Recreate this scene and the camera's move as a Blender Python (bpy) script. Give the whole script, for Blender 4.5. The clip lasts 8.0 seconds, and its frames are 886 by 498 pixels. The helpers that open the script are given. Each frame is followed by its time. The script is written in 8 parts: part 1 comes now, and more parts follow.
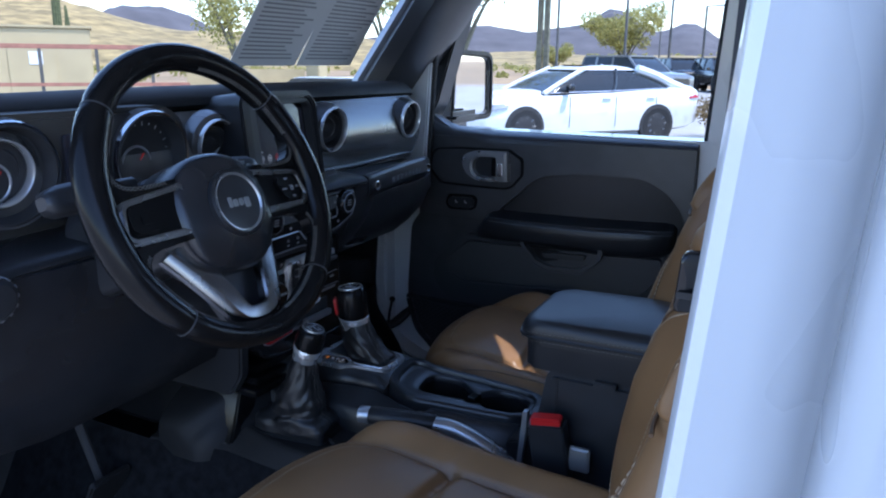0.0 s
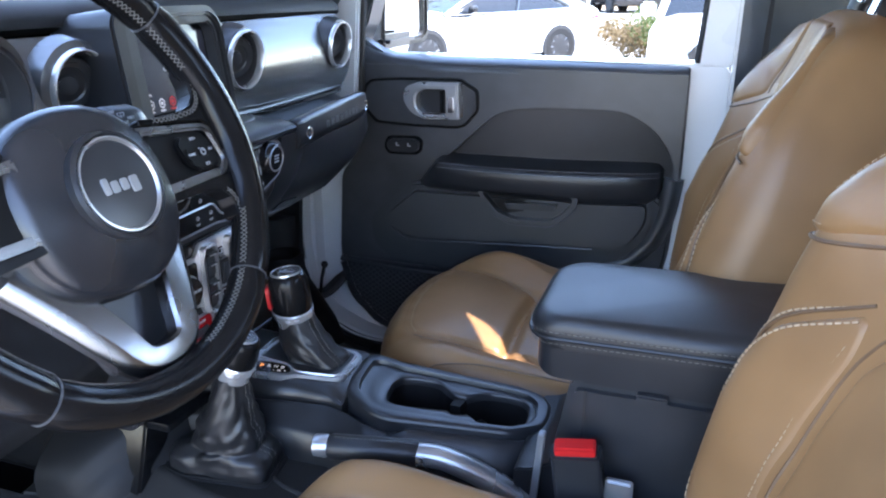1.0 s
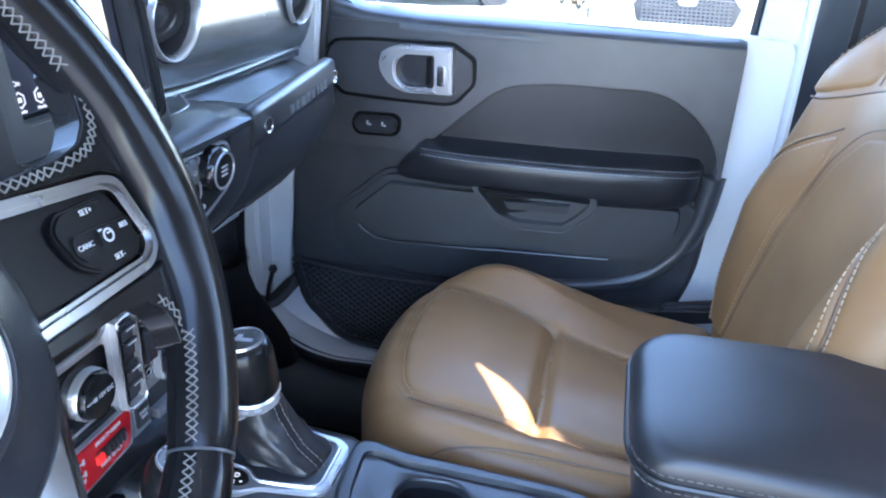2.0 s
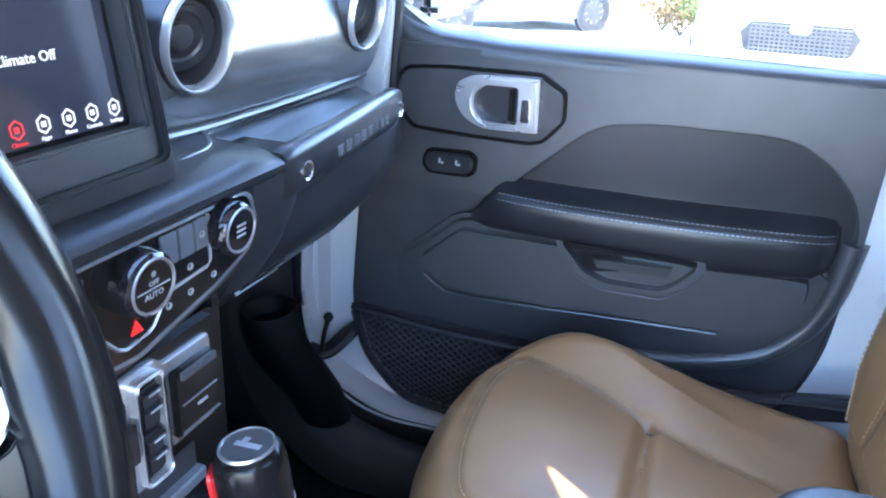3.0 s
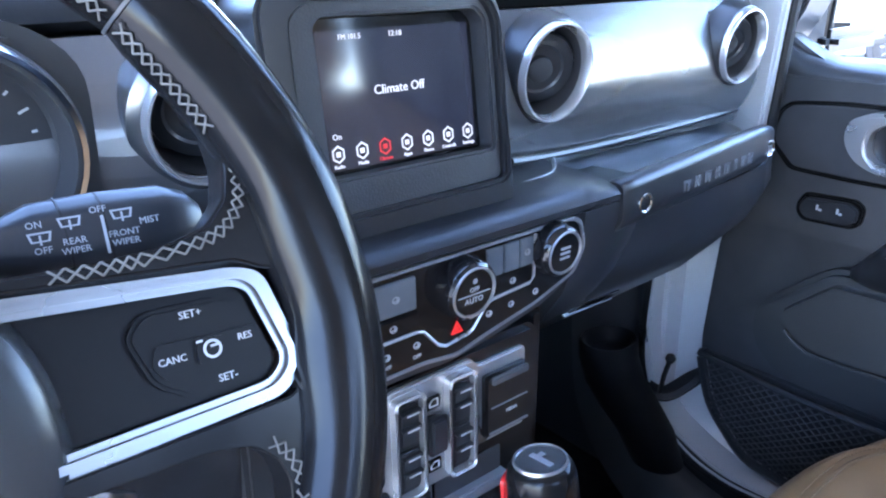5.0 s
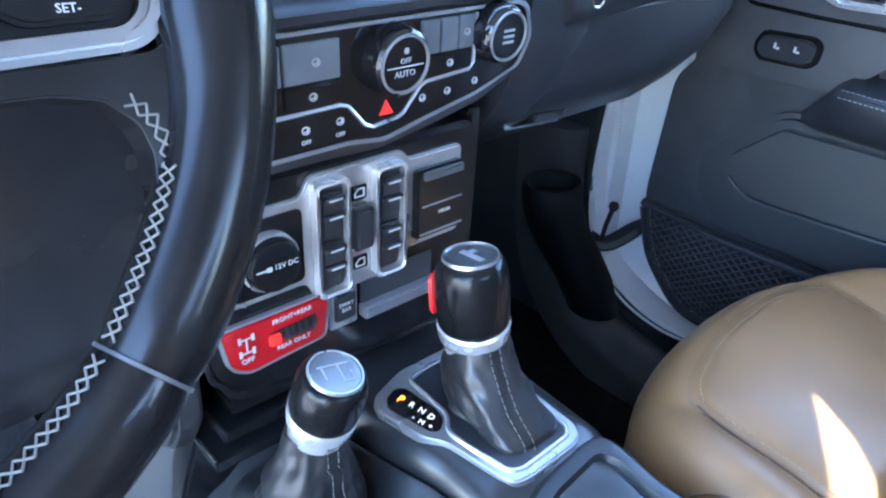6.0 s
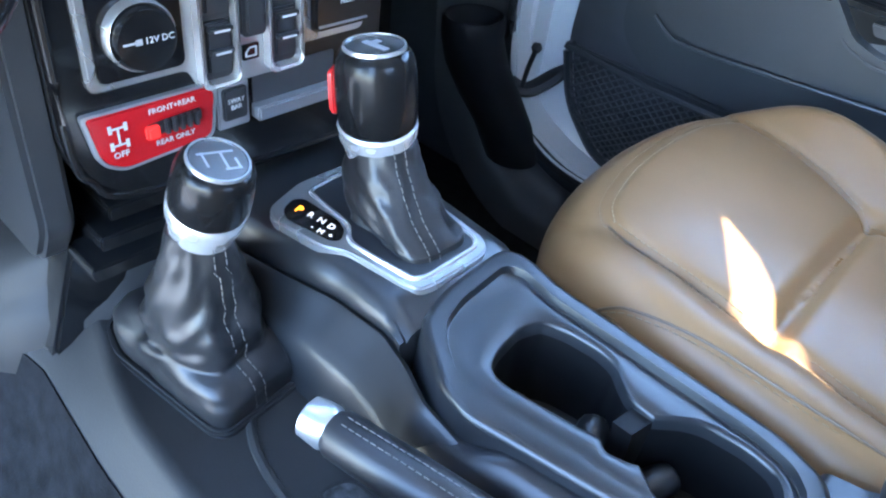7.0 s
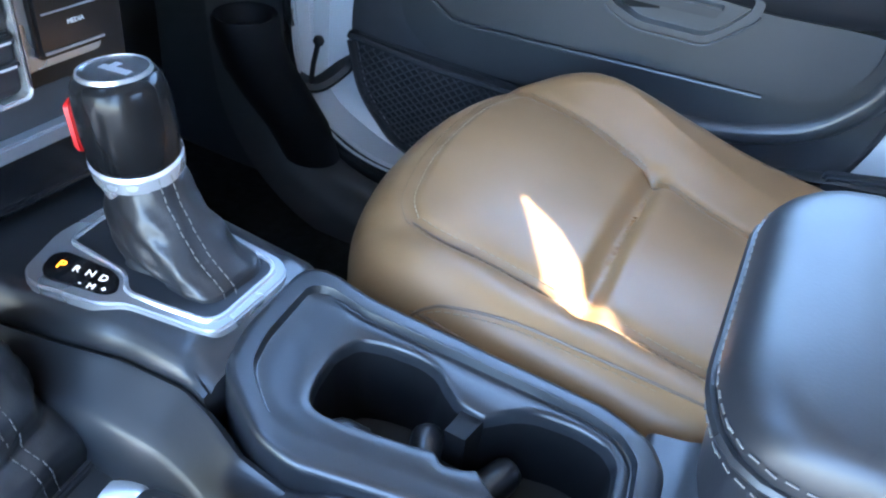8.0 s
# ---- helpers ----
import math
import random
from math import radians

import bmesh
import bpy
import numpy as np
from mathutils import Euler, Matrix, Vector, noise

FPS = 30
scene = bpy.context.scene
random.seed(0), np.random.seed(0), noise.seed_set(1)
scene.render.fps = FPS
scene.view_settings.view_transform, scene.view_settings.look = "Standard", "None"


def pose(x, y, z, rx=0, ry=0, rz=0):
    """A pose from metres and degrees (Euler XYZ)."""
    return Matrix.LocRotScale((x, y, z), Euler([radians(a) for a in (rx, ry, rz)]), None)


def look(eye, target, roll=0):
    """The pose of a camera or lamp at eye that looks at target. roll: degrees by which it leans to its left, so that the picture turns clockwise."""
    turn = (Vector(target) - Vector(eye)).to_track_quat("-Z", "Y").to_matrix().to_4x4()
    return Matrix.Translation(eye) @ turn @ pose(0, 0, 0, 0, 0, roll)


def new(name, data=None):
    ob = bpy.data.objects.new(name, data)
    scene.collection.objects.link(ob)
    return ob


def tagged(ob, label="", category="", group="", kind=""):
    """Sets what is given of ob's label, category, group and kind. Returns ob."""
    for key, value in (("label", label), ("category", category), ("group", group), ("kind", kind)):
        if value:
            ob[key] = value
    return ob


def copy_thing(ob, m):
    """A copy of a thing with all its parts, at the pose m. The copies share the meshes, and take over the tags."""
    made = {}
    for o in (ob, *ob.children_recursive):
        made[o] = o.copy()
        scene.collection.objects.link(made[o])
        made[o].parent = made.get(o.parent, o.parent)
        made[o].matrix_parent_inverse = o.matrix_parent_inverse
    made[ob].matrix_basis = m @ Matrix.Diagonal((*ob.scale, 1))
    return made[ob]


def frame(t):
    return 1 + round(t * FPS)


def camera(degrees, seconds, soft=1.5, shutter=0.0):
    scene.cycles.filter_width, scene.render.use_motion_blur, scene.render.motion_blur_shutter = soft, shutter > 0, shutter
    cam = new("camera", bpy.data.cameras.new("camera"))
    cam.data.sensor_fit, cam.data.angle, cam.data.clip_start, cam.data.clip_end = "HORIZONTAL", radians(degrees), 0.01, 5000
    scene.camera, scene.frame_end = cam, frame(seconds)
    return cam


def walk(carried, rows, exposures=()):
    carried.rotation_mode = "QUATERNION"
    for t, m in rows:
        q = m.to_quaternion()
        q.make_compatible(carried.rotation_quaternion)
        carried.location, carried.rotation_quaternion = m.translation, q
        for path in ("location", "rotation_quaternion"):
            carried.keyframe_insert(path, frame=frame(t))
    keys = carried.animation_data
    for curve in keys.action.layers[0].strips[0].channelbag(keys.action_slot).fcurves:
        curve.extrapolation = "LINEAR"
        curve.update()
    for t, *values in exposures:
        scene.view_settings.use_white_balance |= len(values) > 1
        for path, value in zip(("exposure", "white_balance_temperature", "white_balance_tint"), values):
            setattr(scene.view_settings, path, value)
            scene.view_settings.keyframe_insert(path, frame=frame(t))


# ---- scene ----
cam = camera(62.0, 8.0, soft=2.1)
PATH = [
    (0, (0.035, 0.055, 1.506), (-0.845, 1.780, 1.010), 0.5),
    (0.5, (-0.068, 0.178, 1.489), (-0.838, 1.929, 0.905), -0.1),
    (1, (-0.181, 0.299, 1.479), (-0.800, 2.075, 0.799), -0.1),
    (1.2, (-0.241, 0.346, 1.490), (-0.791, 2.126, 0.763), 0.5),
    (2.3, (-0.396, 0.658, 1.464), (-0.787, 2.435, 0.634), 3.0),
    (2.5, (-0.399, 0.699, 1.458), (-0.818, 2.469, 0.628), 1.9),
    (3, (-0.411, 0.743, 1.459), (-1.043, 2.474, 0.682), 2.9),
    (3.5, (-0.402, 0.752, 1.463), (-1.500, 2.277, 0.780), 2.1),
    (4, (-0.379, 0.753, 1.471), (-1.782, 2.023, 0.823), -0.6),
    (4.2, (-0.371, 0.756, 1.473), (-1.830, 1.966, 0.834), -1.6),
    (5.3, (-0.371, 0.768, 1.434), (-1.808, 1.933, 0.673), -0.8),
    (5.5, (-0.374, 0.774, 1.412), (-1.772, 1.944, 0.589), 0.1),
    (6, (-0.367, 0.780, 1.373), (-1.641, 1.970, 0.393), 2.7),
    (6.5, (-0.362, 0.783, 1.335), (-1.500, 1.996, 0.225), 5.4),
    (7, (-0.356, 0.795, 1.306), (-1.345, 2.023, 0.075), 8.2),
    (7.5, (-0.337, 0.805, 1.277), (-1.172, 2.084, -0.014), 10.2),
    (8, (-0.361, 0.836, 1.305), (-0.966, 2.310, 0.096), 8.7),
]
EXPOSURES = [(0.0, 1.7, 5750, 17), (0.5, 2.9, 6700, 20), (1.0, 3.55, 6600, 18), (2.5, 4.75, 5950, 15), (3.2, 4.8, 6000, 16), (4.0, 4.5, 6100, 19), (5.5, 4.75, 5850, 16), (6.5, 5.2, 5900, 9), (7.5, 5.15, 6200, 9), (8.0, 5.15, 6050, 9)]
walk(cam, [(t, look(eye, target, roll)) for t, eye, target, roll in PATH], EXPOSURES)

# ---- world, sun ----
SUN_DIR = Vector((0.48, -0.03, 1.0)).normalized()
world = bpy.data.worlds.new("sky")
scene.world = world
world.use_nodes = True
wn = world.node_tree
sky = wn.nodes.new("ShaderNodeTexSky")
sky.sky_type, sky.sun_disc = "NISHITA", False
sky.dust_density, sky.ozone_density = 0.4, 2.0
sky.sun_elevation = math.asin(SUN_DIR.z)
sky.sun_rotation = math.atan2(SUN_DIR.x, SUN_DIR.y)
wn.links.new(sky.outputs["Color"], wn.nodes["Background"].inputs["Color"])
wn.nodes["Background"].inputs["Strength"].default_value = 0.15
sun = new("sun", bpy.data.lights.new("sun", "SUN"))
sun.data.energy, sun.data.angle, sun.data.color = 2.0, radians(0.5), (1.0, 0.95, 0.87)
sun.matrix_basis = look(SUN_DIR * 30, (0, 0, 0))


# ---- materials ----
def material(name, base, rough=0.5, metal=0.0, grain=0.0, grain_size=900.0, wear=0.0, wear_size=18.0, coat=0.0, spread=0.15, cells=False, spec=0.5, sheen=0.0):
    """Principled surface: two-scale colour change, fine relief and uneven gloss."""
    m = bpy.data.materials.new(name)
    m.use_nodes = True
    nt = m.node_tree
    b = nt.nodes["Principled BSDF"]
    b.inputs["Metallic"].default_value = metal
    b.inputs["Coat Weight"].default_value = coat
    b.inputs["Coat Roughness"].default_value = 0.05
    b.inputs["Specular IOR Level"].default_value = spec
    b.inputs["Sheen Weight"].default_value = sheen
    co = nt.nodes.new("ShaderNodeTexCoord")
    big = nt.nodes.new("ShaderNodeTexNoise")
    big.inputs["Scale"].default_value, big.inputs["Detail"].default_value = wear_size, 2.2
    nt.links.new(co.outputs["Object"], big.inputs["Vector"])
    ramp = nt.nodes.new("ShaderNodeMapRange")
    ramp.inputs["From Min"].default_value, ramp.inputs["From Max"].default_value = 0.3, 0.7
    ramp.inputs["To Min"].default_value, ramp.inputs["To Max"].default_value = 1 - spread, 1 + spread
    nt.links.new(big.outputs["Fac"], ramp.inputs["Value"])
    tint = nt.nodes.new("ShaderNodeVectorMath")
    tint.operation = "SCALE"
    tint.inputs[0].default_value = base
    nt.links.new(ramp.outputs["Result"], tint.inputs["Scale"])
    nt.links.new(tint.outputs["Vector"], b.inputs["Base Color"])
    gloss = nt.nodes.new("ShaderNodeMapRange")
    gloss.inputs["To Min"].default_value, gloss.inputs["To Max"].default_value = max(rough - 0.03 - wear, 0.02), min(rough + 0.03 + wear, 1)
    nt.links.new(big.outputs["Fac"], gloss.inputs["Value"])
    nt.links.new(gloss.outputs["Result"], b.inputs["Roughness"])
    if grain:
        fine = nt.nodes.new("ShaderNodeTexVoronoi" if cells else "ShaderNodeTexNoise")
        fine.inputs["Scale"].default_value = grain_size * (0.45 if grain_size > 700 else 1.0)
        nt.links.new(co.outputs["Object"], fine.inputs["Vector"])
        add = nt.nodes.new("ShaderNodeMath")
        add.operation = "MULTIPLY_ADD"
        nt.links.new(fine.outputs["Distance" if cells else "Fac"], add.inputs[0])
        add.inputs[1].default_value = 0.6
        nt.links.new(big.outputs["Fac"], add.inputs[2])
        bump = nt.nodes.new("ShaderNodeBump")
        bump.inputs["Strength"].default_value, bump.inputs["Distance"].default_value = grain, 0.0006 if grain_size <= 700 else 0.0003
        nt.links.new(add.outputs[0], bump.inputs["Height"])
        nt.links.new(bump.outputs["Normal"], b.inputs["Normal"])
    return m


def glow(name, colour, strength):
    m = bpy.data.materials.new(name)
    m.use_nodes = True
    b = m.node_tree.nodes["Principled BSDF"]
    b.inputs["Base Color"].default_value = (*[c * 0.3 for c in colour], 1)
    b.inputs["Emission Color"].default_value = (*colour, 1)
    b.inputs["Emission Strength"].default_value = strength
    return m


def clear(name, tint=(1, 1, 1), rough=0.0):
    m = bpy.data.materials.new(name)
    m.use_nodes = True
    b = m.node_tree.nodes["Principled BSDF"]
    b.inputs["Base Color"].default_value = (*tint, 1)
    b.inputs["Transmission Weight"].default_value = 1
    b.inputs["Roughness"].default_value = rough
    b.inputs["IOR"].default_value = 1.01
    return m


PLASTIC = material("black_plastic", (0.023, 0.0245, 0.0275), 0.30, grain=0.22, grain_size=1400)
SOFT = material("soft_black_vinyl", (0.017, 0.018, 0.0205), 0.33, spec=0.42, grain=0.30, grain_size=900)
DASHTOP = material("matt_black_dash_top", (0.014, 0.0148, 0.0165), 0.62, grain=0.35, grain_size=800, spec=0.22)
POST = material("matt_black_post", (0.009, 0.0095, 0.011), 0.6, spec=0.18, spread=0.2)
DOORSKIN = material("charcoal_door_plastic", (0.050, 0.0515, 0.055), 0.34, grain=0.25, grain_size=1200)
GLOSS = material("piano_black", (0.008, 0.008, 0.009), 0.10, spread=0.1, wear=0.03)
SATIN = material("satin_silver", (0.44, 0.45, 0.46), 0.28, metal=0.75, spread=0.05)
GREYTRIM = material("grey_painted_trim", (0.30, 0.31, 0.33), 0.32, metal=0.6, spread=0.06)
CHROME = material("polished_chrome", (0.72, 0.73, 0.75), 0.12, metal=1.0, spread=0.04)
PANEL = material("gunmetal_panel_paint", (0.19, 0.195, 0.20), 0.26, metal=0.7, grain=0.08, grain_size=2500, spread=0.06)
BROWN = material("saddle_brown_leather", (0.240, 0.131, 0.056), 0.38, grain=0.20, grain_size=1100, wear=0.06, wear_size=9, spread=0.14, spec=0.42)
BLACKHIDE = material("black_leather", (0.015, 0.0155, 0.017), 0.40, grain=0.20, grain_size=1500, wear=0.0, spread=0.08)
RIMHIDE = material("worn_black_wheel_leather", (0.008, 0.008, 0.0085), 0.20, spec=0.20, grain=0.10, grain_size=1800, wear=0.06, wear_size=30)
RINGSILVER = material("bright_ring_silver", (0.66, 0.67, 0.68), 0.24, metal=0.7, spread=0.04)
WHEELSILVER = material("wheel_spoke_silver", (0.28, 0.283, 0.29), 0.27, metal=1.0, spread=0.05)
THREAD = material("pale_thread", (0.13, 0.125, 0.115), 0.75, spread=0.2, wear_size=120)
SEATTHREAD = material("brown_seat_thread", (0.24, 0.16, 0.09), 0.75, spread=0.2, wear_size=120)
TANTHREAD = material("tan_thread", (0.42, 0.31, 0.20), 0.75, spread=0.2, wear_size=120)
WHITE = material("white_car_paint", (0.68, 0.70, 0.715), 0.28, coat=0.6, spread=0.03, wear_size=5)
CARPET = material("charcoal_carpet", (0.010, 0.0105, 0.012), 0.95, grain=1.0, grain_size=500, spread=0.4, wear_size=60, spec=0.1)
RUBBER = material("black_rubber", (0.014, 0.014, 0.015), 0.6, grain=0.2, grain_size=500)
DARK = material("dark_underdash", (0.026, 0.027, 0.030), 0.7, grain=0.2, grain_size=300)
RED = material("red_switch_plastic", (0.34, 0.008, 0.012), 0.24, spread=0.08)
REDBELT = material("bright_red_button", (0.55, 0.016, 0.016), 0.34, spread=0.06)
WHITEPRINT = material("white_print", (0.42, 0.43, 0.44), 0.5, spread=0.05)
GREYPRINT = material("faded_grey_print", (0.30, 0.31, 0.33), 0.5, spread=0.1)
PAPER = material("printed_paper", (0.72, 0.73, 0.74), 0.8, spread=0.05, wear_size=6)
DISPLAY = material("dark_display_glass", (0.012, 0.014, 0.022), 0.10, spread=0.2, wear=0.03, spec=0.9)
DISPLAY.node_tree.nodes["Principled BSDF"].inputs["Emission Color"].default_value = (0.30, 0.36, 0.62, 1)
DISPLAY.node_tree.nodes["Principled BSDF"].inputs["Emission Strength"].default_value = 0.003
# pale so that the unseen roof bounces light into the cabin
HEADLINER = material("pale_grey_headliner", (0.58, 0.58, 0.57), 0.9, grain=0.3, grain_size=400, spread=0.05)
MIDGREY = material("mid_grey_plastic", (0.060, 0.063, 0.068), 0.34, grain=0.2, grain_size=1200)
CONSOLE = material("semi_gloss_black_plastic", (0.016, 0.017, 0.019), 0.31, grain=0.12, grain_size=1600)
HUB = material("smooth_black_hub", (0.018, 0.0195, 0.023), 0.26, grain=0.15, grain_size=1200, spec=0.6)
STACK = material("smooth_stack_black", (0.007, 0.0075, 0.0085), 0.20, grain=0.04, grain_size=900, spread=0.1, spec=0.42)
POD = material("matt_black_switch_plate", (0.0045, 0.0045, 0.005), 0.36, spec=0.14, spread=0.1)
HARD = material("hard_black_plastic", (0.046, 0.048, 0.051), 0.32, grain=0.10, grain_size=1100, spread=0.08, wear_size=7)
LIT_WHITE = glow("lit_white", (0.9, 0.93, 1.0), 0.045)
LIT_RED = glow("lit_red", (1.0, 0.035, 0.03), 0.035)
LIT_AMBER = glow("lit_amber", (1.0, 0.30, 0.02), 0.16)
PANE = clear("window_glass", (0.93, 0.97, 0.96))
SILVERED = material("mirror_silvering", (0.86, 0.88, 0.90), 0.02, metal=1.0, spread=0.0)


# ---- building helpers ----
LOCAL = set()


def thing(name, label, category, at=(0, 0, 0), matrix=None, group="", kind=""):
    """An Empty at the base of a thing. With a matrix its parts are built in its own axes."""
    ob = new(name)
    ob.empty_display_size = 0.05
    if matrix is None:
        ob.matrix_basis = pose(*at)
    else:
        ob.matrix_basis = matrix
        LOCAL.add(ob.name)
    return tagged(ob, label, category, group, kind)


def finish(bm, angle=32):
    bmesh.ops.remove_doubles(bm, verts=bm.verts, dist=1e-6)
    bmesh.ops.recalc_face_normals(bm, faces=bm.faces)
    lim = radians(angle)
    for f in bm.faces:
        f.smooth = True
    for e in bm.edges:
        if len(e.link_faces) != 2 or e.calc_face_angle(0) > lim:
            e.smooth = False


def part(name, bm, mat, parent=None, label="", angle=32, kind=""):
    finish(bm, angle)
    me = bpy.data.meshes.new(name)
    bm.to_mesh(me)
    bm.free()
    me.materials.append(mat)
    ob = new(name, me)
    if parent is not None:
        ob.parent = parent
        if parent.type == "EMPTY" and parent.name not in LOCAL:
            ob.matrix_parent_inverse = parent.matrix_basis.inverted()
    return tagged(ob, label, kind=kind)


def rounded(pts, r, n=4):
    """A polygon with its corners rounded; r: one radius or one a corner."""
    out, k = [], len(pts)
    for i in range(k):
        p, a, b = Vector(pts[i]), Vector(pts[i - 1]), Vector(pts[(i + 1) % k])
        rad = r[i] if isinstance(r, (list, tuple)) else r
        da, db = (a - p), (b - p)
        d = min(rad, da.length * 0.49, db.length * 0.49)
        s, e = p + da.normalized() * d, p + db.normalized() * d
        for j in range(n + 1):
            t = j / n
            out.append(tuple((1 - t) ** 2 * s + 2 * t * (1 - t) * p + t * t * e))
    return out


def rect(a0, a1, b0, b1, r=0.0, n=4):
    pts = [(a0, b0), (a1, b0), (a1, b1), (a0, b1)]
    return rounded(pts, r, n) if r else pts


def put(axis, p, h):
    return {"x": (h, p[0], p[1]), "y": (p[0], h, p[1]), "z": (p[0], p[1], h)}[axis]


def prism(poly, axis, a, b, bev=0.0, seg=2, bm=None):
    """The polygon (in the plane of the two other axes) drawn out from a to b."""
    own = bmesh.new()
    lo = [own.verts.new(put(axis, p, a)) for p in poly]
    hi = [own.verts.new(put(axis, p, b)) for p in poly]
    k = len(poly)
    own.faces.new(lo)
    top = own.faces.new(hi)
    for i in range(k):
        own.faces.new((lo[i], lo[(i + 1) % k], hi[(i + 1) % k], hi[i]))
    bmesh.ops.recalc_face_normals(own, faces=own.faces)
    if bev:
        caps = {e for f in own.faces if len(f.verts) == k and k > 4 or k <= 4 for e in f.edges}
        if k > 6:
            caps = set(e for f in own.faces if len(f.verts) == k for e in f.edges)
        bmesh.ops.bevel(own, geom=list(caps), offset=bev, segments=seg, affect="EDGES", clamp_overlap=True)
    return join(bm, own)


def join(bm, own):
    if bm is None:
        return own
    me = bpy.data.meshes.new("tmp")
    own.to_mesh(me)
    own.free()
    bm.from_mesh(me)
    bpy.data.meshes.remove(me)
    return bm


def box(x0, x1, y0, y1, z0, z1, bev=0.002, seg=2, bm=None):
    return prism([(x0, y0), (x1, y0), (x1, y1), (x0, y1)], "z", z0, z1, bev, seg, bm)


def ring(outer, inner, axis, a, b, bev=0.0, bm=None):
    """A frame between two outlines with as many points each."""
    own, k = bmesh.new(), len(outer)
    loops = [[own.verts.new(put(axis, p, h)) for p in poly] for poly, h in ((outer, a), (outer, b), (inner, b), (inner, a))]
    for i in range(4):
        for j in range(k):
            own.faces.new((loops[i][j], loops[i][(j + 1) % k], loops[(i + 1) % 4][(j + 1) % k], loops[(i + 1) % 4][j]))
    bmesh.ops.recalc_face_normals(own, faces=own.faces)
    if bev:
        idx = [loops[i][j] for i in (1, 2) for j in range(k)]
        own.edges.ensure_lookup_table()
        es = [e for e in own.edges if e.verts[0] in idx and e.verts[1] in idx and e.calc_face_angle(0) > 0.9]
        bmesh.ops.bevel(own, geom=es, offset=bev, segments=2, affect="EDGES", clamp_overlap=True)
    return join(bm, own)


def loft(sections, close=True, caps=True, bm=None):
    own = bmesh.new()
    rows = [[own.verts.new(p) for p in s] for s in sections]
    k = len(rows[0])
    for a, b in zip(rows, rows[1:]):
        for j in range(k if close else k - 1):
            own.faces.new((a[j], a[(j + 1) % k], b[(j + 1) % k], b[j]))
    if caps and close:
        own.faces.new(rows[0])
        own.faces.new(rows[-1])
    return join(bm, own)


def smooth_path(pts, n=6, closed=False):
    """Points along a Catmull-Rom curve."""
    pts = [Vector(p) for p in pts]
    k, out = len(pts), []
    for i in range(k if closed else k - 1):
        p1, p2 = pts[i], pts[(i + 1) % k]
        p0 = pts[i - 1] if closed or i else p1
        p3 = pts[(i + 2) % k] if closed or i + 2 < k else p2
        for j in range(n):
            t = j / n
            out.append(0.5 * (2 * p1 + (p2 - p0) * t + (2 * p0 - 5 * p1 + 4 * p2 - p3) * t * t + (3 * p1 - p0 - 3 * p2 + p3) * t ** 3))
    if not closed:
        out.append(pts[-1])
    return out


def tube(pts, r, seg=10, closed=False, bm=None, flat=1.0, up=(0, 0, 1)):
    """A round (or flattened) bar along points; r: one radius or one a point."""
    pts, k = [Vector(p) for p in pts], len(pts)
    secs = []
    for i, p in enumerate(pts):
        a = pts[i - 1] if closed or i else p
        b = pts[(i + 1) % k] if closed or i + 1 < k else p
        d = (b - a).normalized()
        side = d.cross(Vector(up))
        side = side.normalized() if side.length > 1e-4 else d.orthogonal().normalized()
        top = side.cross(d)
        rad = r[i] if isinstance(r, (list, tuple)) else r
        secs.append([p + rad * (math.cos(t) * side + flat * math.sin(t) * top) for t in [2 * math.pi * j / seg for j in range(seg)]])
    if closed:
        secs.append(secs[0])
    return loft(secs, True, not closed, bm)


def lathe(profile, m=None, seg=32, bm=None):
    """Rings of (radius, height) about the z axis of the pose m."""
    own = bmesh.new()
    m = m or Matrix()
    rows = []
    for r, h in profile:
        rows.append([own.verts.new(m @ Vector((r * math.cos(2 * math.pi * j / seg), r * math.sin(2 * math.pi * j / seg), h))) for j in range(seg)] if r > 1e-6 else [own.verts.new(m @ Vector((0, 0, h)))])
    for a, b in zip(rows, rows[1:]):
        for j in range(seg):
            if len(a) == 1 and len(b) > 1:
                own.faces.new((a[0], b[(j + 1) % seg], b[j]))
            elif len(b) == 1 and len(a) > 1:
                own.faces.new((a[j], a[(j + 1) % seg], b[0]))
            elif len(a) > 1:
                own.faces.new((a[j], a[(j + 1) % seg], b[(j + 1) % seg], b[j]))
    return join(bm, own)


def resample(poly, n):
    pts = [Vector(p) for p in poly]
    pts.append(pts[0])
    cum = [0.0]
    for a, b in zip(pts, pts[1:]):
        cum.append(cum[-1] + (b - a).length)
    out, j = [], 0
    for i in range(n):
        s = cum[-1] * i / n
        while cum[j + 1] < s:
            j += 1
        t = (s - cum[j]) / max(cum[j + 1] - cum[j], 1e-9)
        out.append(pts[j].lerp(pts[j + 1], t))
    return out


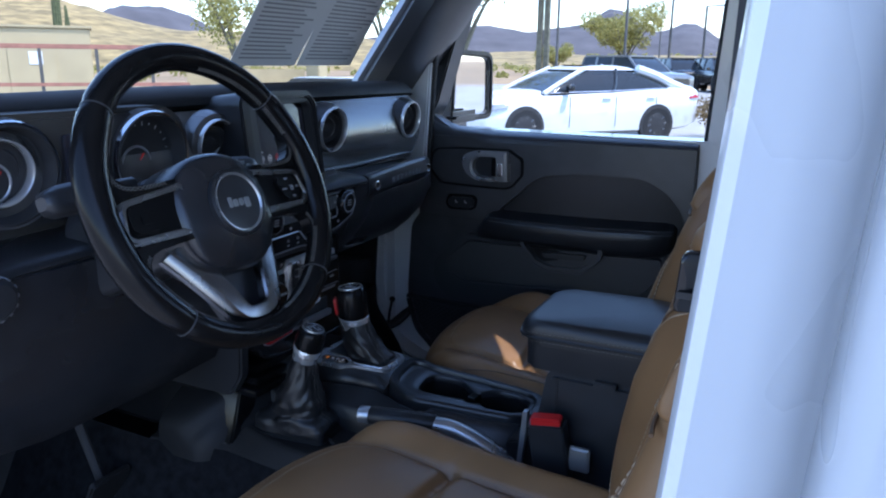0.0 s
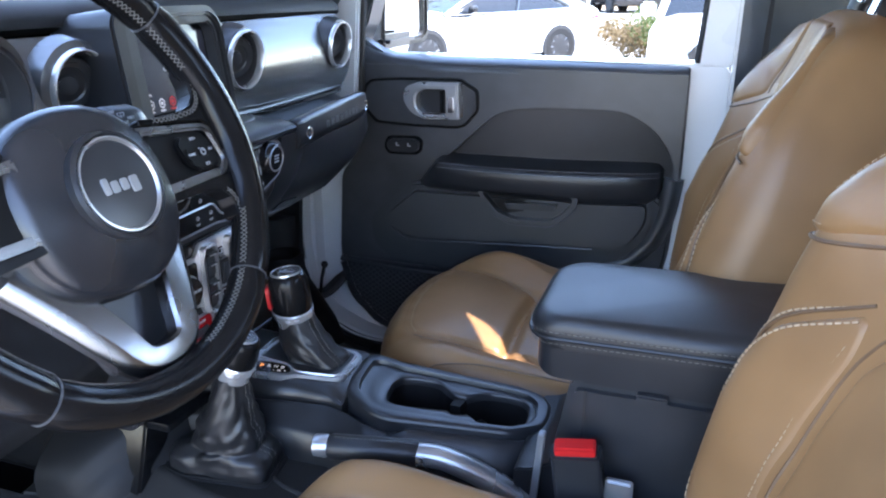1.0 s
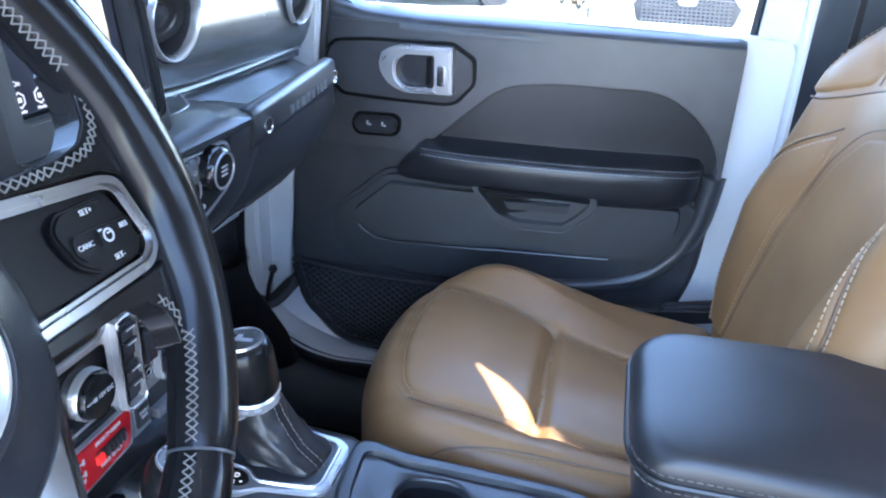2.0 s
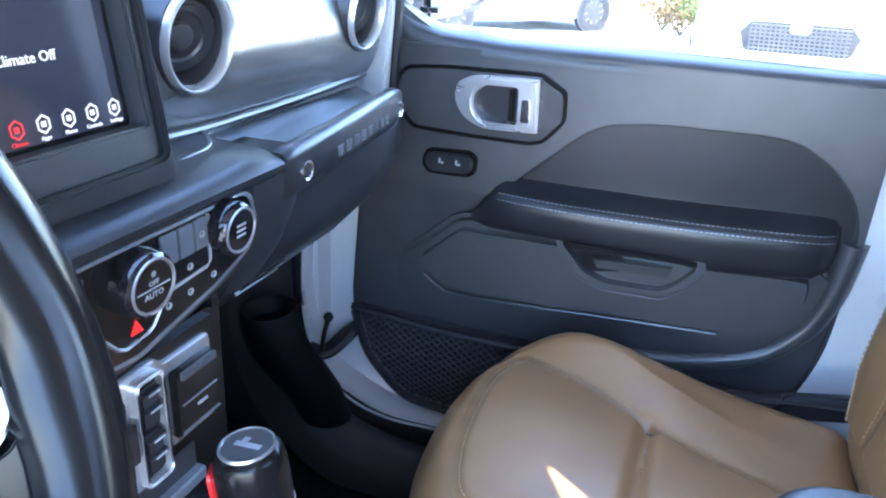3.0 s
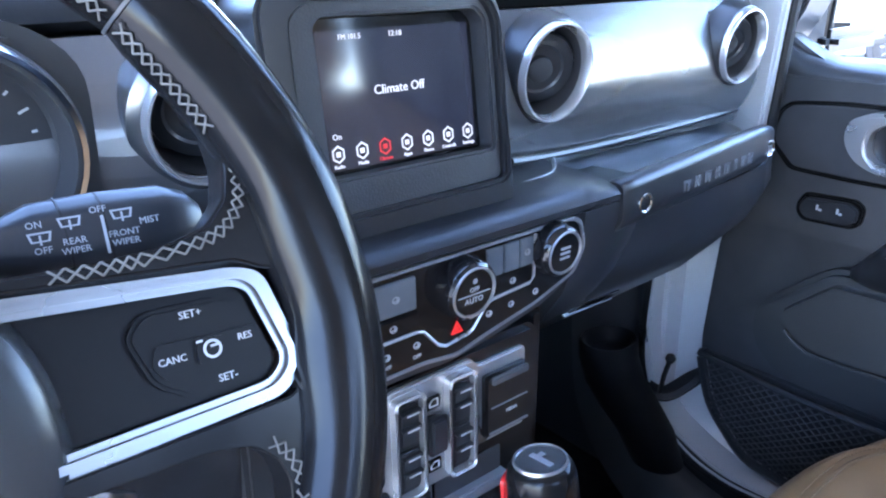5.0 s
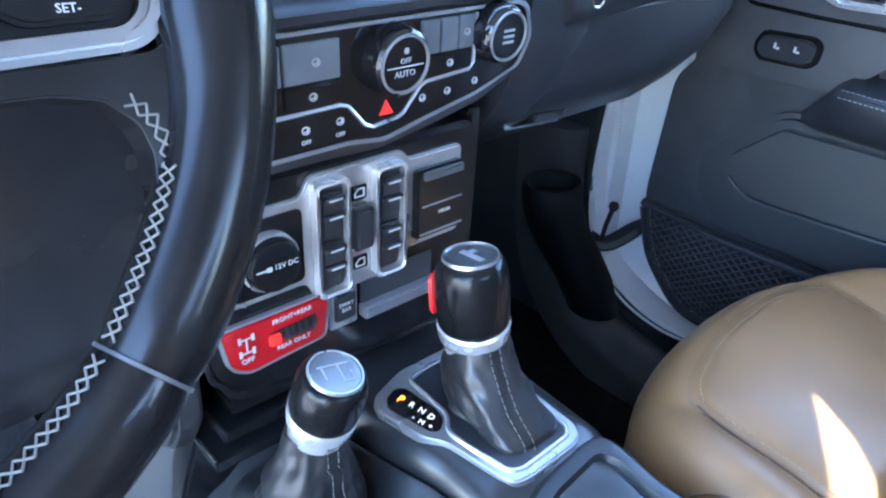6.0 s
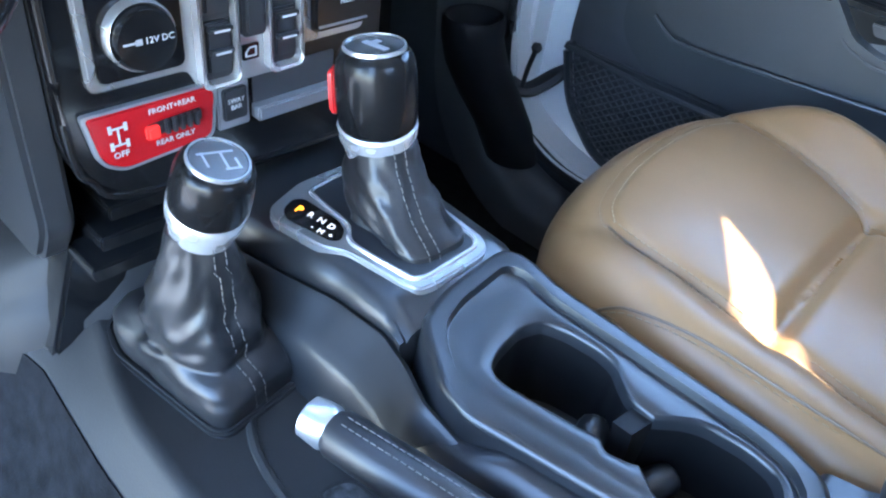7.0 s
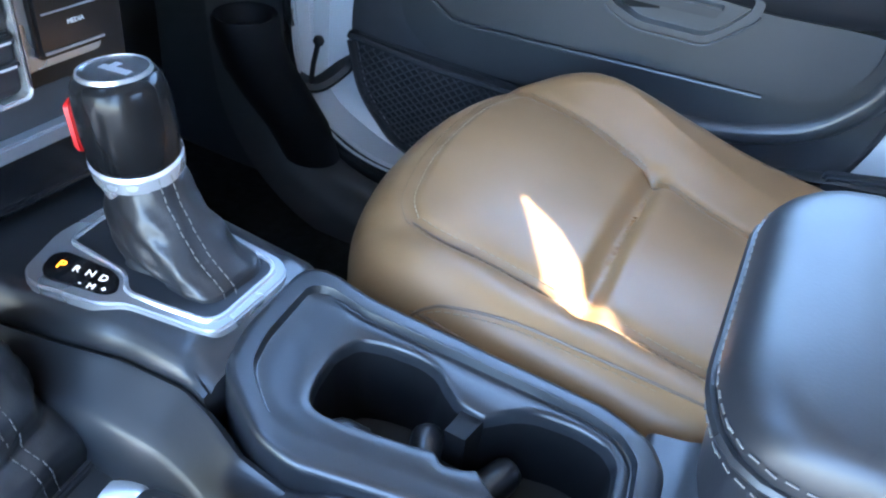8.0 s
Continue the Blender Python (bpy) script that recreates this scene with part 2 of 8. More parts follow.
def pad(poly, place, edge=0.012, depth=0.05, crown=0.006, n=72, inner=7, bm=None, round_steps=5):
    """An upholstered pad: outline, rounded rim and crowned top. place(a, b, h) sets it in space."""
    own = bmesh.new()
    ol = resample(poly, n)
    c = sum(ol, Vector((0, 0))) / n
    size = sum((p - c).length for p in ol) / n
    rows = [[(p, -depth) for p in ol], [(p, -edge) for p in ol]]
    for s in range(1, round_steps + 1):
        t = s / round_steps * math.pi / 2
        k = edge * (1 - math.cos(t))
        rows.append([(p + (c - p).normalized() * k, -edge + edge * math.sin(t)) for p in ol])
    last = [q for q, _ in rows[-1]]
    for s in range(1, inner):
        t = s / inner
        rows.append([(q.lerp(c, t), crown * (1 - (1 - t) ** 2)) for q in last])
    vs = [[own.verts.new(place(p.x, p.y, h)) for p, h in row] for row in rows]
    for a, b in zip(vs, vs[1:]):
        for j in range(n):
            own.faces.new((a[j], a[(j + 1) % n], b[(j + 1) % n], b[j]))
    mid = own.verts.new(place(c.x, c.y, crown))
    for j in range(n):
        own.faces.new((vs[-1][j], vs[-1][(j + 1) % n], mid))
    own.faces.new(vs[0])
    return join(bm, own)


def stitches(pts, length=0.0045, gap=0.0028, r=0.0006, bm=None):
    """A seam of single stitches along points."""
    own = bm or bmesh.new()
    pts = [Vector(p) for p in pts]
    run, k = 0.0, 0
    for a, b in zip(pts, pts[1:]):
        d = b - a
        L = d.length
        if L < 1e-6:
            continue
        d /= L
        while run < L:
            s, e = a + d * run, a + d * (run + length)
            side = d.orthogonal().normalized() * r
            top = side.cross(d)
            q = [own.verts.new(v) for v in (s + side, s + top, s - side, s - top, e + side, e + top, e - side, e - top)]
            for f in ((0, 1, 2, 3), (7, 6, 5, 4), (0, 4, 5, 1), (1, 5, 6, 2), (2, 6, 7, 3), (3, 7, 4, 0)):
                own.faces.new([q[i] for i in f])
            run += length + gap
        run -= L
    return own


def basis(o, x, y):
    """A pose with its origin o and its x and y axes along the given ways."""
    x = Vector(x).normalized()
    z = x.cross(Vector(y)).normalized()
    y = z.cross(x)
    m = Matrix((x, y, z)).transposed().to_4x4()
    m.translation = o
    return m


def lettering(name, words, size, m, mat, parent, depth=0.0003, align="CENTER", label=""):
    """Raised or printed words in the built-in font, lying in the xy plane of m."""
    cu = bpy.data.curves.new(name, "FONT")
    cu.body, cu.size, cu.extrude, cu.align_x, cu.align_y = words, size, depth, align, "CENTER"
    cu.resolution_u = 2
    tmp = bpy.data.objects.new("tmp_text", cu)
    scene.collection.objects.link(tmp)
    me = bpy.data.meshes.new_from_object(tmp.evaluated_get(bpy.context.evaluated_depsgraph_get()))
    bpy.data.objects.remove(tmp)
    bm = bmesh.new()
    bm.from_mesh(me)
    bpy.data.meshes.remove(me)
    bm.transform(m)
    return part(name, bm, mat, parent, label)


def bar(m, w, h, d=0.0006, x=0.0, y=0.0, bm=None):
    """A small flat bar in the xy plane of m."""
    own = prism(rect(x - w / 2, x + w / 2, y - h / 2, y + h / 2), "z", 0, d)
    own.transform(m)
    return join(bm, own)


C = 1.07  # the car's middle line


# ---- large structure ----
# for unseen surfaces behind, dark to cut rear light and reflections
REARCLOSE = material("charcoal_rear_closing", (0.05, 0.05, 0.052), 0.6, grain=0.2, grain_size=600)
NET = material("black_elastic_net", (0.032, 0.034, 0.038), 0.6, spread=0.2)
ASPHALT = material("sun_bleached_pavement", (0.31, 0.30, 0.285), 0.85, grain=0.8, grain_size=160, spread=0.25, wear_size=0.7)
DESERT = material("dry_desert_soil", (0.27, 0.185, 0.10), 0.95, grain=0.6, grain_size=6, spread=0.28, wear_size=0.12)
bm = bmesh.new()
bmesh.ops.create_grid(bm, x_segments=40, y_segments=40, size=2500)
tagged(part("ground", bm, DESERT), "tan desert soil reaching to the hills", "ground", kind="structure")
bm = prism([(-60, -40), (40, -40), (40, 46), (-24, 46), (-26, 14), (-60, 14)], "z", -0.2, 0.004)
tagged(part("pavement", bm, ASPHALT), "grey worn asphalt of a car park", "pavement", kind="structure")

bm = box(-1.30, 0.9, 0.42, 1.72, 0.52, 0.60, 0.005)
tagged(part("floor", bm, CARPET), "charcoal carpeted car floor", "floor", kind="structure")
# unseen front and rear roof panels; an added tapered slit casts the seat's sun patch
bm = bmesh.new()
prism([(-0.74, 0.34), (-0.097, 0.34), (-0.097, 1.80), (-0.74, 1.80)], "z", 1.83, 1.838, bm=bm)
prism([(0.063, 0.34), (1.0, 0.34), (1.0, 1.80), (0.063, 1.80)], "z", 1.83, 1.838, bm=bm)
prism([(-0.097, 0.34), (0.063, 0.34), (0.063, 1.231), (0.023, 1.241), (-0.015, 1.245), (-0.033, 1.250), (-0.053, 1.273), (-0.097, 1.331)], "z", 1.83, 1.838, bm=bm)
prism([(-0.097, 1.332), (-0.045, 1.306), (0.0, 1.268), (0.018, 1.254), (0.063, 1.232), (0.063, 1.80), (-0.097, 1.80)], "z", 1.83, 1.838, bm=bm)
tagged(part("ceiling", bm, HEADLINER), "pale grey unseen roof with an added slit for the sun", "ceiling", kind="structure")


def mirrored(y):
    return 2 * C - y


body = thing("car_body", "white painted off-road car body with black seals and pillars", "car body", (0, C, 0))
# passenger side: pillar seen behind the door edge, sill, wall behind the door
sill_line = rounded([(-1.30, 0.45), (0.1, 0.45), (0.1, 0.715), (-0.62, 0.715), (-0.86, 0.70), (-0.985, 0.755), (-1.012, 0.90), (-1.00, 1.20), (-0.99, 1.46), (-1.30, 1.46)], 0.05)
part("sill", prism(sill_line, "y", 1.709, 1.765, 0.003), WHITE, body, "white painted door sill")
part("sill_trim", prism([(a - 0.003, b - 0.003) for a, b in sill_line], "y", 1.70, 1.708, 0.002), PLASTIC, body, "black scuffed sill trim")
seal = smooth_path([(-0.985, 1.698, 1.25), (-1.014, 1.698, 0.93), (-1.002, 1.698, 0.80), (-0.95, 1.698, 0.725), (-0.86, 1.698, 0.692), (-0.70, 1.698, 0.697), (-0.15, 1.698, 0.70)], 6)
part("door_seal", tube(seal, 0.0055, 8), RUBBER, body, "black rubber door seal")
part("seal_lip", tube([p + Vector((0.012, -0.004, 0.012)) for p in seal], 0.0022, 6), WHITE, body)
part("b_pillar", prism([(-0.135, 1.74), (-0.135, 1.86), (0.05, 1.88), (0.05, 1.80), (-0.09, 1.74)], "z", 0.5, 1.84, 0.004), WHITE, body)
part("pillar_trim", prism([(-0.130, 1.738), (0.12, 1.738), (0.12, 1.62), (0.02, 1.62), (-0.105, 1.70)], "z", 0.5, 1.84, 0.012), PLASTIC, body)
part("rear_wall", box(0.32, 1.6, 1.70, 1.80, 0.5, 1.34, 0.01), REARCLOSE, body)
# unseen slab and full-height end wall, added to darken the rear
part("rear_floor_block", box(0.34, 1.55, 0.42, 1.70, 0.60, 0.86, 0.02), REARCLOSE, body, "charcoal plain unseen slab behind the seats")
part("rear_end_wall", box(1.55, 1.62, 0.34, 1.80, 0.5, 1.83, 0.01), REARCLOSE, body)
for y in (0.36, 1.74):
    part("roof_rail", box(-0.74, 1.0, y - 0.045, y + 0.045, 1.76, 1.84, 0.02), PLASTIC, body)
part("roof_bar", tube([(0.16, 0.45, 0.6), (0.16, 0.45, 1.70), (0.16, 0.56, 1.79), (0.16, 1.58, 1.79), (0.16, 1.69, 1.70), (0.16, 1.69, 0.6)], 0.035, 14), PLASTIC, body, "black padded roll bar")
part("header", box(-0.80, -0.70, 0.36, 1.78, 1.775, 1.85, 0.02), PLASTIC, body)
# front pillars lean back with the windscreen
for s in (0, 1):
    def side(y):
        return mirrored(y) if s else y
    secs = []
    for x, z in ((-1.03, 1.42), (-0.745, 1.80)):
        secs.append([(x - 0.02, side(1.672), z), (x + 0.028, side(1.600), z - 0.01), (x + 0.075, side(1.604), z - 0.015), (x + 0.11, side(1.68), z - 0.02), (x + 0.115, side(1.785), z), (x + 0.02, side(1.79), z + 0.01), (x - 0.03, side(1.75), z + 0.02)])
    part("front_pillar", loft(secs), PLASTIC, body, "black front pillar trim")
    secs = []
    for x, z in ((-1.06, 1.42), (-0.775, 1.80)):
        secs.append([(x - 0.015, side(1.662), z), (x + 0.01, side(1.648), z), (x + 0.02, side(1.66), z), (x - 0.005, side(1.674), z)])
    part("screen_trim", loft(secs), GREYTRIM, body)
part("grab_bar", tube(smooth_path([(-0.93, 1.70, 1.53), (-0.885, 1.688, 1.565), (-0.80, 1.685, 1.66), (-0.74, 1.69, 1.75)], 6), 0.016, 10), PLASTIC, body, "black pillar grab handle")
# white hinge pillar and scuttle outside the windscreen
own = loft([[(cx + rx * math.cos(a), cy + ry * math.sin(a), z) for a in [k * math.pi / 12 for k in range(24)]] for z, cx, cy, rx, ry in ((0.70, -0.945, 1.665, 0.045, 0.040), (0.76, -0.958, 1.645, 0.048, 0.044), (0.82, -0.972, 1.612, 0.048, 0.048), (0.87, -0.981, 1.585, 0.045, 0.048), (0.91, -0.985, 1.573, 0.043, 0.047), (0.934, -0.985, 1.571, 0.042, 0.047), (0.939, -0.985, 1.571, 0.039, 0.044), (0.936, -0.985, 1.571, 0.033, 0.038), (0.915, -0.985, 1.571, 0.028, 0.032))])
part("kick_post", own, POST, body, "dark moulded kick panel post", angle=50)
path = smooth_path([Vector(p) for p in ((-1.034, 1.682, 0.98), (-1.028, 1.677, 0.87), (-1.004, 1.668, 0.775), (-0.940, 1.662, 0.708), (-0.853, 1.658, 0.676), (-0.70, 1.656, 0.668), (-0.40, 1.656, 0.668), (0.0, 1.656, 0.668))], 5)
secs = []
for j, p in enumerate(path):
    d = (path[min(j + 1, len(path) - 1)] - path[max(j - 1, 0)]).normalized()
    up = Vector((d.z, 0, -d.x)) if d.x < 0 else Vector((-d.z, 0, d.x))
    secs.append([p + Vector((0, a, 0)) + up * b for a, b in ((0.030, 0.004), (0.016, 0.008), (-0.004, 0.004), (-0.022, -0.012), (-0.034, -0.040), (-0.040, -0.085), (0.030, -0.085))])
part("sill_moulding", loft(secs), HARD, body, "curved black floor edge moulding", angle=50)
part("pillar_face", prism(rounded([(-1.02, 1.20), (-0.868, 1.20), (-0.860, 1.30), (-0.846, 1.50), (-0.98, 1.50)], 0.006), "y", 1.705, 1.735, 0.004), WHITE, body, "white painted pillar beside the dashboard")
part("pillar_seal", tube([(-0.860, 1.725, 1.24), (-0.853, 1.725, 1.36), (-0.840, 1.725, 1.54)], 0.007, 8), RUBBER, body)
part("cowl", box(-1.55, -1.12, 0.40, 1.74, 1.28, 1.36, 0.02), PLASTIC, body)
part("hood", prism(rounded([(-2.6, 1.22), (-1.40, 1.30), (-1.40, 1.0), (-2.6, 0.9)], 0.04), "y", 0.42, 1.72, 0.03), WHITE, body)
part("hinge_pillar", box(-1.12, -1.0, 1.73, 1.80, 0.5, 1.45, 0.012), WHITE, body)
part("driver_hinge_pillar", box(-1.12, -1.0, 0.34, 0.41, 0.5, 1.45, 0.012), WHITE, body)
part("firewall", box(-1.34, -1.28, 0.40, 1.74, 0.5, 1.40, 0.01), DARK, body)
part("driver_sill", prism(rounded([(-1.30, 0.45), (0.1, 0.45), (0.1, 0.66), (-0.80, 0.66), (-1.0, 0.72), (-1.02, 0.9), (-1.3, 0.9)], 0.04), "y", 0.36, 0.42, 0.006), WHITE, body)
# driver's rear pillar, stepped where the open door would close on it
prof = [(-0.030, 0.44), (-0.030, 0.302), (-0.027, 0.295), (-0.022, 0.297), (-0.013, 0.313), (-0.007, 0.316), (0.003, 0.331), (0.009, 0.334), (0.0185, 0.353), (0.0235, 0.357), (0.0250, 0.31), (0.030, 0.262), (0.042, 0.246), (0.085, 0.240), (0.13, 0.240), (0.13, 0.44)]
secs = [[(x + dx - 0.007, y + dy, z) for x, y in prof] for z, dx, dy in ((0.45, -0.016, 0.023), (1.30, 0.027, 0.023), (1.52, 0.043, 0.035), (1.84, 0.059, 0.068))]
part("driver_pillar", loft(secs), WHITE, body, "white painted door pillar with stepped jamb", angle=38)
part("pillar_gap", box(0.160, 0.170, 0.267, 0.46, 0.45, 1.80, 0.001), RUBBER, body)
part("rear_side", box(0.172, 1.6, 0.250, 0.38, 0.45, 1.36, 0.02), WHITE, body)
# unseen wall added to block light from the rear side
part("rear_side_wall", box(0.30, 1.58, 0.385, 0.42, 0.5, 1.83, 0.01), REARCLOSE, body)
# windscreen
secs = [[(-1.075, 0.44, 1.40), (-1.075, 1.70, 1.40), (-1.070, 1.70, 1.404), (-1.070, 0.44, 1.404)], [(-0.775, 0.47, 1.80), (-0.775, 1.67, 1.80), (-0.770, 1.67, 1.804), (-0.770, 0.47, 1.804)]]
screen = part("windscreen", loft(secs), PANE, body, "clear windscreen glass")
screen.visible_shadow = False


# ---- passenger door ----
TRIMSKIN = material("charcoal_trim_skin", (0.050, 0.0515, 0.056), 0.32, grain=0.12, grain_size=1100)
def door():
    d = thing("passenger_door", "closed white car door with charcoal trim panel", "car door", (-0.5, 1.8, 0.7))
    def dpart(name, bm, mat, parent=d, label="", angle=32):
        """The trim stands a little further out towards its rear edge."""
        for v in bm.verts:
            v.co.y += 0.06 * max(0.0, v.co.x + 0.60)
        return part(name, bm, mat, parent, label, angle)
    # painted shell with its window opening
    lower = rounded([(-1.05, 0.97), (-1.05, 0.70), (-0.98, 0.63), (-0.80, 0.63), (-0.13, 0.63), (-0.135, 1.335), (-0.90, 1.335), (-1.04, 1.34)], 0.03)
    part("shell", prism(lower, "y", 1.785, 1.87, 0.004), WHITE, d, "white painted steel shell")
    part("rear_frame", prism([(-0.192, 1.33), (-0.135, 1.33), (-0.115, 1.80), (-0.168, 1.80)], "y", 1.785, 1.858, 0.004), WHITE, d)
    part("top_frame", prism([(-0.80, 1.745), (-0.16, 1.745), (-0.12, 1.80), (-0.76, 1.80)], "y", 1.785, 1.858, 0.004), WHITE, d)
    part("front_frame", prism([(-0.985, 1.33), (-0.90, 1.33), (-0.862, 1.40), (-0.815, 1.55), (-0.735, 1.80), (-0.80, 1.80), (-0.96, 1.44)], "y", 1.775, 1.845, 0.004), PLASTIC, d)
    part("glass_run", tube([(-0.196, 1.81, 1.325), (-0.172, 1.81, 1.77)], 0.008, 6), RUBBER, d)
    pane = part("pane", prism([(-0.91, 1.335), (-0.195, 1.325), (-0.17, 1.76), (-0.77, 1.76)], "y", 1.823, 1.827), PANE, d, "clear side window glass")
    pane.visible_shadow = False
    # trim panel carrying all the mouldings
    skin = rounded([(-0.944, 0.891), (-0.93, 0.769), (-0.85, 0.718), (-0.73, 0.710), (-0.33, 0.725), (-0.262, 0.80), (-0.235, 0.87), (-0.213, 0.94), (-0.203, 1.132), (-0.206, 1.325), (-0.60, 1.322), (-0.80, 1.328), (-0.868, 1.372), (-0.897, 1.36), (-0.899, 1.115), (-0.931, 1.077)], [0.02, 0.05, 0.05, 0.02, 0.03, 0.05, 0.03, 0.04, 0.02, 0.014, 0.05, 0.05, 0.01, 0.01, 0.02, 0.02])
    dpart("trim_panel", prism(skin, "y", 1.752, 1.79, 0.009, 3), TRIMSKIN, label="charcoal grained plastic trim panel")
    # rounded sill under the glass, its top catching the sky
    secs = []
    for x, z in ((-0.886, 1.366), (-0.84, 1.342), (-0.80, 1.331), (-0.70, 1.326), (-0.40, 1.325), (-0.215, 1.325), (-0.207, 1.322)):
        secs.append([(x, 1.7415, z - 0.030), (x, 1.7385, z - 0.020), (x, 1.7400, z - 0.009), (x, 1.7460, z - 0.001), (x, 1.756, z + 0.004), (x, 1.79, z + 0.010), (x, 1.818, z + 0.004), (x, 1.818, z - 0.030)])
    dpart("window_sill", loft(secs), DOORSKIN, label="padded sill below the window", angle=60)
    # upper skin with a cut-out above the armrest; its edge rolls down to the padded insert
    upper = rounded([(-0.893, 1.112), (-0.699, 1.112), (-0.577, 1.224), (-0.548, 1.239), (-0.48, 1.247), (-0.34, 1.247), (-0.309, 1.242), (-0.262, 1.215), (-0.233, 1.181), (-0.218, 1.147), (-0.216, 1.114), (-0.207, 1.114), (-0.207, 1.318), (-0.893, 1.322)], [0.004, 0.006, 0.02, 0.02, 0.03, 0.03, 0.03, 0.03, 0.03, 0.02, 0.004, 0.002, 0.006, 0.006])
    dpart("upper_skin", prism(upper, "y", 1.7345, 1.757, 0.010, 4), DOORSKIN, label="charcoal upper door skin", angle=45)
    field = rounded([(-0.700, 1.108), (-0.577, 1.222), (-0.548, 1.237), (-0.48, 1.245), (-0.34, 1.245), (-0.311, 1.240), (-0.264, 1.213), (-0.235, 1.179), (-0.220, 1.145), (-0.218, 1.09), (-0.700, 1.09)], 0.012)
    dpart("field", prism(field, "y", 1.7475, 1.7530, 0.002), SOFT, label="black padded insert")
    # armrest: top face, stitched edge and a leaning front that runs to a point at the front
    secs = []
    for x, o, zt, zb in ((-0.738, 0.003, 1.072, 1.067), (-0.728, 0.018, 1.083, 1.068), (-0.712, 0.034, 1.101, 1.069), (-0.696, 0.045, 1.119, 1.070), (-0.682, 0.050, 1.128, 1.071), (-0.65, 0.054, 1.128, 1.071), (-0.58, 0.056, 1.127, 1.071), (-0.46, 0.056, 1.127, 1.066), (-0.38, 0.056, 1.129, 1.062), (-0.30, 0.055, 1.132, 1.066), (-0.262, 0.050, 1.133, 1.072), (-0.245, 0.038, 1.132, 1.080), (-0.236, 0.014, 1.128, 1.095)):
        h, back = zt - zb, min(0.016, 0.30 * (zt - zb))
        secs.append([(x, 1.756, zt + back), (x, 1.750 - o * 0.25, zt + back * 0.75), (x, 1.752 - o * 0.72, zt + 0.004), (x, 1.752 - o * 0.93, zt + 0.0008), (x, 1.752 - o * 0.985, zt - h * 0.035), (x, 1.752 - o * 1.03, zt - h * 0.12), (x, 1.752 - o * 1.05, zt - h * 0.35), (x, 1.752 - o * 1.0, zt - h * 0.70), (x, 1.752 - o * 0.92, zt - h * 0.92), (x, 1.752 - o * 0.75, zb), (x, 1.756, zb)])
    dpart("armrest", loft(secs), SOFT, label="black stitched leather armrest", angle=60)
    line = smooth_path([Vector(s2[4]) for s2 in secs[4:-1]], 6)
    dpart("seam", tube([p + Vector((0, -0.0002, -0.0004)) for p in line], 0.0012, 5), RUBBER)
    for dz, dy in ((0.0036, 0.0016), (-0.0050, -0.0022)):
        dpart("stitching", stitches([p + Vector((0, dy, dz)) for p in line], 0.0042, 0.0022, 0.00045), GREYPRINT)
    # pull pocket let into the lower edge of the armrest
    outer = rounded([(-0.594, 1.078), (-0.590, 1.070), (-0.555, 1.031), (-0.520, 1.017), (-0.440, 1.018), (-0.418, 1.034), (-0.392, 1.060), (-0.390, 1.078)], 0.008)
    inner = rounded([(-0.583, 1.078), (-0.581, 1.071), (-0.550, 1.036), (-0.517, 1.024), (-0.443, 1.025), (-0.423, 1.040), (-0.403, 1.063), (-0.401, 1.078)], 0.008)
    dpart("pull_pocket", ring(outer, inner, "y", 1.752, 1.696, 0.003), HARD, label="moulded pull pocket frame")
    # near-black floor puts the hollow's shade into its colour
    dpart("pocket_hollow", prism(inner, "y", 1.716, 1.754), POD)
    dpart("pull_lip", prism(rounded([(-0.540, 1.057), (-0.432, 1.059), (-0.436, 1.046), (-0.532, 1.044)], 0.004), "y", 1.699, 1.722, 0.004), PLASTIC)
    # lighter grey bead painted as the glint along the pocket's edge
    dpart("pocket_glint", tube([(a, 1.6945, b - 0.0035) for a, b in outer if b < 1.066], 0.0014, 6), MIDGREY)
    # swelling lower skin with a raised field, and a recess at its foot
    low = rounded([(-0.852, 0.990), (-0.752, 1.078), (-0.62, 1.080), (-0.25, 1.085), (-0.222, 1.06), (-0.240, 0.97), (-0.300, 0.915), (-0.45, 0.882), (-0.80, 0.885), (-0.852, 0.93)], [0.02, 0.02, 0.03, 0.02, 0.03, 0.05, 0.06, 0.03, 0.05, 0.04])
    dpart("lower_skin", prism(low, "y", 1.733, 1.755, 0.012, 4), HARD, angle=60)
    low2 = rounded([(-0.822, 1.000), (-0.742, 1.072), (-0.60, 1.074), (-0.252, 1.078), (-0.248, 1.03), (-0.285, 0.966), (-0.36, 0.962), (-0.56, 0.955), (-0.735, 0.947), (-0.785, 0.958)], [0.03, 0.012, 0.02, 0.02, 0.03, 0.04, 0.03, 0.03, 0.03, 0.03])
    dpart("lower_relief", prism(low2, "y", 1.7120, 1.736, 0.014, 5), HARD, label="raised lower door field", angle=60)
    dpart("relief_edge", tube(smooth_path([(-0.795, 1.716, 0.975), (-0.77, 1.7155, 0.958), (-0.735, 1.715, 0.9525), (-0.56, 1.715, 0.961), (-0.36, 1.715, 0.968)], 6), 0.0028, 8), HARD)
    # curved frame that sweeps from the armrest's rear end down and forward
    arc = smooth_path([(-0.216, 1.118), (-0.224, 1.05), (-0.236, 1.01), (-0.255, 0.975), (-0.303, 0.932), (-0.40, 0.902), (-0.55, 0.886)], 6)
    secs = []
    for i, p in enumerate(arc):
        q0, q1 = arc[max(0, i - 1)], arc[min(len(arc) - 1, i + 1)]
        t = (q1 - q0).normalized()
        n = Vector((-t.y, t.x))
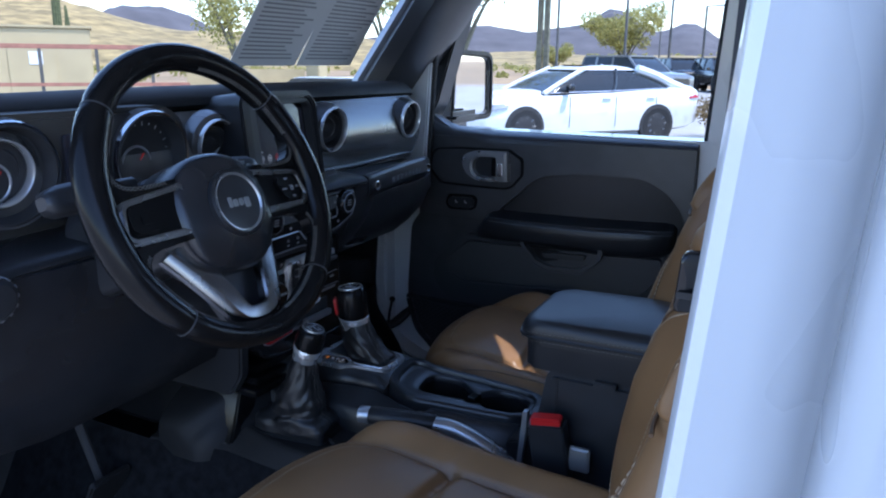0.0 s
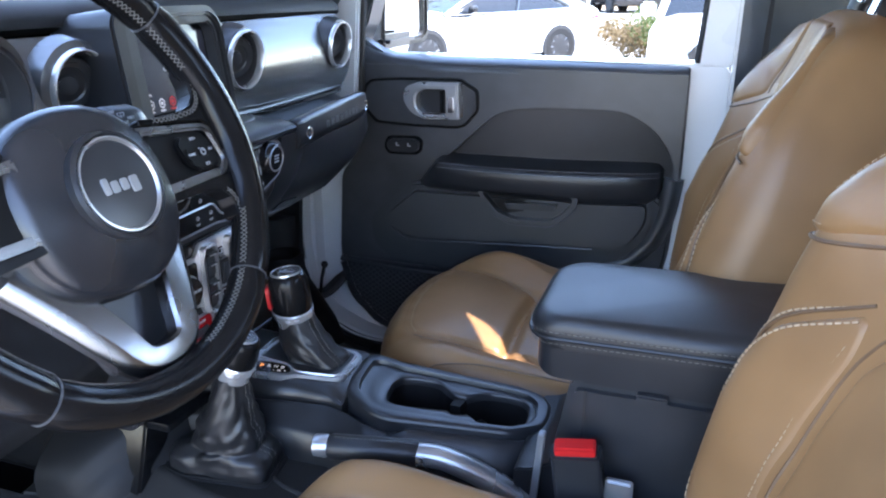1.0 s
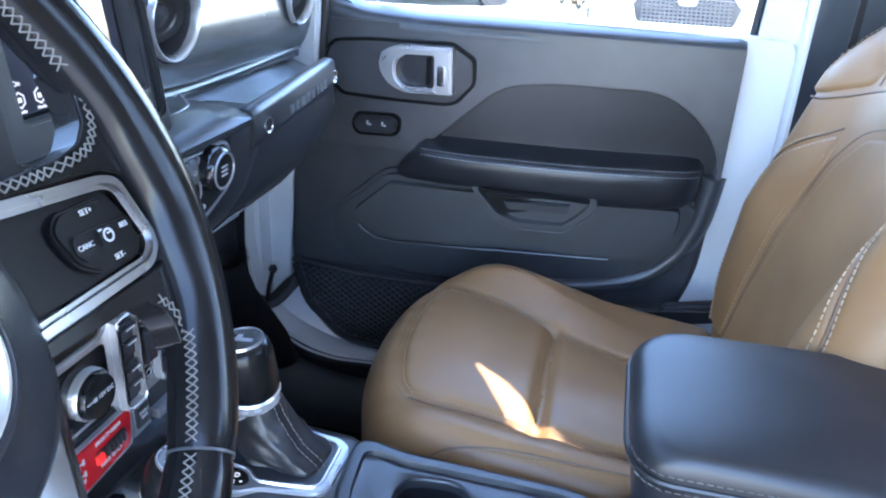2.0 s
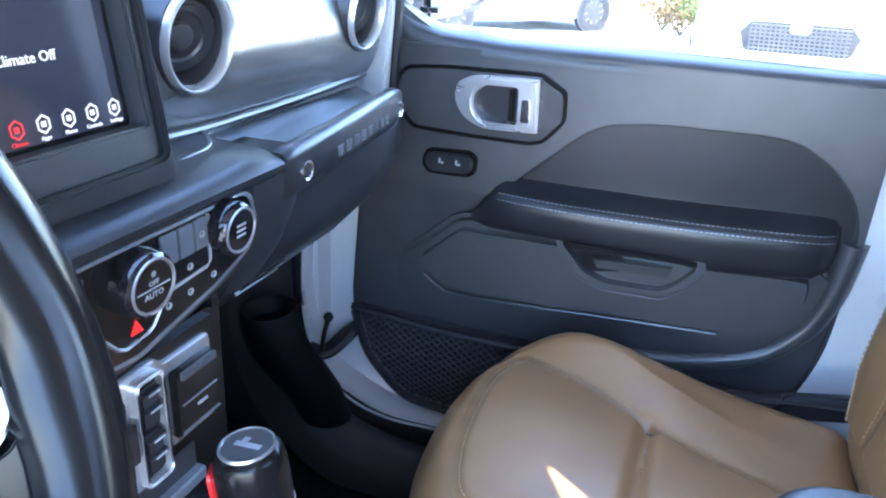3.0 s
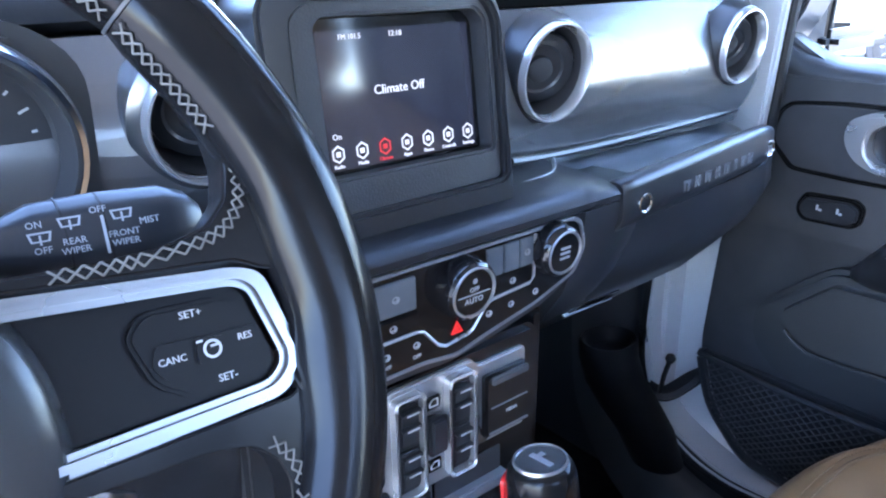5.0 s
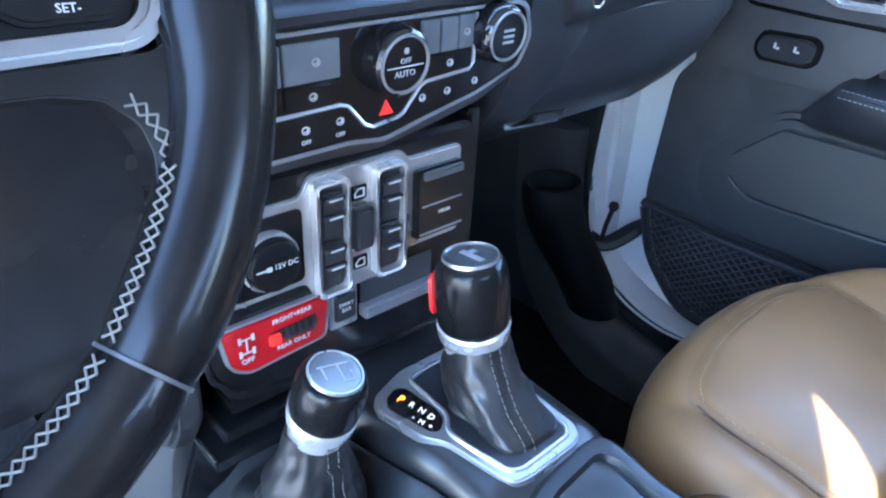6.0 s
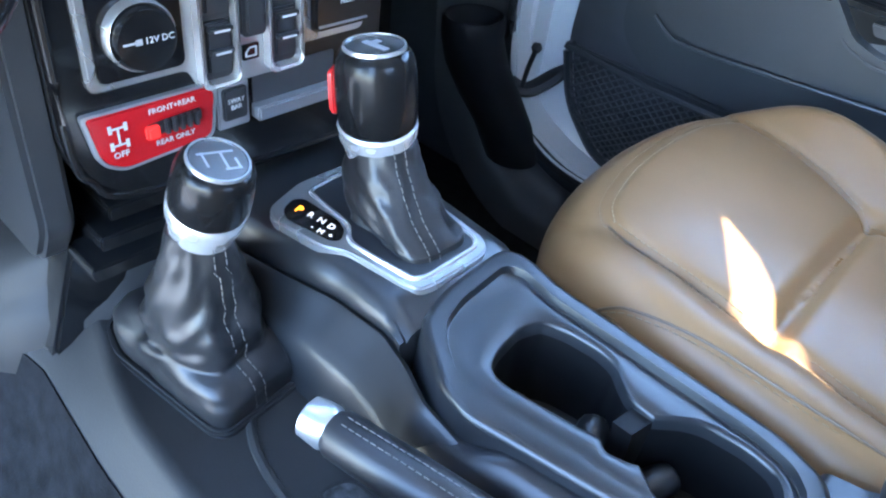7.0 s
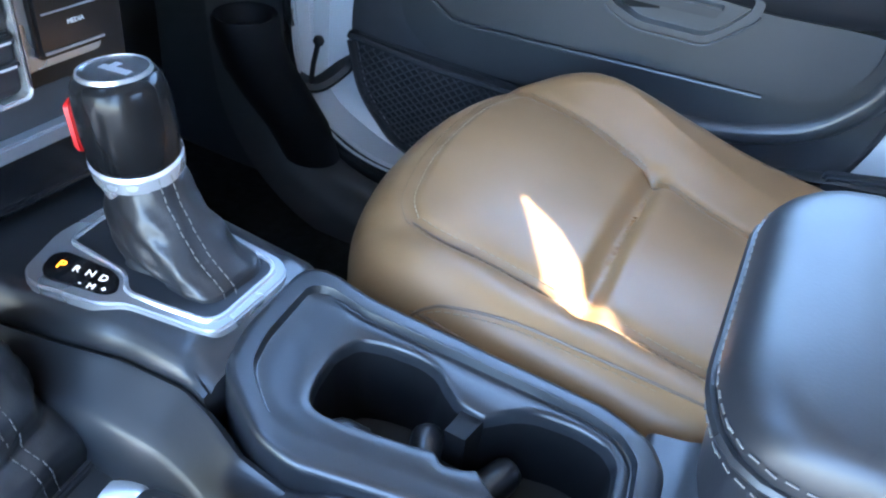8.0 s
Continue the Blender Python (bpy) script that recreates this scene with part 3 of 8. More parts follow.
        secs.append([(p.x + n.x * u, 1.752 - v, p.y + n.y * u) for u, v in ((-0.020, 0.0), (-0.016, 0.017), (-0.008, 0.026), (0.002, 0.028), (0.010, 0.022), (0.018, 0.006), (0.020, 0.0))])
    dpart("rear_frame_trim", loft(secs), HARD, label="curved hard plastic frame", angle=60)
    # net pocket with its rim and a solid rear bin
    rim = rounded([(-0.930, 0.880), (-0.905, 0.794), (-0.836, 0.724), (-0.74, 0.718), (-0.32, 0.735), (-0.262, 0.81), (-0.24, 0.868)], [0.01, 0.03, 0.03, 0.02, 0.04, 0.03, 0.01])
    dpart("net_backing", prism(rim, "y", 1.744, 1.7535, 0.002), DARK)
    dpart("net_rim", tube([(a, 1.738, b) for a, b in rim], 0.008, 8), PLASTIC)
    dpart("net_hem", tube([(-0.924, 1.731, 0.879), (-0.78, 1.727, 0.872), (-0.62, 1.727, 0.874), (-0.30, 1.731, 0.868)], 0.0045, 8), NET)
    own = bmesh.new()
    for k in range(-50, 46):
        for s in (1, -1):
            pts = []
            for i in range(0, 31):
                x, z = -0.80 + 0.0165 * k + 0.0072 * i * s, 0.722 + 0.0050 * i
                inside = z < 0.872 and x > -0.925 + max(0.0, 0.88 - z) * 0.28 + max(0.0, 0.795 - z) * 0.72 and z > 0.726 and x < -0.27
                if inside:
                    pts.append((x, 1.7385 - 0.010 * math.sin(math.pi * (z - 0.722) / 0.15), z))
                else:
                    if len(pts) > 1:
                        tube(pts, 0.0016, 4, bm=own)
                    pts = []
            if len(pts) > 1:
                tube(pts, 0.0016, 4, bm=own)
    dpart("net", own, NET, label="black diamond-mesh net pocket")
    dpart("bin_lip", loft([[(x, 1.742 - o, z), (x, 1.740 - o, z + 0.012), (x, 1.752, z + 0.014), (x, 1.752, z - 0.004)] for x, o, z in ((-0.42, 0.004, 0.800), (-0.36, 0.020, 0.808), (-0.30, 0.026, 0.832), (-0.262, 0.018, 0.856), (-0.244, 0.004, 0.866))]), PLASTIC, label="solid rear pocket lip")
    # inside handle in a six-sided bezel
    outer = rounded([(-0.861, 1.254), (-0.855, 1.277), (-0.839, 1.290), (-0.773, 1.295), (-0.644, 1.297), (-0.606, 1.275), (-0.604, 1.234), (-0.631, 1.202), (-0.650, 1.196), (-0.747, 1.196), (-0.831, 1.199), (-0.861, 1.231)], 0.008)
    inner = [(-0.7325 + (a + 0.7325) * 0.960, 1.2465 + (b - 1.2465) * 0.905) for a, b in outer]
    dpart("handle_rim", ring(outer, inner, "y", 1.748, 1.7305, 0.0020), POD)
    dpart("handle_cup", prism(inner, "y", 1.7330, 1.748, 0.002), DOORSKIN, label="smooth handle plate")
    o = rounded([(-0.760, 1.252), (-0.757, 1.278), (-0.729, 1.290), (-0.640, 1.292), (-0.637, 1.219), (-0.717, 1.216), (-0.745, 1.229)], [0.012, 0.012, 0.014, 0.003, 0.003, 0.014, 0.012])
    i = rounded([(-0.731, 1.250), (-0.729, 1.266), (-0.716, 1.277), (-0.668, 1.278), (-0.667, 1.227), (-0.714, 1.226), (-0.728, 1.238)], 0.006)
    dpart("handle", ring(o, i, "y", 1.735, 1.708, 0.0045), SATIN, label="satin silver pull handle", angle=45)
    dpart("handle_hollow", prism(i, "y", 1.7285, 1.7325, 0.0005), PLASTIC)
    dpart("latch_tab", prism(rounded([(-0.661, 1.233), (-0.648, 1.233), (-0.649, 1.264), (-0.661, 1.264)], 0.003), "y", 1.7045, 1.7085, 0.001), CHROME)
    dpart("handle_slot", prism(rect(-0.683, -0.675, 1.229, 1.274, 0.003), "y", 1.720, 1.7295, 0.001), POD)
    # seat heater switch in its frame
    o = rounded([(-0.812, 1.158), (-0.803, 1.173), (-0.737, 1.176), (-0.725, 1.167), (-0.727, 1.145), (-0.738, 1.136), (-0.802, 1.134), (-0.812, 1.145)], 0.006)
    i = [(-0.7685 + (a + 0.7685) * 0.86, 1.155 + (b - 1.155) * 0.74) for a, b in o]
    sw = dpart("door_switch", ring(o, i, "y", 1.738, 1.7290, 0.002), POD, label="black two-way switch with white icons")
    dpart("switch_cap", prism(i, "y", 1.7255, 1.736, 0.002), PLASTIC, sw)
    own = bmesh.new()
    for x in (-0.782, -0.756):
        bar(basis((x, 1.7252, 1.1575), (1, 0, 0), (0, 0, 1)), 0.003, 0.007, 0.0004, bm=own)
        bar(basis((x + 0.004, 1.7252, 1.1548), (1, 0, 0), (0, 0, 1)), 0.004, 0.003, 0.0004, bm=own)
    dpart("switch_icons", own, WHITEPRINT, sw)
    dpart("split_line", box(-0.895, -0.700, 1.7495, 1.7515, 1.1085, 1.1110, 0.0), POD)
    # strap and lock pin in front of the panel
    part("check_strap", tube(smooth_path([(-1.012, 1.690, 0.812), (-0.994, 1.690, 0.804), (-0.965, 1.705, 0.797), (-0.940, 1.74, 0.822), (-0.925, 1.75, 0.838)], 6), 0.018, 8, flat=0.6), RUBBER, d, "black rubber wiring strap")
    part("pin_stem", tube([(-0.966, 1.690, 0.806), (-0.958, 1.685, 0.842), (-0.946, 1.678, 0.876)], 0.004, 8), RUBBER, d)
    part("pin_head", lathe([(0, 0.008), (0.006, 0.006), (0.0085, 0), (0.006, -0.006), (0, -0.008)], pose(-0.945, 1.678, 0.881), 14), RUBBER, d)
    return d


door()


def wing_mirror():
    m = thing("wing_mirror", "black door mirror with sky in its glass", "mirror", (-0.86, 1.95, 1.36))
    a, b = Vector((-0.912, 1.923, 0)), Vector((-0.853, 2.082, 0))
    d = (b - a).normalized()
    fr = basis((a + b) / 2 + Vector((0, 0, 1.437)), d, (0, 0, 1))
    def prof(g, r):
        return rounded([(-0.085 + g, -0.10 + g), (0.085 - g, -0.095 + g), (0.083 - g, 0.092 - g), (-0.075 + g, 0.10 - g)], r)
    own = ring(prof(0, 0.03), prof(0.016, 0.022), "z", -0.05, 0.022, 0.006)
    own.transform(fr)
    part("housing", own, PLASTIC, m)
    own = prism(prof(0.004, 0.03), "z", -0.075, -0.048, 0.02, 4)
    own.transform(fr)
    part("back", own, PLASTIC, m)
    own = prism(prof(0.015, 0.022), "z", 0.004, 0.008)
    own.transform(fr)
    part("glass", own, SILVERED, m, "silvered mirror glass")
    part("arm", box(-0.87, -0.84, 1.83, 2.0, 1.34, 1.372, 0.012), PLASTIC, m)


wing_mirror()


# ---- dashboard ----
def dash_panel_x(z):
    """How far back the painted panel bulges at a height."""
    t = (z - 1.29) / 0.13
    return -0.848 + 0.026 * math.sin(math.pi * min(max(t, 0), 1)) ** 0.7 - 0.006 * t


def along(profile, ys, end=0.0):
    """Drawn out along y, the ends drawn in a little."""
    secs = []
    for i, y in enumerate(ys):
        k = 1.0
        secs.append([(x, y, z) for x, z in profile])
    return loft(secs)


dash = thing("dashboard", "black dashboard with gunmetal panel and round vents", "dashboard", (-0.95, C, 1.0))
L, R = 0.475, 1.655
top = [(-1.34, 1.385), (-1.10, 1.432), (-0.96, 1.456), (-0.90, 1.458), (-0.872, 1.452), (-0.857, 1.441), (-0.855, 1.430), (-0.868, 1.424), (-0.90, 1.420), (-1.30, 1.36)]
secs = []
for y, dx, dz in ((L, -0.02, -0.012), (L + 0.012, -0.005, -0.003), (L + 0.03, 0, 0), (0.9, 0, 0.004), (1.25, 0, 0.004), (R - 0.03, 0, 0), (R - 0.012, -0.006, -0.004), (R, -0.024, -0.014)):
    secs.append([(x + dx, y, z + dz) for x, z in top])
part("top_pad", loft(secs), DASHTOP, dash, "soft black padded top", angle=50)
zs = [1.425, 1.415, 1.40, 1.385, 1.37, 1.355, 1.34, 1.325, 1.31, 1.298, 1.288, 1.280]
face = [(dash_panel_x(z), z) for z in zs] + [(-0.90, 1.276), (-0.95, 1.30), (-0.95, 1.425)]
secs = []
for y, dx in ((L + 0.01, -0.03), (L + 0.025, -0.008), (L + 0.05, 0), (0.8, 0), (1.1, 0), (1.4, 0), (R - 0.05, 0), (R - 0.025, -0.010), (R - 0.01, -0.035)):
    secs.append([(x + dx, y, z) for x, z in face])
VENTS = ((1.252, 0.041), (1.556, 0.039), (0.938, 0.039), (mirrored(1.556), 0.039))


def bored(bm, tools):
    """The solid with round holes bored into it."""
    obs = []
    for own in [bm] + tools:
        bmesh.ops.recalc_face_normals(own, faces=own.faces)
        me = bpy.data.meshes.new("blank")
        own.to_mesh(me)
        own.free()
        ob = bpy.data.objects.new("blank", me)
        scene.collection.objects.link(ob)
        obs.append(ob)
    for tool in obs[1:]:
        mod = obs[0].modifiers.new("bore", "BOOLEAN")
        mod.operation, mod.object, mod.solver = "DIFFERENCE", tool, "EXACT"
    me = bpy.data.meshes.new_from_object(obs[0].evaluated_get(bpy.context.evaluated_depsgraph_get()))
    out = bmesh.new()
    out.from_mesh(me)
    bpy.data.meshes.remove(me)
    for ob in obs:
        old = ob.data
        bpy.data.objects.remove(ob)
        bpy.data.meshes.remove(old)
    return out


def vent_pose(y, z=1.374):
    return basis((dash_panel_x(z) - 0.002, y, z), (0, 1, 0), (0.12, 0, 1))


solid = loft(secs)
part("fascia_panel", bored(solid, [lathe([(0, -0.05), (r * 1.02, -0.05), (r * 1.02, 0.03), (0, 0.03)], vent_pose(y), 40) for y, r in VENTS]), PANEL, dash, "gunmetal painted fascia panel", angle=50)
# lower body: tray, glove box, knee panels
glove = [(-0.90, 1.288), (-0.852, 1.282), (-0.838, 1.262), (-0.80, 1.250), (-0.775, 1.238), (-0.772, 1.205), (-0.79, 1.160), (-0.83, 1.118), (-0.89, 1.095), (-1.05, 1.09), (-1.15, 1.25)]
secs = []
for y, dx, dz in ((1.235, 0, 0), (1.30, 0, 0), (1.50, -0.004, 0), (1.58, -0.012, 0.01), (1.63, -0.03, 0.03), (1.66, -0.07, 0.05)):
    secs.append([(x + dx, y, z + dz * (1 if z < 1.2 else 0.2)) for x, z in glove])
part("glove_box", loft(secs), PLASTIC, dash, "black grained glove box", angle=45)
corner = [(-0.744, 1.271), (-0.745, 1.255), (-0.752, 1.225), (-0.766, 1.190), (-0.790, 1.155), (-0.830, 1.120), (-0.90, 1.10), (-0.90, 1.268)]
part("corner_body", loft([[(x + dx, y, z) for x, z in corner] for y, dx in ((1.212, 0), (1.262, -0.001), (1.285, -0.006), (1.310, -0.016), (1.34, -0.032))]), PLASTIC, dash, "smooth black corner above the glove box", angle=50)
lf = basis((-0.8205, 1.316, 1.1285), (-0.16, 0.96, -0.14), (0.69, 0, 0.72))
# recess drawn as a flat plate, its darkness put into the colour
own = prism(rounded([(-0.044, 0.002), (0.044, 0.002), (0.036, 0.022), (-0.030, 0.022)], 0.003), "z", -0.010, 0.0016, 0.0006)
own.transform(lf)
part("glove_latch", own, GLOSS, dash, "dark flat plate drawn as the recessed glove box latch")
# grey bar painted as the highlight line under the recess
own = prism(rounded([(-0.049, -0.002), (0.049, -0.002), (0.049, 0.001), (-0.049, 0.001)], 0.001), "z", -0.010, 0.0026, 0.0008)
own.transform(lf)
part("latch_bright_line", own, GREYTRIM, dash)
part("tray_lip", tube(smooth_path([(-0.835, 1.215, 1.296), (-0.84, 1.30, 1.291), (-0.842, 1.45, 1.291), (-0.848, 1.61, 1.293)], 6), 0.004, 8), PLASTIC, dash)
rail = [(-0.86, 1.294), (-0.80, 1.291), (-0.762, 1.288), (-0.748, 1.284), (-0.742, 1.279), (-0.742, 1.274), (-0.748, 1.270), (-0.775, 1.266), (-0.90, 1.262)]
secs = []
for y, dx, dz in ((0.47, -0.03, -0.02), (0.55, -0.012, -0.008), (0.80, 0, 0), (1.10, 0, 0), (1.215, 0, 0), (1.2545, 0, 0), (1.2565, -0.003, -0.001)):
    secs.append([(x + dx, y, z + dz) for x, z in rail])
part("padded_rail", loft(secs), SOFT, dash, "black padded rail under the screen", angle=50)
part("rail_piping", tube(smooth_path([(-0.795, 1.175, 1.2885), (-0.80, 1.23, 1.2895), (-0.828, 1.262, 1.2925)], 6), 0.0022, 6), GREYTRIM, dash)
BADGE = material("dull_raised_mark", (0.13, 0.135, 0.145), 0.4, spread=0.1)
# grab handle in front of the tray
def bar_at(y):
    t = (y - 1.255) / 0.332
    return Vector((-0.752 - 0.040 * t * t, y, 1.266 + 0.006 * math.sin(math.pi * t)))
secs = []
for y, k in ((1.2575, 0.94), (1.2595, 1.0), (1.275, 1.0), (1.35, 1.0), (1.45, 1.0), (1.54, 1.0), (1.568, 0.98), (1.583, 0.85), (1.589, 0.6)):
    o = bar_at(y)
    secs.append([(o.x + k * a, y, o.z + k * b) for a, b in rounded([(0.010, 0.020), (0.012, -0.014), (0.002, -0.027), (-0.014, -0.024), (-0.017, 0.008), (-0.006, 0.022)], 0.007, 3)])
grab = part("grab_handle", loft(secs), SOFT, dash, "black rubberised grab handle", angle=40)
for y in (1.288, 1.562):
    o = bar_at(y)
    own = lathe([(0.0095, 0), (0.0095, 0.0012), (0.008, 0.0016), (0.007, 0.0006), (0, 0.0006)], basis((o.x + 0.0112, y, o.z - 0.004), (0, 1, 0), (0, 0, 1)), 18)
    part("screw", own, CHROME, grab)
for k, w in enumerate((0.011, 0.009, 0.010, 0.009, 0.010, 0.007, 0.008, 0.009)):
    y = 1.355 + 0.0205 * k
    o = bar_at(y)
    fr = basis((o.x + 0.0108, y, o.z - 0.002), (0.02, 1, 0), (0, 0, 1))
    own = bmesh.new()
    bar(fr, w * 0.30, 0.011, 0.0012, -w * 0.3, -0.003, own)
    bar(fr, w * 0.30, 0.011, 0.0012, w * 0.3, -0.003, own)
    bar(fr, w, 0.003, 0.0012, 0, 0.001 - 0.004 * (k % 2), own)
    part("raised_badge", own, BADGE, grab)


def round_vent(y, z, r=0.043):
    """Ringed air vent: cone, bright ring, deep dark outlet and one tilted flap."""
    fr = vent_pose(y, z)
    wide = 1.34 if y < C else 1.22
    collar = part("vent_collar", lathe([(r * wide, -0.016), (r * (wide - 0.03), -0.002), (r * (wide - 0.08), 0.005), (r * 1.12, 0.009), (r * 1.06, 0.010), (r * 1.03, 0.004), (r * 1.015, -0.02)], fr, 56), PANEL if y < C else PLASTIC, dash)
    part("vent_ring", lathe([(r * 1.085, 0.008), (r * 1.075, 0.0140), (r * 1.04, 0.0165), (r * 1.00, 0.0165), (r * 0.965, 0.0145), (r * 0.95, 0.008), (r * 0.945, -0.016)], fr, 56), RINGSILVER, collar, "satin silver vent ring")
    part("vent_bowl", lathe([(r * 0.938, 0.006), (r * 0.92, -0.004), (r * 0.90, -0.020), (r * 0.84, -0.038), (0, -0.040)], fr, 56), DARK, collar)
    tip = fr @ pose(0, 0, -0.010, 10, -24, 0)
    part("vent_flap", lathe([(r * 0.80, -0.006), (r * 0.82, -0.001), (r * 0.78, 0.0025), (r * 0.55, 0.0035), (r * 0.5, 0.002), (0, 0.002)], tip, 36), PLASTIC, collar)
    part("flap_hub", lathe([(r * 0.30, 0.002), (r * 0.28, 0.006), (r * 0.22, 0.007), (0, 0.007)], tip, 24), DARK, collar)
    own = bmesh.new()
    bar(tip @ pose(0, 0, 0.003), r * 0.50, 0.0035, 0.004, 0, r * 0.62, own)
    part("flap_tab", own, PANEL, collar)


for y, r in VENTS:
    round_vent(y, 1.374, r)


# instrument cluster
cl = thing("instrument_cluster", "two round gauges in a black binnacle", "gauges", (-0.84, 0.7, 1.38))
def gauge_pose(y):
    return basis((-0.816, y, 1.371), (0, 1, 0), (0.10, 0, 1))


solid = prism(rounded([(0.505, 1.303), (0.868, 1.303), (0.872, 1.415), (0.84, 1.440), (0.54, 1.440), (0.502, 1.415)], 0.03), "x", -0.90, -0.812, 0.008)
part("binnacle", bored(solid, [lathe([(0, -0.03), (0.064, -0.03), (0.064, 0.03), (0, 0.03)], gauge_pose(y), 40) for y in (0.588, 0.798)]), PLASTIC, cl)
for y in (0.588, 0.798):
    fr = gauge_pose(y)
    gauge = part("gauge_hood", lathe([(0.0665, -0.01), (0.066, 0.006), (0.062, 0.010), (0.058, 0.012), (0.054, -0.010), (0.052, -0.012), (0, -0.012)], fr, 48), DARK, cl)
    part("gauge_ring", lathe([(0.0655, 0.006), (0.0638, 0.0125), (0.061, 0.0120), (0.0595, 0.006)], fr, 48), CHROME, gauge)
    own = bmesh.new()
    for k in range(17):
        a = radians(220 - k * 16.25)
        bar(fr @ pose(0.044 * math.cos(a), 0.044 * math.sin(a), -0.0118, 0, 0, math.degrees(a)), 0.006 if k % 2 == 0 else 0.003, 0.0014, 0.0004, bm=own)
    part("gauge_marks", own, WHITEPRINT, gauge)
    own = bmesh.new()
    bar(fr @ pose(0, 0, -0.0105, 0, 0, 232), 0.034, 0.0018, 0.001, 0.015, 0, own)
    part("needle", own, LIT_RED, gauge, "red pointer")
    own = lathe([(0.026, -0.0115), (0.026, -0.010), (0.024, -0.009), (0.0225, -0.0105)], fr @ pose(-0.012, -0.012, 0), 32)
    part("inner_ring", own, GREYTRIM, gauge)
part("display", prism(rect(0.662, 0.724, 1.33, 1.412, 0.006), "x", -0.815, -0.806, 0.001), DISPLAY, cl)
own = bmesh.new()
for k in range(3):
    bar(basis((-0.8055, 0.680, 1.362 + 0.012 * k), (0, 1, 0), (0, 0, 1)), 0.016, 0.005, 0.0003, bm=own)
part("readout", own, GREYPRINT, cl)


# touch screen pod
pod = thing("touch_screen", "black framed touch screen showing climate menu", "screen", (-0.80, C, 1.29))
fr = basis((-0.789, C, 1.362), (0, 1, 0), (-0.12, 0, 1))
def set_in(own, m=fr):
    own.transform(m)
    return own
outer = rounded([(-0.112, -0.075), (0.087, -0.075), (0.086, 0.070), (0.071, 0.090), (-0.097, 0.092), (-0.111, 0.078)], [0.005, 0.005, 0.012, 0.012, 0.012, 0.012])
mid = rounded([(-0.092, -0.058), (0.080, -0.057), (0.080, 0.062), (0.068, 0.079), (-0.077, 0.080), (-0.089, 0.070)], [0.008, 0.008, 0.010, 0.010, 0.010, 0.010])
inn = rounded([(-0.070, -0.033), (0.073, -0.033), (0.072, 0.062), (0.064, 0.070), (-0.064, 0.070), (-0.070, 0.064)], 0.004)
part("pod_shell", set_in(ring(outer, mid, "z", -0.075, 0.012, 0.005)), SOFT, pod, "soft black surround")
TEXTURED = material("knurled_black_plastic", (0.026, 0.028, 0.032), 0.42, grain=0.8, grain_size=1300, cells=True)
part("inner_bezel", set_in(ring(mid, inn, "z", -0.03, 0.006, 0.002)), TEXTURED, pod, "knurled black bezel")
part("panel_back", set_in(prism(inn, "z", -0.02, -0.0105)), GLOSS, pod)
glass = part("display", set_in(prism(rect(-0.0625, 0.067, -0.0295, 0.0615, 0.002), "z", -0.011, -0.0088)), DISPLAY, pod, "dark lit display")
lettering("title", "Climate Off", 0.0092, fr @ pose(0.0005, 0.0205, -0.0084), LIT_WHITE, glass)
lettering("status", "FM 101.5", 0.0048, fr @ pose(-0.036, 0.0572, -0.0084), LIT_WHITE, glass)
lettering("status", "12:18", 0.0052, fr @ pose(0.001, 0.0572, -0.0084), LIT_WHITE, glass)
lettering("status", "On", 0.0055, fr @ pose(-0.055, -0.0070, -0.0084), LIT_WHITE, glass)
for k in range(7):
    m = fr @ pose(-0.0557 + 0.0192 * k, -0.0185, -0.0084)
    mat = LIT_RED if k == 2 else LIT_WHITE
    own = bmesh.new()
    hexo = [(0.0055 * math.cos(radians(60 * j + 30)), 0.0062 * math.sin(radians(60 * j + 30))) for j in range(6)]
    hexi = [(a * 0.78, b * 0.78) for a, b in hexo]
    own = ring(hexo, hexi, "z", 0, 0.0003)
    own.transform(m)
    bar(m, 0.0035, 0.0035, 0.0003, 0, 0, own)
    part("menu_icon", own, mat, glass)
    lettering("menu_word", ("Radio", "Media", "Climate", "Apps", "Phone", "Controls", "Settings")[k], 0.0036, m @ pose(0, -0.0085, 0), mat, glass)


# ---- climate panel and switch stack ----
hv = thing("climate_panel", "gloss black climate controls with round knobs", "climate controls", (-0.75, C, 1.19))
X0 = -0.7475
housing = rounded([(0.915, 1.180), (1.03, 1.180), (1.07, 1.178), (1.11, 1.184), (1.17, 1.196), (1.214, 1.216), (1.224, 1.262), (1.21, 1.274), (0.93, 1.274)], 0.008)
part("housing", prism(housing, "x", -0.86, X0 - 0.003, 0.004), PLASTIC, hv)
outl = rounded([(0.935, 1.189), (1.040, 1.190), (1.070, 1.186), (1.100, 1.193), (1.155, 1.204), (1.200, 1.219), (1.212, 1.240), (1.206, 1.264), (1.196, 1.2685), (0.945, 1.2685), (0.930, 1.255)], 0.006)
inl = [(C + (a - C) * 0.978, 1.229 + (b - 1.229) * 0.935) for a, b in outl]
part("outline_trim", ring(outl, inl, "x", X0 - 0.006, X0 + 0.0022, 0.0008), GREYTRIM, hv, "thin silver outline")
part("gloss_panel", prism(inl, "x", X0 - 0.006, X0), GLOSS, hv)
zig = [(0.945, 1.2175), (1.034, 1.2185), (1.040, 1.2165), (1.053, 1.2015), (1.060, 1.1985), (1.082, 1.2015), (1.086, 1.2035), (1.100, 1.2195), (1.106, 1.2220), (1.146, 1.2245), (1.1505, 1.229), (1.1515, 1.264)]
part("zigzag_trim", tube([(X0 + 0.0010, a, b) for a, b in zig], 0.0014, 6), SATIN, hv)
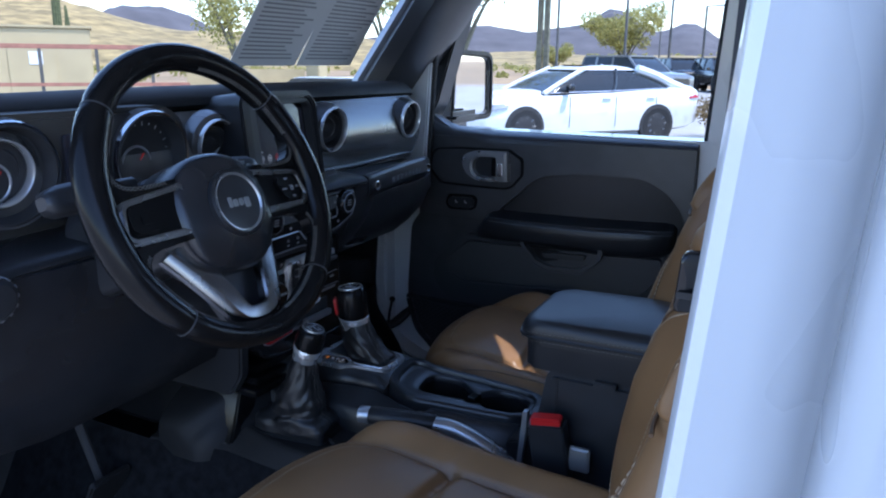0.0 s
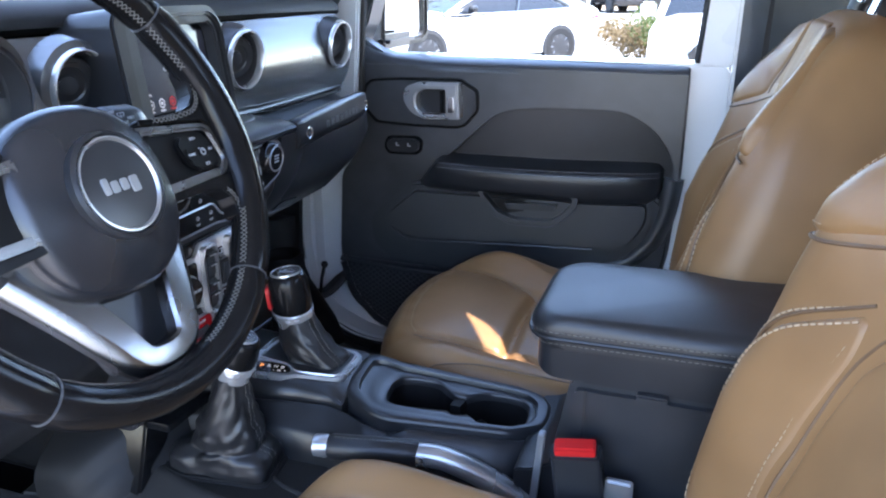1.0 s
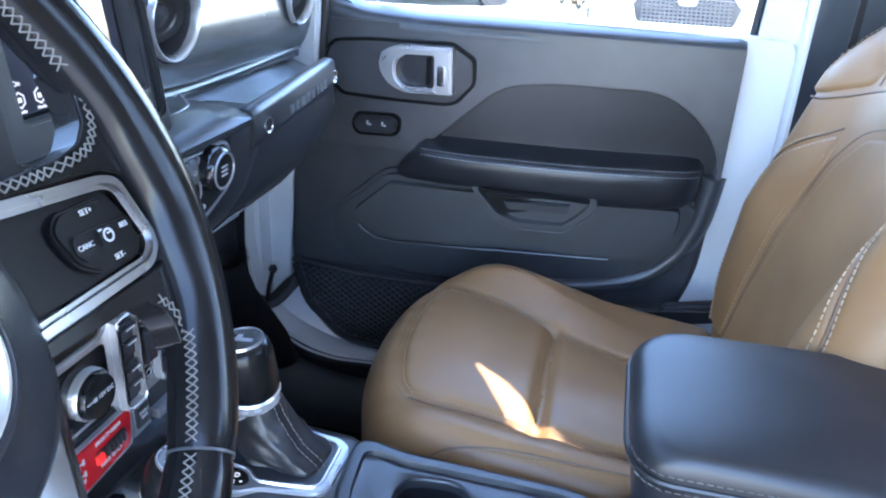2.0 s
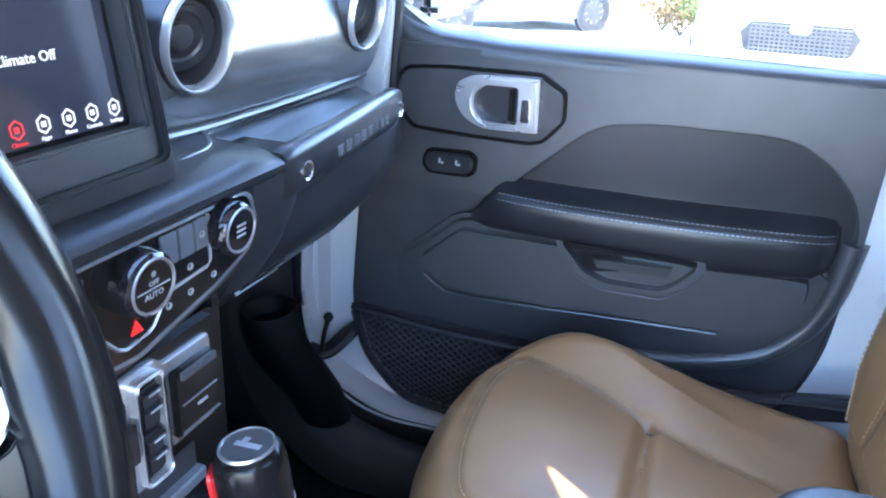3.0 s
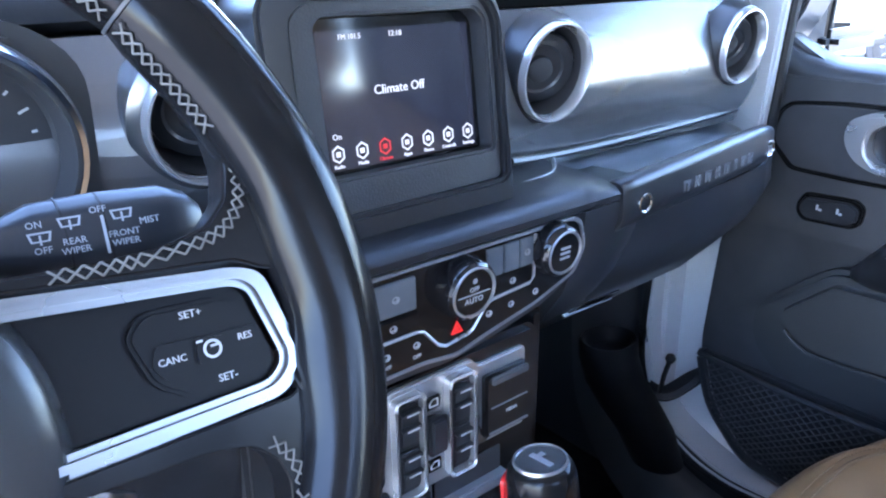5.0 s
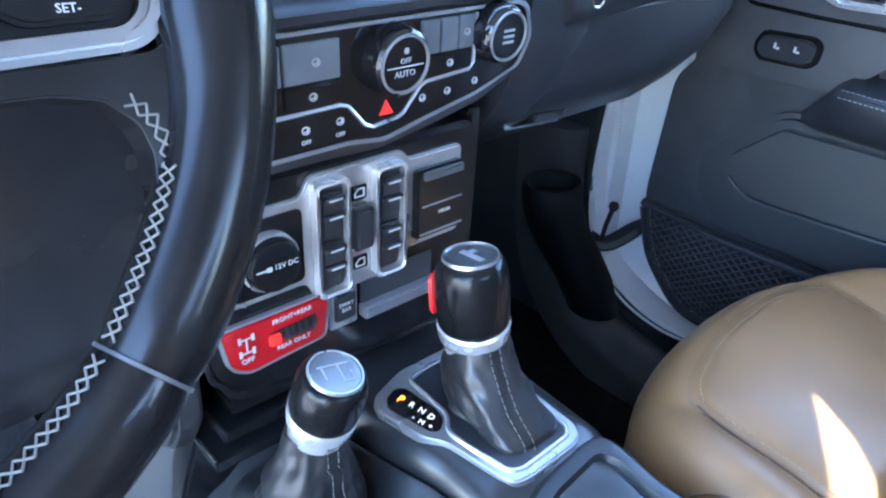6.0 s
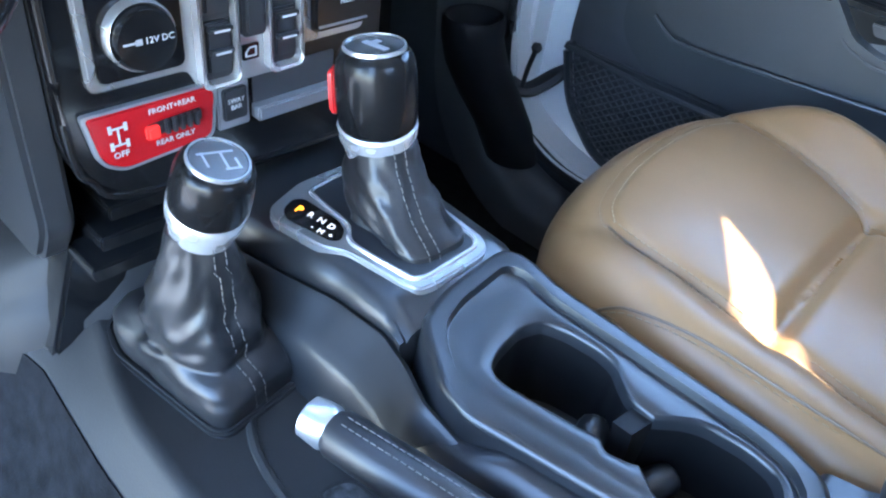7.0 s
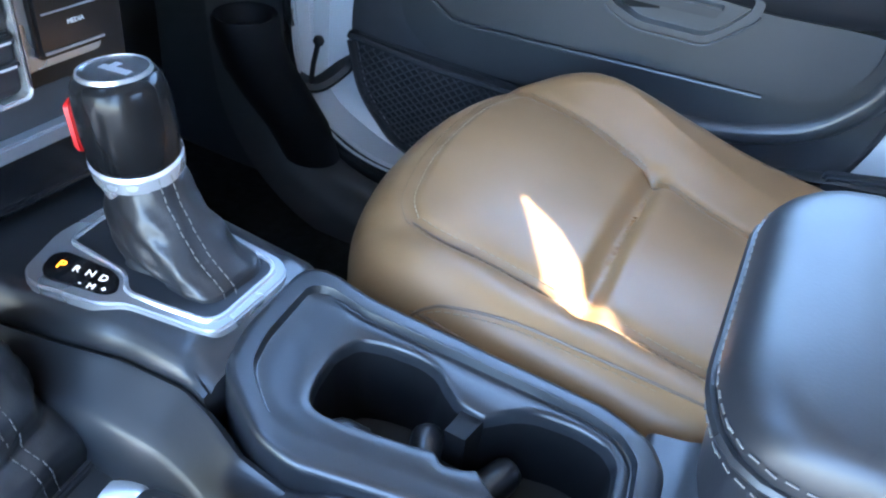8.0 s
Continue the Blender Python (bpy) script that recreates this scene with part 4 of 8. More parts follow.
# glass lifted to grey in its base colour, standing in for reflections
LCD = material("reflection_grey_glass", (0.115, 0.130, 0.145), 0.12, spread=0.10, wear_size=40)
for a, b, c, d2 in ((0.950, 0.992, 1.237, 1.2615), (0.9935, 1.034, 1.237, 1.2615), (1.1005, 1.1165, 1.2405, 1.2635), (1.1180, 1.1335, 1.2405, 1.2635), (1.1350, 1.1490, 1.2405, 1.2635)):
    part("display_key", prism(rect(a, b, c, d2, 0.0012), "x", X0 - 0.001, X0 + 0.0022, 0.0006), LCD, hv, "display key greyed as if by reflections")
for a, b, c, d2 in ((0.950, 0.992, 1.2215, 1.2345), (0.9935, 1.036, 1.2215, 1.2345), (1.103, 1.1475, 1.2265, 1.2385)):
    part("key", prism(rect(a, b, c, d2, 0.0015), "x", X0 - 0.001, X0 + 0.0025, 0.0008), GLOSS, hv)
for y in (1.075, 1.170, mirrored(1.178)):
    z = 1.249 if y != 1.075 else 1.243
    rad = 0.0235 if y == 1.075 else 0.0215
    fr2 = basis((X0, y, z), (0, 1, 0), (0.08, 0, 1))
    own = lathe([(rad, 0), (rad, 0.009), (rad * 0.95, 0.0140), (rad * 0.86, 0.0160), (rad * 0.80, 0.0150), (0, 0.0150)], fr2, 48)
    kn = part("knob", own, GLOSS, hv, "glossy black knob with silver ring")
    part("knob_ring", lathe([(rad * 0.86, 0.0145), (rad * 0.84, 0.0171), (rad * 0.78, 0.0171), (rad * 0.75, 0.0145)], fr2, 40), SATIN, kn)
    part("knob_face", lathe([(rad * 0.76, 0.0150), (rad * 0.74, 0.0160), (0, 0.0160)], fr2, 32), GLOSS, kn)
    own = bmesh.new()
    for k in range(12):
        bar(fr2 @ pose(0, 0, 0, 0, 0, 30 * k), 0.0008, 0.0045, 0.009, rad, 0, own)
    part("knob_ribs", own, GLOSS, kn)
    if y == 1.075:
        lettering("knob_word", "AUTO", 0.0062, fr2 @ pose(0, -0.006, 0.0161), WHITEPRINT, kn)
        lettering("knob_word", "OFF", 0.0052, fr2 @ pose(0, 0.0025, 0.0161), WHITEPRINT, kn)
        own = bmesh.new()
        bar(fr2 @ pose(0, 0, 0.0161), 0.030, 0.0009, 0.0003, 0, -0.0012, own)
        for s in (-1, 0, 1):
            bar(fr2 @ pose(0, 0, 0.0161, 0, 0, 25 * s), 0.0032, 0.0026, 0.0003, s * 0.0042, 0.0085, own)
        part("knob_mark", own, WHITEPRINT, kn)
    else:
        own = bmesh.new()
        for s in (-1, 0, 1):
            bar(fr2 @ pose(0, 0, 0.0161), 0.011, 0.002, 0.0003, 0, s * 0.0042, own)
        part("knob_mark", own, GREYPRINT, kn)
tri = basis((X0 + 0.0003, 1.0712, 1.2095), (0, 1, 0), (0, 0, 1))
o3 = [(0.0066 * math.cos(radians(90 + 120 * k)), 0.0066 * math.sin(radians(90 + 120 * k)) - 0.001) for k in range(3)]
o4 = [(a * 0.62, (b + 0.001) * 0.62 - 0.001) for a, b in o3]
o5 = [(a * 0.38, (b + 0.001) * 0.38 - 0.001) for a, b in o3]
own = ring(o3, o4, "z", 0, 0.0008)
prism(o5, "z", 0, 0.0008, bm=own)
own.transform(tri)
part("hazard_sign", own, LIT_RED, hv, "red warning triangle")
for y, z in ((1.008, 1.2065), (1.034, 1.2075), (1.1035, 1.2105), (1.127, 1.2115), (1.154, 1.2145), (1.126, 1.2325), (1.013, 1.2280), (0.972, 1.2280), (0.975, 1.2490), (1.016, 1.2490), (1.1415, 1.2520)):
    m2 = basis((X0 + 0.0027, y, z), (0, 1, 0), (0, 0, 1)) if z > 1.22 else basis((X0 + 0.0002, y, z), (0, 1, 0), (0, 0, 1))
    o6 = [(0.0032 * math.cos(k * math.pi / 4), 0.0028 * math.sin(k * math.pi / 4)) for k in range(8)]
    r6 = ring(o6, [(a * 0.75, b * 0.75) for a, b in o6], "z", 0, 0.0004)
    bar(Matrix(), 0.0011, 0.0042, 0.0004, 0.0012, 0, r6)
    bar(Matrix(), 0.0030, 0.0008, 0.0004, -0.0010, -0.0008, r6)
    r6.transform(m2)
    part("icon", r6, WHITEPRINT if z < 1.245 else GREYPRINT, hv)
for y in (1.008, 1.034):
    lettering("icon_word", "OFF", 0.0042, basis((X0 + 0.0003, y, 1.1985), (0, 1, 0), (0, 0, 1)), WHITEPRINT, hv)
lettering("icon_word", "MUTE", 0.0048, basis((X0 + 0.0003, 0.955, 1.204), (0, 1, 0), (0, 0, 1)), WHITEPRINT, hv)

hv.location += Vector((0, 0.005, 0.001))
st = thing("switch_stack", "silver framed window switches and socket panel", "switch panel", (-0.76, C, 0.98))
XS = -0.757
part("stack_body", prism(rounded([(0.925, 1.060), (0.934, 1.034), (0.956, 1.016), (1.054, 1.007), (1.160, 1.003), (1.172, 1.02), (1.172, 1.185), (0.925, 1.185)], 0.012), "x", -1.15, XS - 0.004, 0.006), STACK, st)
part("side_cheek", prism(rounded([(1.168, 0.95), (1.182, 0.95), (1.186, 1.19), (1.172, 1.19)], 0.004), "x", -1.15, XS - 0.012, 0.003), STACK, st)
# silver surround: left bay, middle tall bay, right bay
def framed(poly, g, mat, d0, d1, name):
    cy, cz = sum(p[0] for p in poly) / len(poly), sum(p[1] for p in poly) / len(poly)
    h, w = max(p[1] for p in poly) - min(p[1] for p in poly), max(p[0] for p in poly) - min(p[0] for p in poly)
    ip = [(cy + (a - cy) * (1 - 2 * g / w), cz + (b - cz) * (1 - 2 * g / h)) for a, b in poly]
    part(name, ring(poly, ip, "x", d0, d1, 0.001), mat, st)
    return ip
sur = rounded([(0.944, 1.096), (1.008, 1.096), (1.016, 1.079), (1.088, 1.079), (1.098, 1.094), (1.154, 1.094), (1.154, 1.170), (1.100, 1.170), (1.094, 1.178), (1.014, 1.178), (1.006, 1.164), (0.944, 1.164)], 0.006)
part("silver_surround", prism(sur, "x", XS - 0.006, XS, 0.0015), SATIN, st, "silver painted surround")
left_bay = rect(0.950, 1.006, 1.101, 1.158, 0.006)
part("socket_field", prism(left_bay, "x", XS - 0.001, XS + 0.0015, 0.001), GLOSS, st)
for a, b in ((1.016, 1.039), (1.067, 1.090)):
    bay = rect(a, b, 1.086, 1.170, 0.005)
    part("window_bay", prism(bay, "x", XS - 0.0005, XS + 0.0008), DARK, st)
    w = part("window_switch", prism(rect(a + 0.0025, b - 0.0025, 1.092, 1.126, 0.002), "x", XS + 0.001, XS + 0.006, 0.002), PLASTIC, st)
    w2 = part("window_switch", prism(rect(a + 0.0025, b - 0.0025, 1.131, 1.165, 0.002), "x", XS + 0.001, XS + 0.006, 0.002), PLASTIC, st)
    for ww, z in ((w, 1.1225), (w2, 1.1615), (w, 1.108), (w2, 1.148)):
        part("lip", prism(rect(a + 0.003, b - 0.003, z - 0.002, z + 0.001, 0.0008), "x", XS + 0.0045, XS + 0.010, 0.0008), PLASTIC, ww)
        part("lip_mark", prism(rect(a + 0.006, b - 0.006, z - 0.0016, z - 0.0002), "x", XS + 0.0102, XS + 0.0106), WHITEPRINT, ww)
    fo = rect(a - 0.0028, b + 0.0028, 1.0825, 1.1735, 0.006)
    fi = rect(a, b, 1.0855, 1.1705, 0.005)
    part("bay_frame", ring(fo, fi, "x", XS - 0.001, XS + 0.009, 0.0015), RINGSILVER, st, "satin silver switch frame")
part("rocker", prism(rect(1.044, 1.062, 1.112, 1.146, 0.004), "x", XS, XS + 0.010, 0.004), PLASTIC, st)
for z in (1.156, 1.099):
    m2 = basis((XS + 0.0012, 1.053, z), (0, 1, 0), (0, 0, 1))
    own = prism(rect(-0.0065, 0.0065, -0.0055, 0.0055, 0.001), "z", -0.001, 0.0004)
    own.transform(m2)
    ic = part("icon_tile", own, GLOSS, st)
    o6 = rounded([(-0.0045, -0.0035), (0.0045, -0.0035), (0.0045, 0.0035), (-0.001, 0.0035), (-0.0045, 0.0)], 0.0006)
    own = ring(o6, [(a * 0.7, b * 0.7) for a, b in o6], "z", 0.0004, 0.0008)
    own.transform(m2)
    part("icon_line", own, WHITEPRINT, ic)
# socket cap
fr2 = basis((XS + 0.0015, 0.977, 1.128), (0, 1, 0), (0, 0, 1))
cap = part("socket_cap", lathe([(0.0190, 0), (0.0190, 0.010), (0.0180, 0.013), (0.0165, 0.0125), (0, 0.0125)], fr2, 40), STACK, st)
own = lathe([(0.0215, 0.0), (0.0215, 0.0055), (0.0203, 0.0075), (0.0192, 0.006), (0.0192, 0)], fr2, 40)
part("cap_ring", own, SATIN, cap)
lettering("cap_word", "12V DC", 0.0055, fr2 @ pose(0.0072, 0, 0.0127), WHITEPRINT, cap)
own = bmesh.new()
bar(fr2 @ pose(0, 0, 0.0126), 0.010, 0.0012, 0.0003, -0.010, 0, own)
bar(fr2 @ pose(0, 0, 0.0126), 0.004, 0.0035, 0.0003, -0.0055, 0, own)
part("cap_icon", own, WHITEPRINT, cap)
# media door
md = part("media_door", prism(rect(1.103, 1.150, 1.102, 1.160, 0.003), "x", XS - 0.001, XS + 0.007, 0.002), STACK, st)
part("door_tab", prism(rect(1.108, 1.148, 1.152, 1.159, 0.002), "x", XS + 0.006, XS + 0.011, 0.0015), MIDGREY, md)
part("door_line", prism(rect(1.108, 1.149, 1.1295, 1.1305), "x", XS + 0.007, XS + 0.0078), GREYTRIM, md)
part("door_line", prism(rect(1.106, 1.150, 1.1055, 1.107), "x", XS + 0.007, XS + 0.0082), GREYTRIM, md)
lettering("door_word", "MEDIA", 0.0042, basis((XS + 0.0073, 1.131, 1.1215), (0, 1, 0), (0, 0, 1)), WHITEPRINT, md)
# axle lock switch on red
redp = rounded([(0.938, 1.082), (1.020, 1.082), (1.024, 1.076), (1.020, 1.046), (0.958, 1.042), (0.944, 1.050)], [0.003, 0.004, 0.004, 0.006, 0.006, 0.008])
ax = part("axle_lock_panel", prism(redp, "x", XS - 0.006, XS + 0.001, 0.0012), RED, st, "red axle lock switch panel")
part("panel_rim", ring([(0.981 + (a - 0.981) * 1.06, 1.063 + (b - 1.063) * 1.1) for a, b in redp], redp, "x", XS - 0.006, XS + 0.0005, 0.0006), GREYTRIM, ax)
part("switch_slot", prism(rounded([(0.974, 1.060), (0.974, 1.068), (1.012, 1.070), (1.012, 1.062)], 0.002), "x", XS + 0.0005, XS + 0.004, 0.001), RUBBER, ax)
own = bmesh.new()
for k in range(5):
    prism(rect(0.985 + 0.0052 * k, 0.9882 + 0.0052 * k, 1.060, 1.0705), "x", XS + 0.003, XS + 0.0065, 0.0008, bm=own)
part("switch_ribs", own, PLASTIC, ax)
part("switch_end", prism(rect(0.972, 0.981, 1.0595, 1.0685, 0.002), "x", XS + 0.002, XS + 0.007, 0.0015), LIT_RED, ax)
def on_stack(y, z):
    return basis((XS + 0.0014, y, z), (0, 1, 0.02), (0, 0, 1))
lettering("axle_word", "FRONT+REAR", 0.0052, on_stack(0.993, 1.0765), WHITEPRINT, ax)
lettering("axle_word", "REAR ONLY", 0.0052, on_stack(0.993, 1.0535), WHITEPRINT, ax)
lettering("axle_word", "OFF", 0.0058, on_stack(0.956, 1.0535), WHITEPRINT, ax)
own = bmesh.new()
for z in (1.072, 1.0605):
    bar(on_stack(0.956, z), 0.010, 0.0012, 0.0004, 0, 0, own)
    for s in (-1, 1):
        bar(on_stack(0.956, z), 0.0022, 0.0055, 0.0004, s * 0.005, 0, own)
bar(on_stack(0.956, 1.066), 0.0012, 0.011, 0.0004, 0, 0, own)
part("axle_icon", own, WHITEPRINT, ax)
part("sway_switch_plate", prism(rect(1.026, 1.051, 1.046, 1.080, 0.002), "x", XS - 0.006, XS, 0.001), GREYTRIM, st)
sway = part("sway_switch", prism(rect(1.029, 1.048, 1.053, 1.077, 0.003), "x", XS - 0.001, XS + 0.003, 0.0015), PLASTIC, st)
lettering("sway_word", "SWAY\nBAR", 0.0048, basis((XS + 0.0032, 1.0385, 1.0655), (0, 1, 0), (0, 0, 1)), WHITEPRINT, sway)
part("slot_back", prism(rect(1.056, 1.128, 1.058, 1.082, 0.002), "x", XS - 0.006, XS - 0.003), DARK, st)
part("slot_lip", prism(rect(1.055, 1.130, 1.047, 1.058, 0.002), "x", XS - 0.006, XS + 0.006, 0.002), GREYTRIM, st, "silver lipped storage slot")
for k in range(3):
    part("toe_ledge", prism(rounded([(0.950 - 0.012 * k, 1.001 - 0.017 * k), (1.168, 0.997 - 0.017 * k), (1.172, 0.985 - 0.017 * k), (0.950 - 0.012 * k, 0.989 - 0.017 * k)], 0.003), "x", -0.90, XS - 0.022 + 0.007 * k, 0.003), STACK, st)
part("stack_rim", tube(smooth_path([(XS - 0.004, 0.9285, 1.180), (XS - 0.004, 0.9285, 1.062), (XS - 0.004, 0.937, 1.037), (XS - 0.004, 0.958, 1.0195), (XS - 0.004, 1.054, 1.0105), (XS - 0.004, 1.165, 1.0065)], 5), 0.0026, 8), STACK, st)
part("lower_trim", prism(rounded([(0.895, 0.87), (1.190, 0.87), (1.178, 0.968), (0.928, 0.968)], 0.006), "x", -1.15, -0.800, 0.006), STACK, st)
part("side_trim", prism(rounded([(-1.15, 0.955), (-0.802, 0.96), (-0.776, 1.0), (-0.766, 1.19), (-1.15, 1.19)], 0.012), "y", 0.905, 0.928, 0.004), PLASTIC, st)
st.location += Vector((0, 0.006, -0.007))


# ---- steering wheel and column ----
TILTED = radians(22)
WM = basis((-0.606, 0.7195, 1.346), (0, 1, 0), (-math.sin(TILTED), 0, math.cos(TILTED)))


def steering_wheel():
    w = thing("steering_wheel", "black leather steering wheel with silver spokes", "steering wheel", matrix=WM)
    RC, RR = 0.1735, 0.0165
    def rim_section(a, k=1.0, at_angle=None):
        """Cross-section of the rim at an angle; the hand grips swell."""
        deg = (math.degrees(a) + 180) % 360 - 180
        grip = 0.0
        for c in (22, 158):
            grip = max(grip, math.exp(-((abs(deg - c)) / 20.0) ** 4))
        for c in (-28, -152):
            grip = max(grip, 0.6 * math.exp(-((abs(deg - c)) / 20.0) ** 4))
        low = math.exp(-((abs(deg + 90)) / 26.0) ** 4)
        root = 0.004 * max(math.exp(-((deg + 3) / 13.0) ** 4), math.exp(-((abs(deg) - 177) / 13.0) ** 4) if deg < 0 else math.exp(-((deg - 183) / 13.0) ** 4))
        def spot(t, k2):
            inward = max(0.0, -math.cos(t)) ** 1.5
            rad = RC + (RR * (1 + 0.14 * grip - 0.05 * low)) * math.cos(t) * k2 - 0.002 * grip - root * inward
            return (rad * math.cos(a), rad * math.sin(a), (RR * 1.05) * math.sin(t) * k2)
        if at_angle is not None:
            return Vector(spot(at_angle, k))
        return [spot(2 * math.pi * j / 24, k) for j in range(24)]
    spans = [("rim_grip", -48, 41, RIMHIDE), ("rim_top", 41, 139, RIMHIDE), ("rim_grip", 139, 228, RIMHIDE), ("rim_lower", 228, 312, RIMHIDE)]
    for name, a0, a1, mat in spans:
        secs = []
        n = 26
        for i in range(n + 1):
            t = i / n
            k = 1.0 - 0.09 * max(0, 1 - min(t, 1 - t) * 60)
            secs.append(rim_section(radians(a0 + (a1 - a0) * t), k))
        part(name, loft(secs), mat, w, "black leather rim" if "grip" in name else "smooth black rim", angle=50)
    # rim seams in lighter grey, painted for the faint light in their grooves
    for a in (41, 139, 228, 312):
        part("rim_seam", loft([rim_section(radians(a + d), 0.968) for d in (-0.22, 0.22)]), MIDGREY, w)
    # leather corners where the spokes meet the rim
    TOPC = [(0.1430, 0.0645), (0.1435, 0.050), (0.1405, 0.0385), (0.132, 0.0305), (0.118, 0.0272), (0.09, 0.0265), (0.064, 0.0290), (0.064, 0.0237), (0.1385, 0.0160), (0.1475, 0.0110), (0.158, 0.008), (0.155, 0.040), (0.148, 0.066)]
    LOWC = [(0.1345, -0.077), (0.1365, -0.066), (0.1345, -0.057), (0.127, -0.049), (0.114, -0.0455), (0.058, -0.043), (0.058, -0.0365), (0.146, -0.0372), (0.1575, -0.028), (0.155, -0.050), (0.145, -0.080)]
    for s in (1, -1):
        for poly in (TOPC, LOWC[::-1]):
            q = [(s * a, b) for a, b in poly]
            part("rim_corner", prism(rounded(q if s == 1 else q[::-1], 0.0025), "z", -0.014, 0.0035, 0.0035, 3), RIMHIDE, w, "black leather spoke corner", angle=50)
    # cross stitching along the inside of the grips and round the corners
    def crossed(lane, name="rim_stitching"):
        own = bmesh.new()
        for (p0, p1), (q0, q1) in zip(lane, lane[1:]):
            for p, q in ((p0, q1), (p1, q0)):
                tube([p, (p + q) / 2 + Vector((0, 0, 0.0006)), q], 0.00042, 5, bm=own)
        part(name, own, THREAD, w, "pale cross stitching")
    def rim_lane(a0, a1):
        n = max(2, int(abs(a1 - a0) / 1.5))
        return [tuple(rim_section(radians(a0 + (a1 - a0) * i / n), 1.03, radians(180 - 24 + e * 9.0)) for e in (-1, 1)) for i in range(n + 1)]
    def corner_lane(pts):
        line = [Vector((p[0], p[1], 0.0040)) for p in smooth_path([Vector((a, b, 0)) for a, b in pts], 6)]
        lane, gap = [], 0.0
        for p, q in zip(line, line[1:]):
            gap += (q - p).length
            if gap > 0.0040 or not lane:
                n = Vector((-(q - p).y, (q - p).x, 0)).normalized() * 0.0022
                lane.append((p + n, p - n))
                gap = 0.0
        return lane
    for a0, a1 in ((24, 40), (42, 80), (-47, -27), (-80, -49), (140, 156), (207, 227)):
        crossed(rim_lane(a0, a1))
    for s in (1, -1):
        crossed(corner_lane([(s * a, b) for a, b in ((0.1465, 0.0610), (0.1475, 0.048), (0.1448, 0.0355), (0.136, 0.0272), (0.122, 0.0246), (0.100, 0.0240), (0.072, 0.0258))]))
        crossed(corner_lane([(s * a, b) for a, b in ((0.1385, -0.0760), (0.1405, -0.065), (0.138, -0.055), (0.129, -0.0460))]))
    # hub
    hub = []
    for k in range(48):
        c, q = math.cos(2 * math.pi * k / 48), math.sin(2 * math.pi * k / 48)
        hub.append((0.077 * math.copysign(abs(c) ** 0.86, c), -0.021 + 0.075 * math.copysign(abs(q) ** 0.86, q)))
    def dome(a, b, h):
        r2 = (a / 0.085) ** 2 + ((b + 0.02) / 0.085) ** 2
        return Vector((a, b, h + 0.017 - 0.019 * r2))
    part("airbag_cover", pad(hub, dome, 0.012, 0.05, 0.006, inner=9), HUB, w, "black grained airbag cover")
    part("hub_back", prism(hub, "z", -0.075, -0.03, 0.01), PLASTIC, w)
    fr = pose(0, -0.016, 0.0213)
    part("badge_rim", lathe([(0.0415, -0.006), (0.0415, 0.001), (0.0385, 0.003), (0.0375, 0.001)], fr, 48), PLASTIC, w)
    part("badge_ring", lathe([(0.0375, -0.002), (0.0365, 0.0030), (0.0350, 0.0032), (0.0335, 0.001)], fr, 48), SATIN, w)
    part("badge_disc", lathe([(0.034, 0.001), (0.030, 0.0016), (0, 0.0022)], fr, 40), PLASTIC, w)
    own = bmesh.new()
    b = fr @ pose(0, 0.001, 0.0018)
    for x, y, bw, bh in ((-0.0155, 0.0, 0.0062, 0.0125), (-0.0072, -0.0018, 0.0072, 0.0090), (0.0020, -0.0018, 0.0072, 0.0090), (0.0118, -0.0036, 0.0085, 0.0125)):
        blk = prism(rect(x - bw / 2, x + bw / 2, y - bh / 2, y + bh / 2, 0.0022), "z", 0, 0.0016, 0.0004)
        blk.transform(b)
        join(own, blk)
    part("badge", own, SATIN, w)
    # side spokes: black arm, silver loop, switch pod
    for s in (1, -1):
        def mir(pts):
            q = [(s * (0.06 + (a - 0.06) * 0.945), b) for a, b in pts]
            return q if s == 1 else q[::-1]
        arm = mir(rounded([(0.05, -0.042), (0.155, -0.046), (0.172, -0.035), (0.172, 0.020), (0.155, 0.024), (0.05, 0.030)], 0.008))
        part("spoke_arm", prism(arm, "z", -0.022, -0.008, 0.004), RIMHIDE, w)
        lo = mir(rounded([(0.057, -0.037), (0.150, -0.036), (0.161, -0.026), (0.153, 0.010), (0.143, 0.014), (0.057, 0.0235)], [0.004, 0.010, 0.008, 0.008, 0.006, 0.004]))
        li = mir(rounded([(0.063, -0.029), (0.145, -0.029), (0.152, -0.023), (0.145, 0.005), (0.139, 0.008), (0.063, 0.0158)], [0.003, 0.008, 0.006, 0.006, 0.005, 0.003]))
        part("spoke_loop", ring(lo, li, "z", -0.012, 0.004, 0.0025), WHEELSILVER, w, "satin silver spoke loop")
        podm = part("switch_pod", prism(li, "z", -0.012, -0.002, 0.001), POD, w, "black thumb switch pod")
        if s == 1:
            keys = rounded([(0.096, 0.000), (0.103, 0.007), (0.133, 0.005), (0.1390, -0.001), (0.1440, -0.021), (0.139, -0.0265), (0.113, -0.0265), (0.101, -0.018)], 0.004)
            part("key_pad", prism(keys, "z", -0.002, 0.0025, 0.0018), POD, podm)
            part("key_bar", prism(rounded([(0.1005, -0.012), (0.1035, -0.004), (0.1405, -0.007), (0.1415, -0.014), (0.1055, -0.019)], 0.003), "z", 0.0022, 0.0038, 0.001), POD, podm)
            part("key_middle", prism(rounded([(0.1155, -0.0155), (0.1165, -0.0060), (0.1280, -0.007), (0.1280, -0.0165)], 0.002), "z", 0.0036, 0.0052, 0.001), POD, podm)
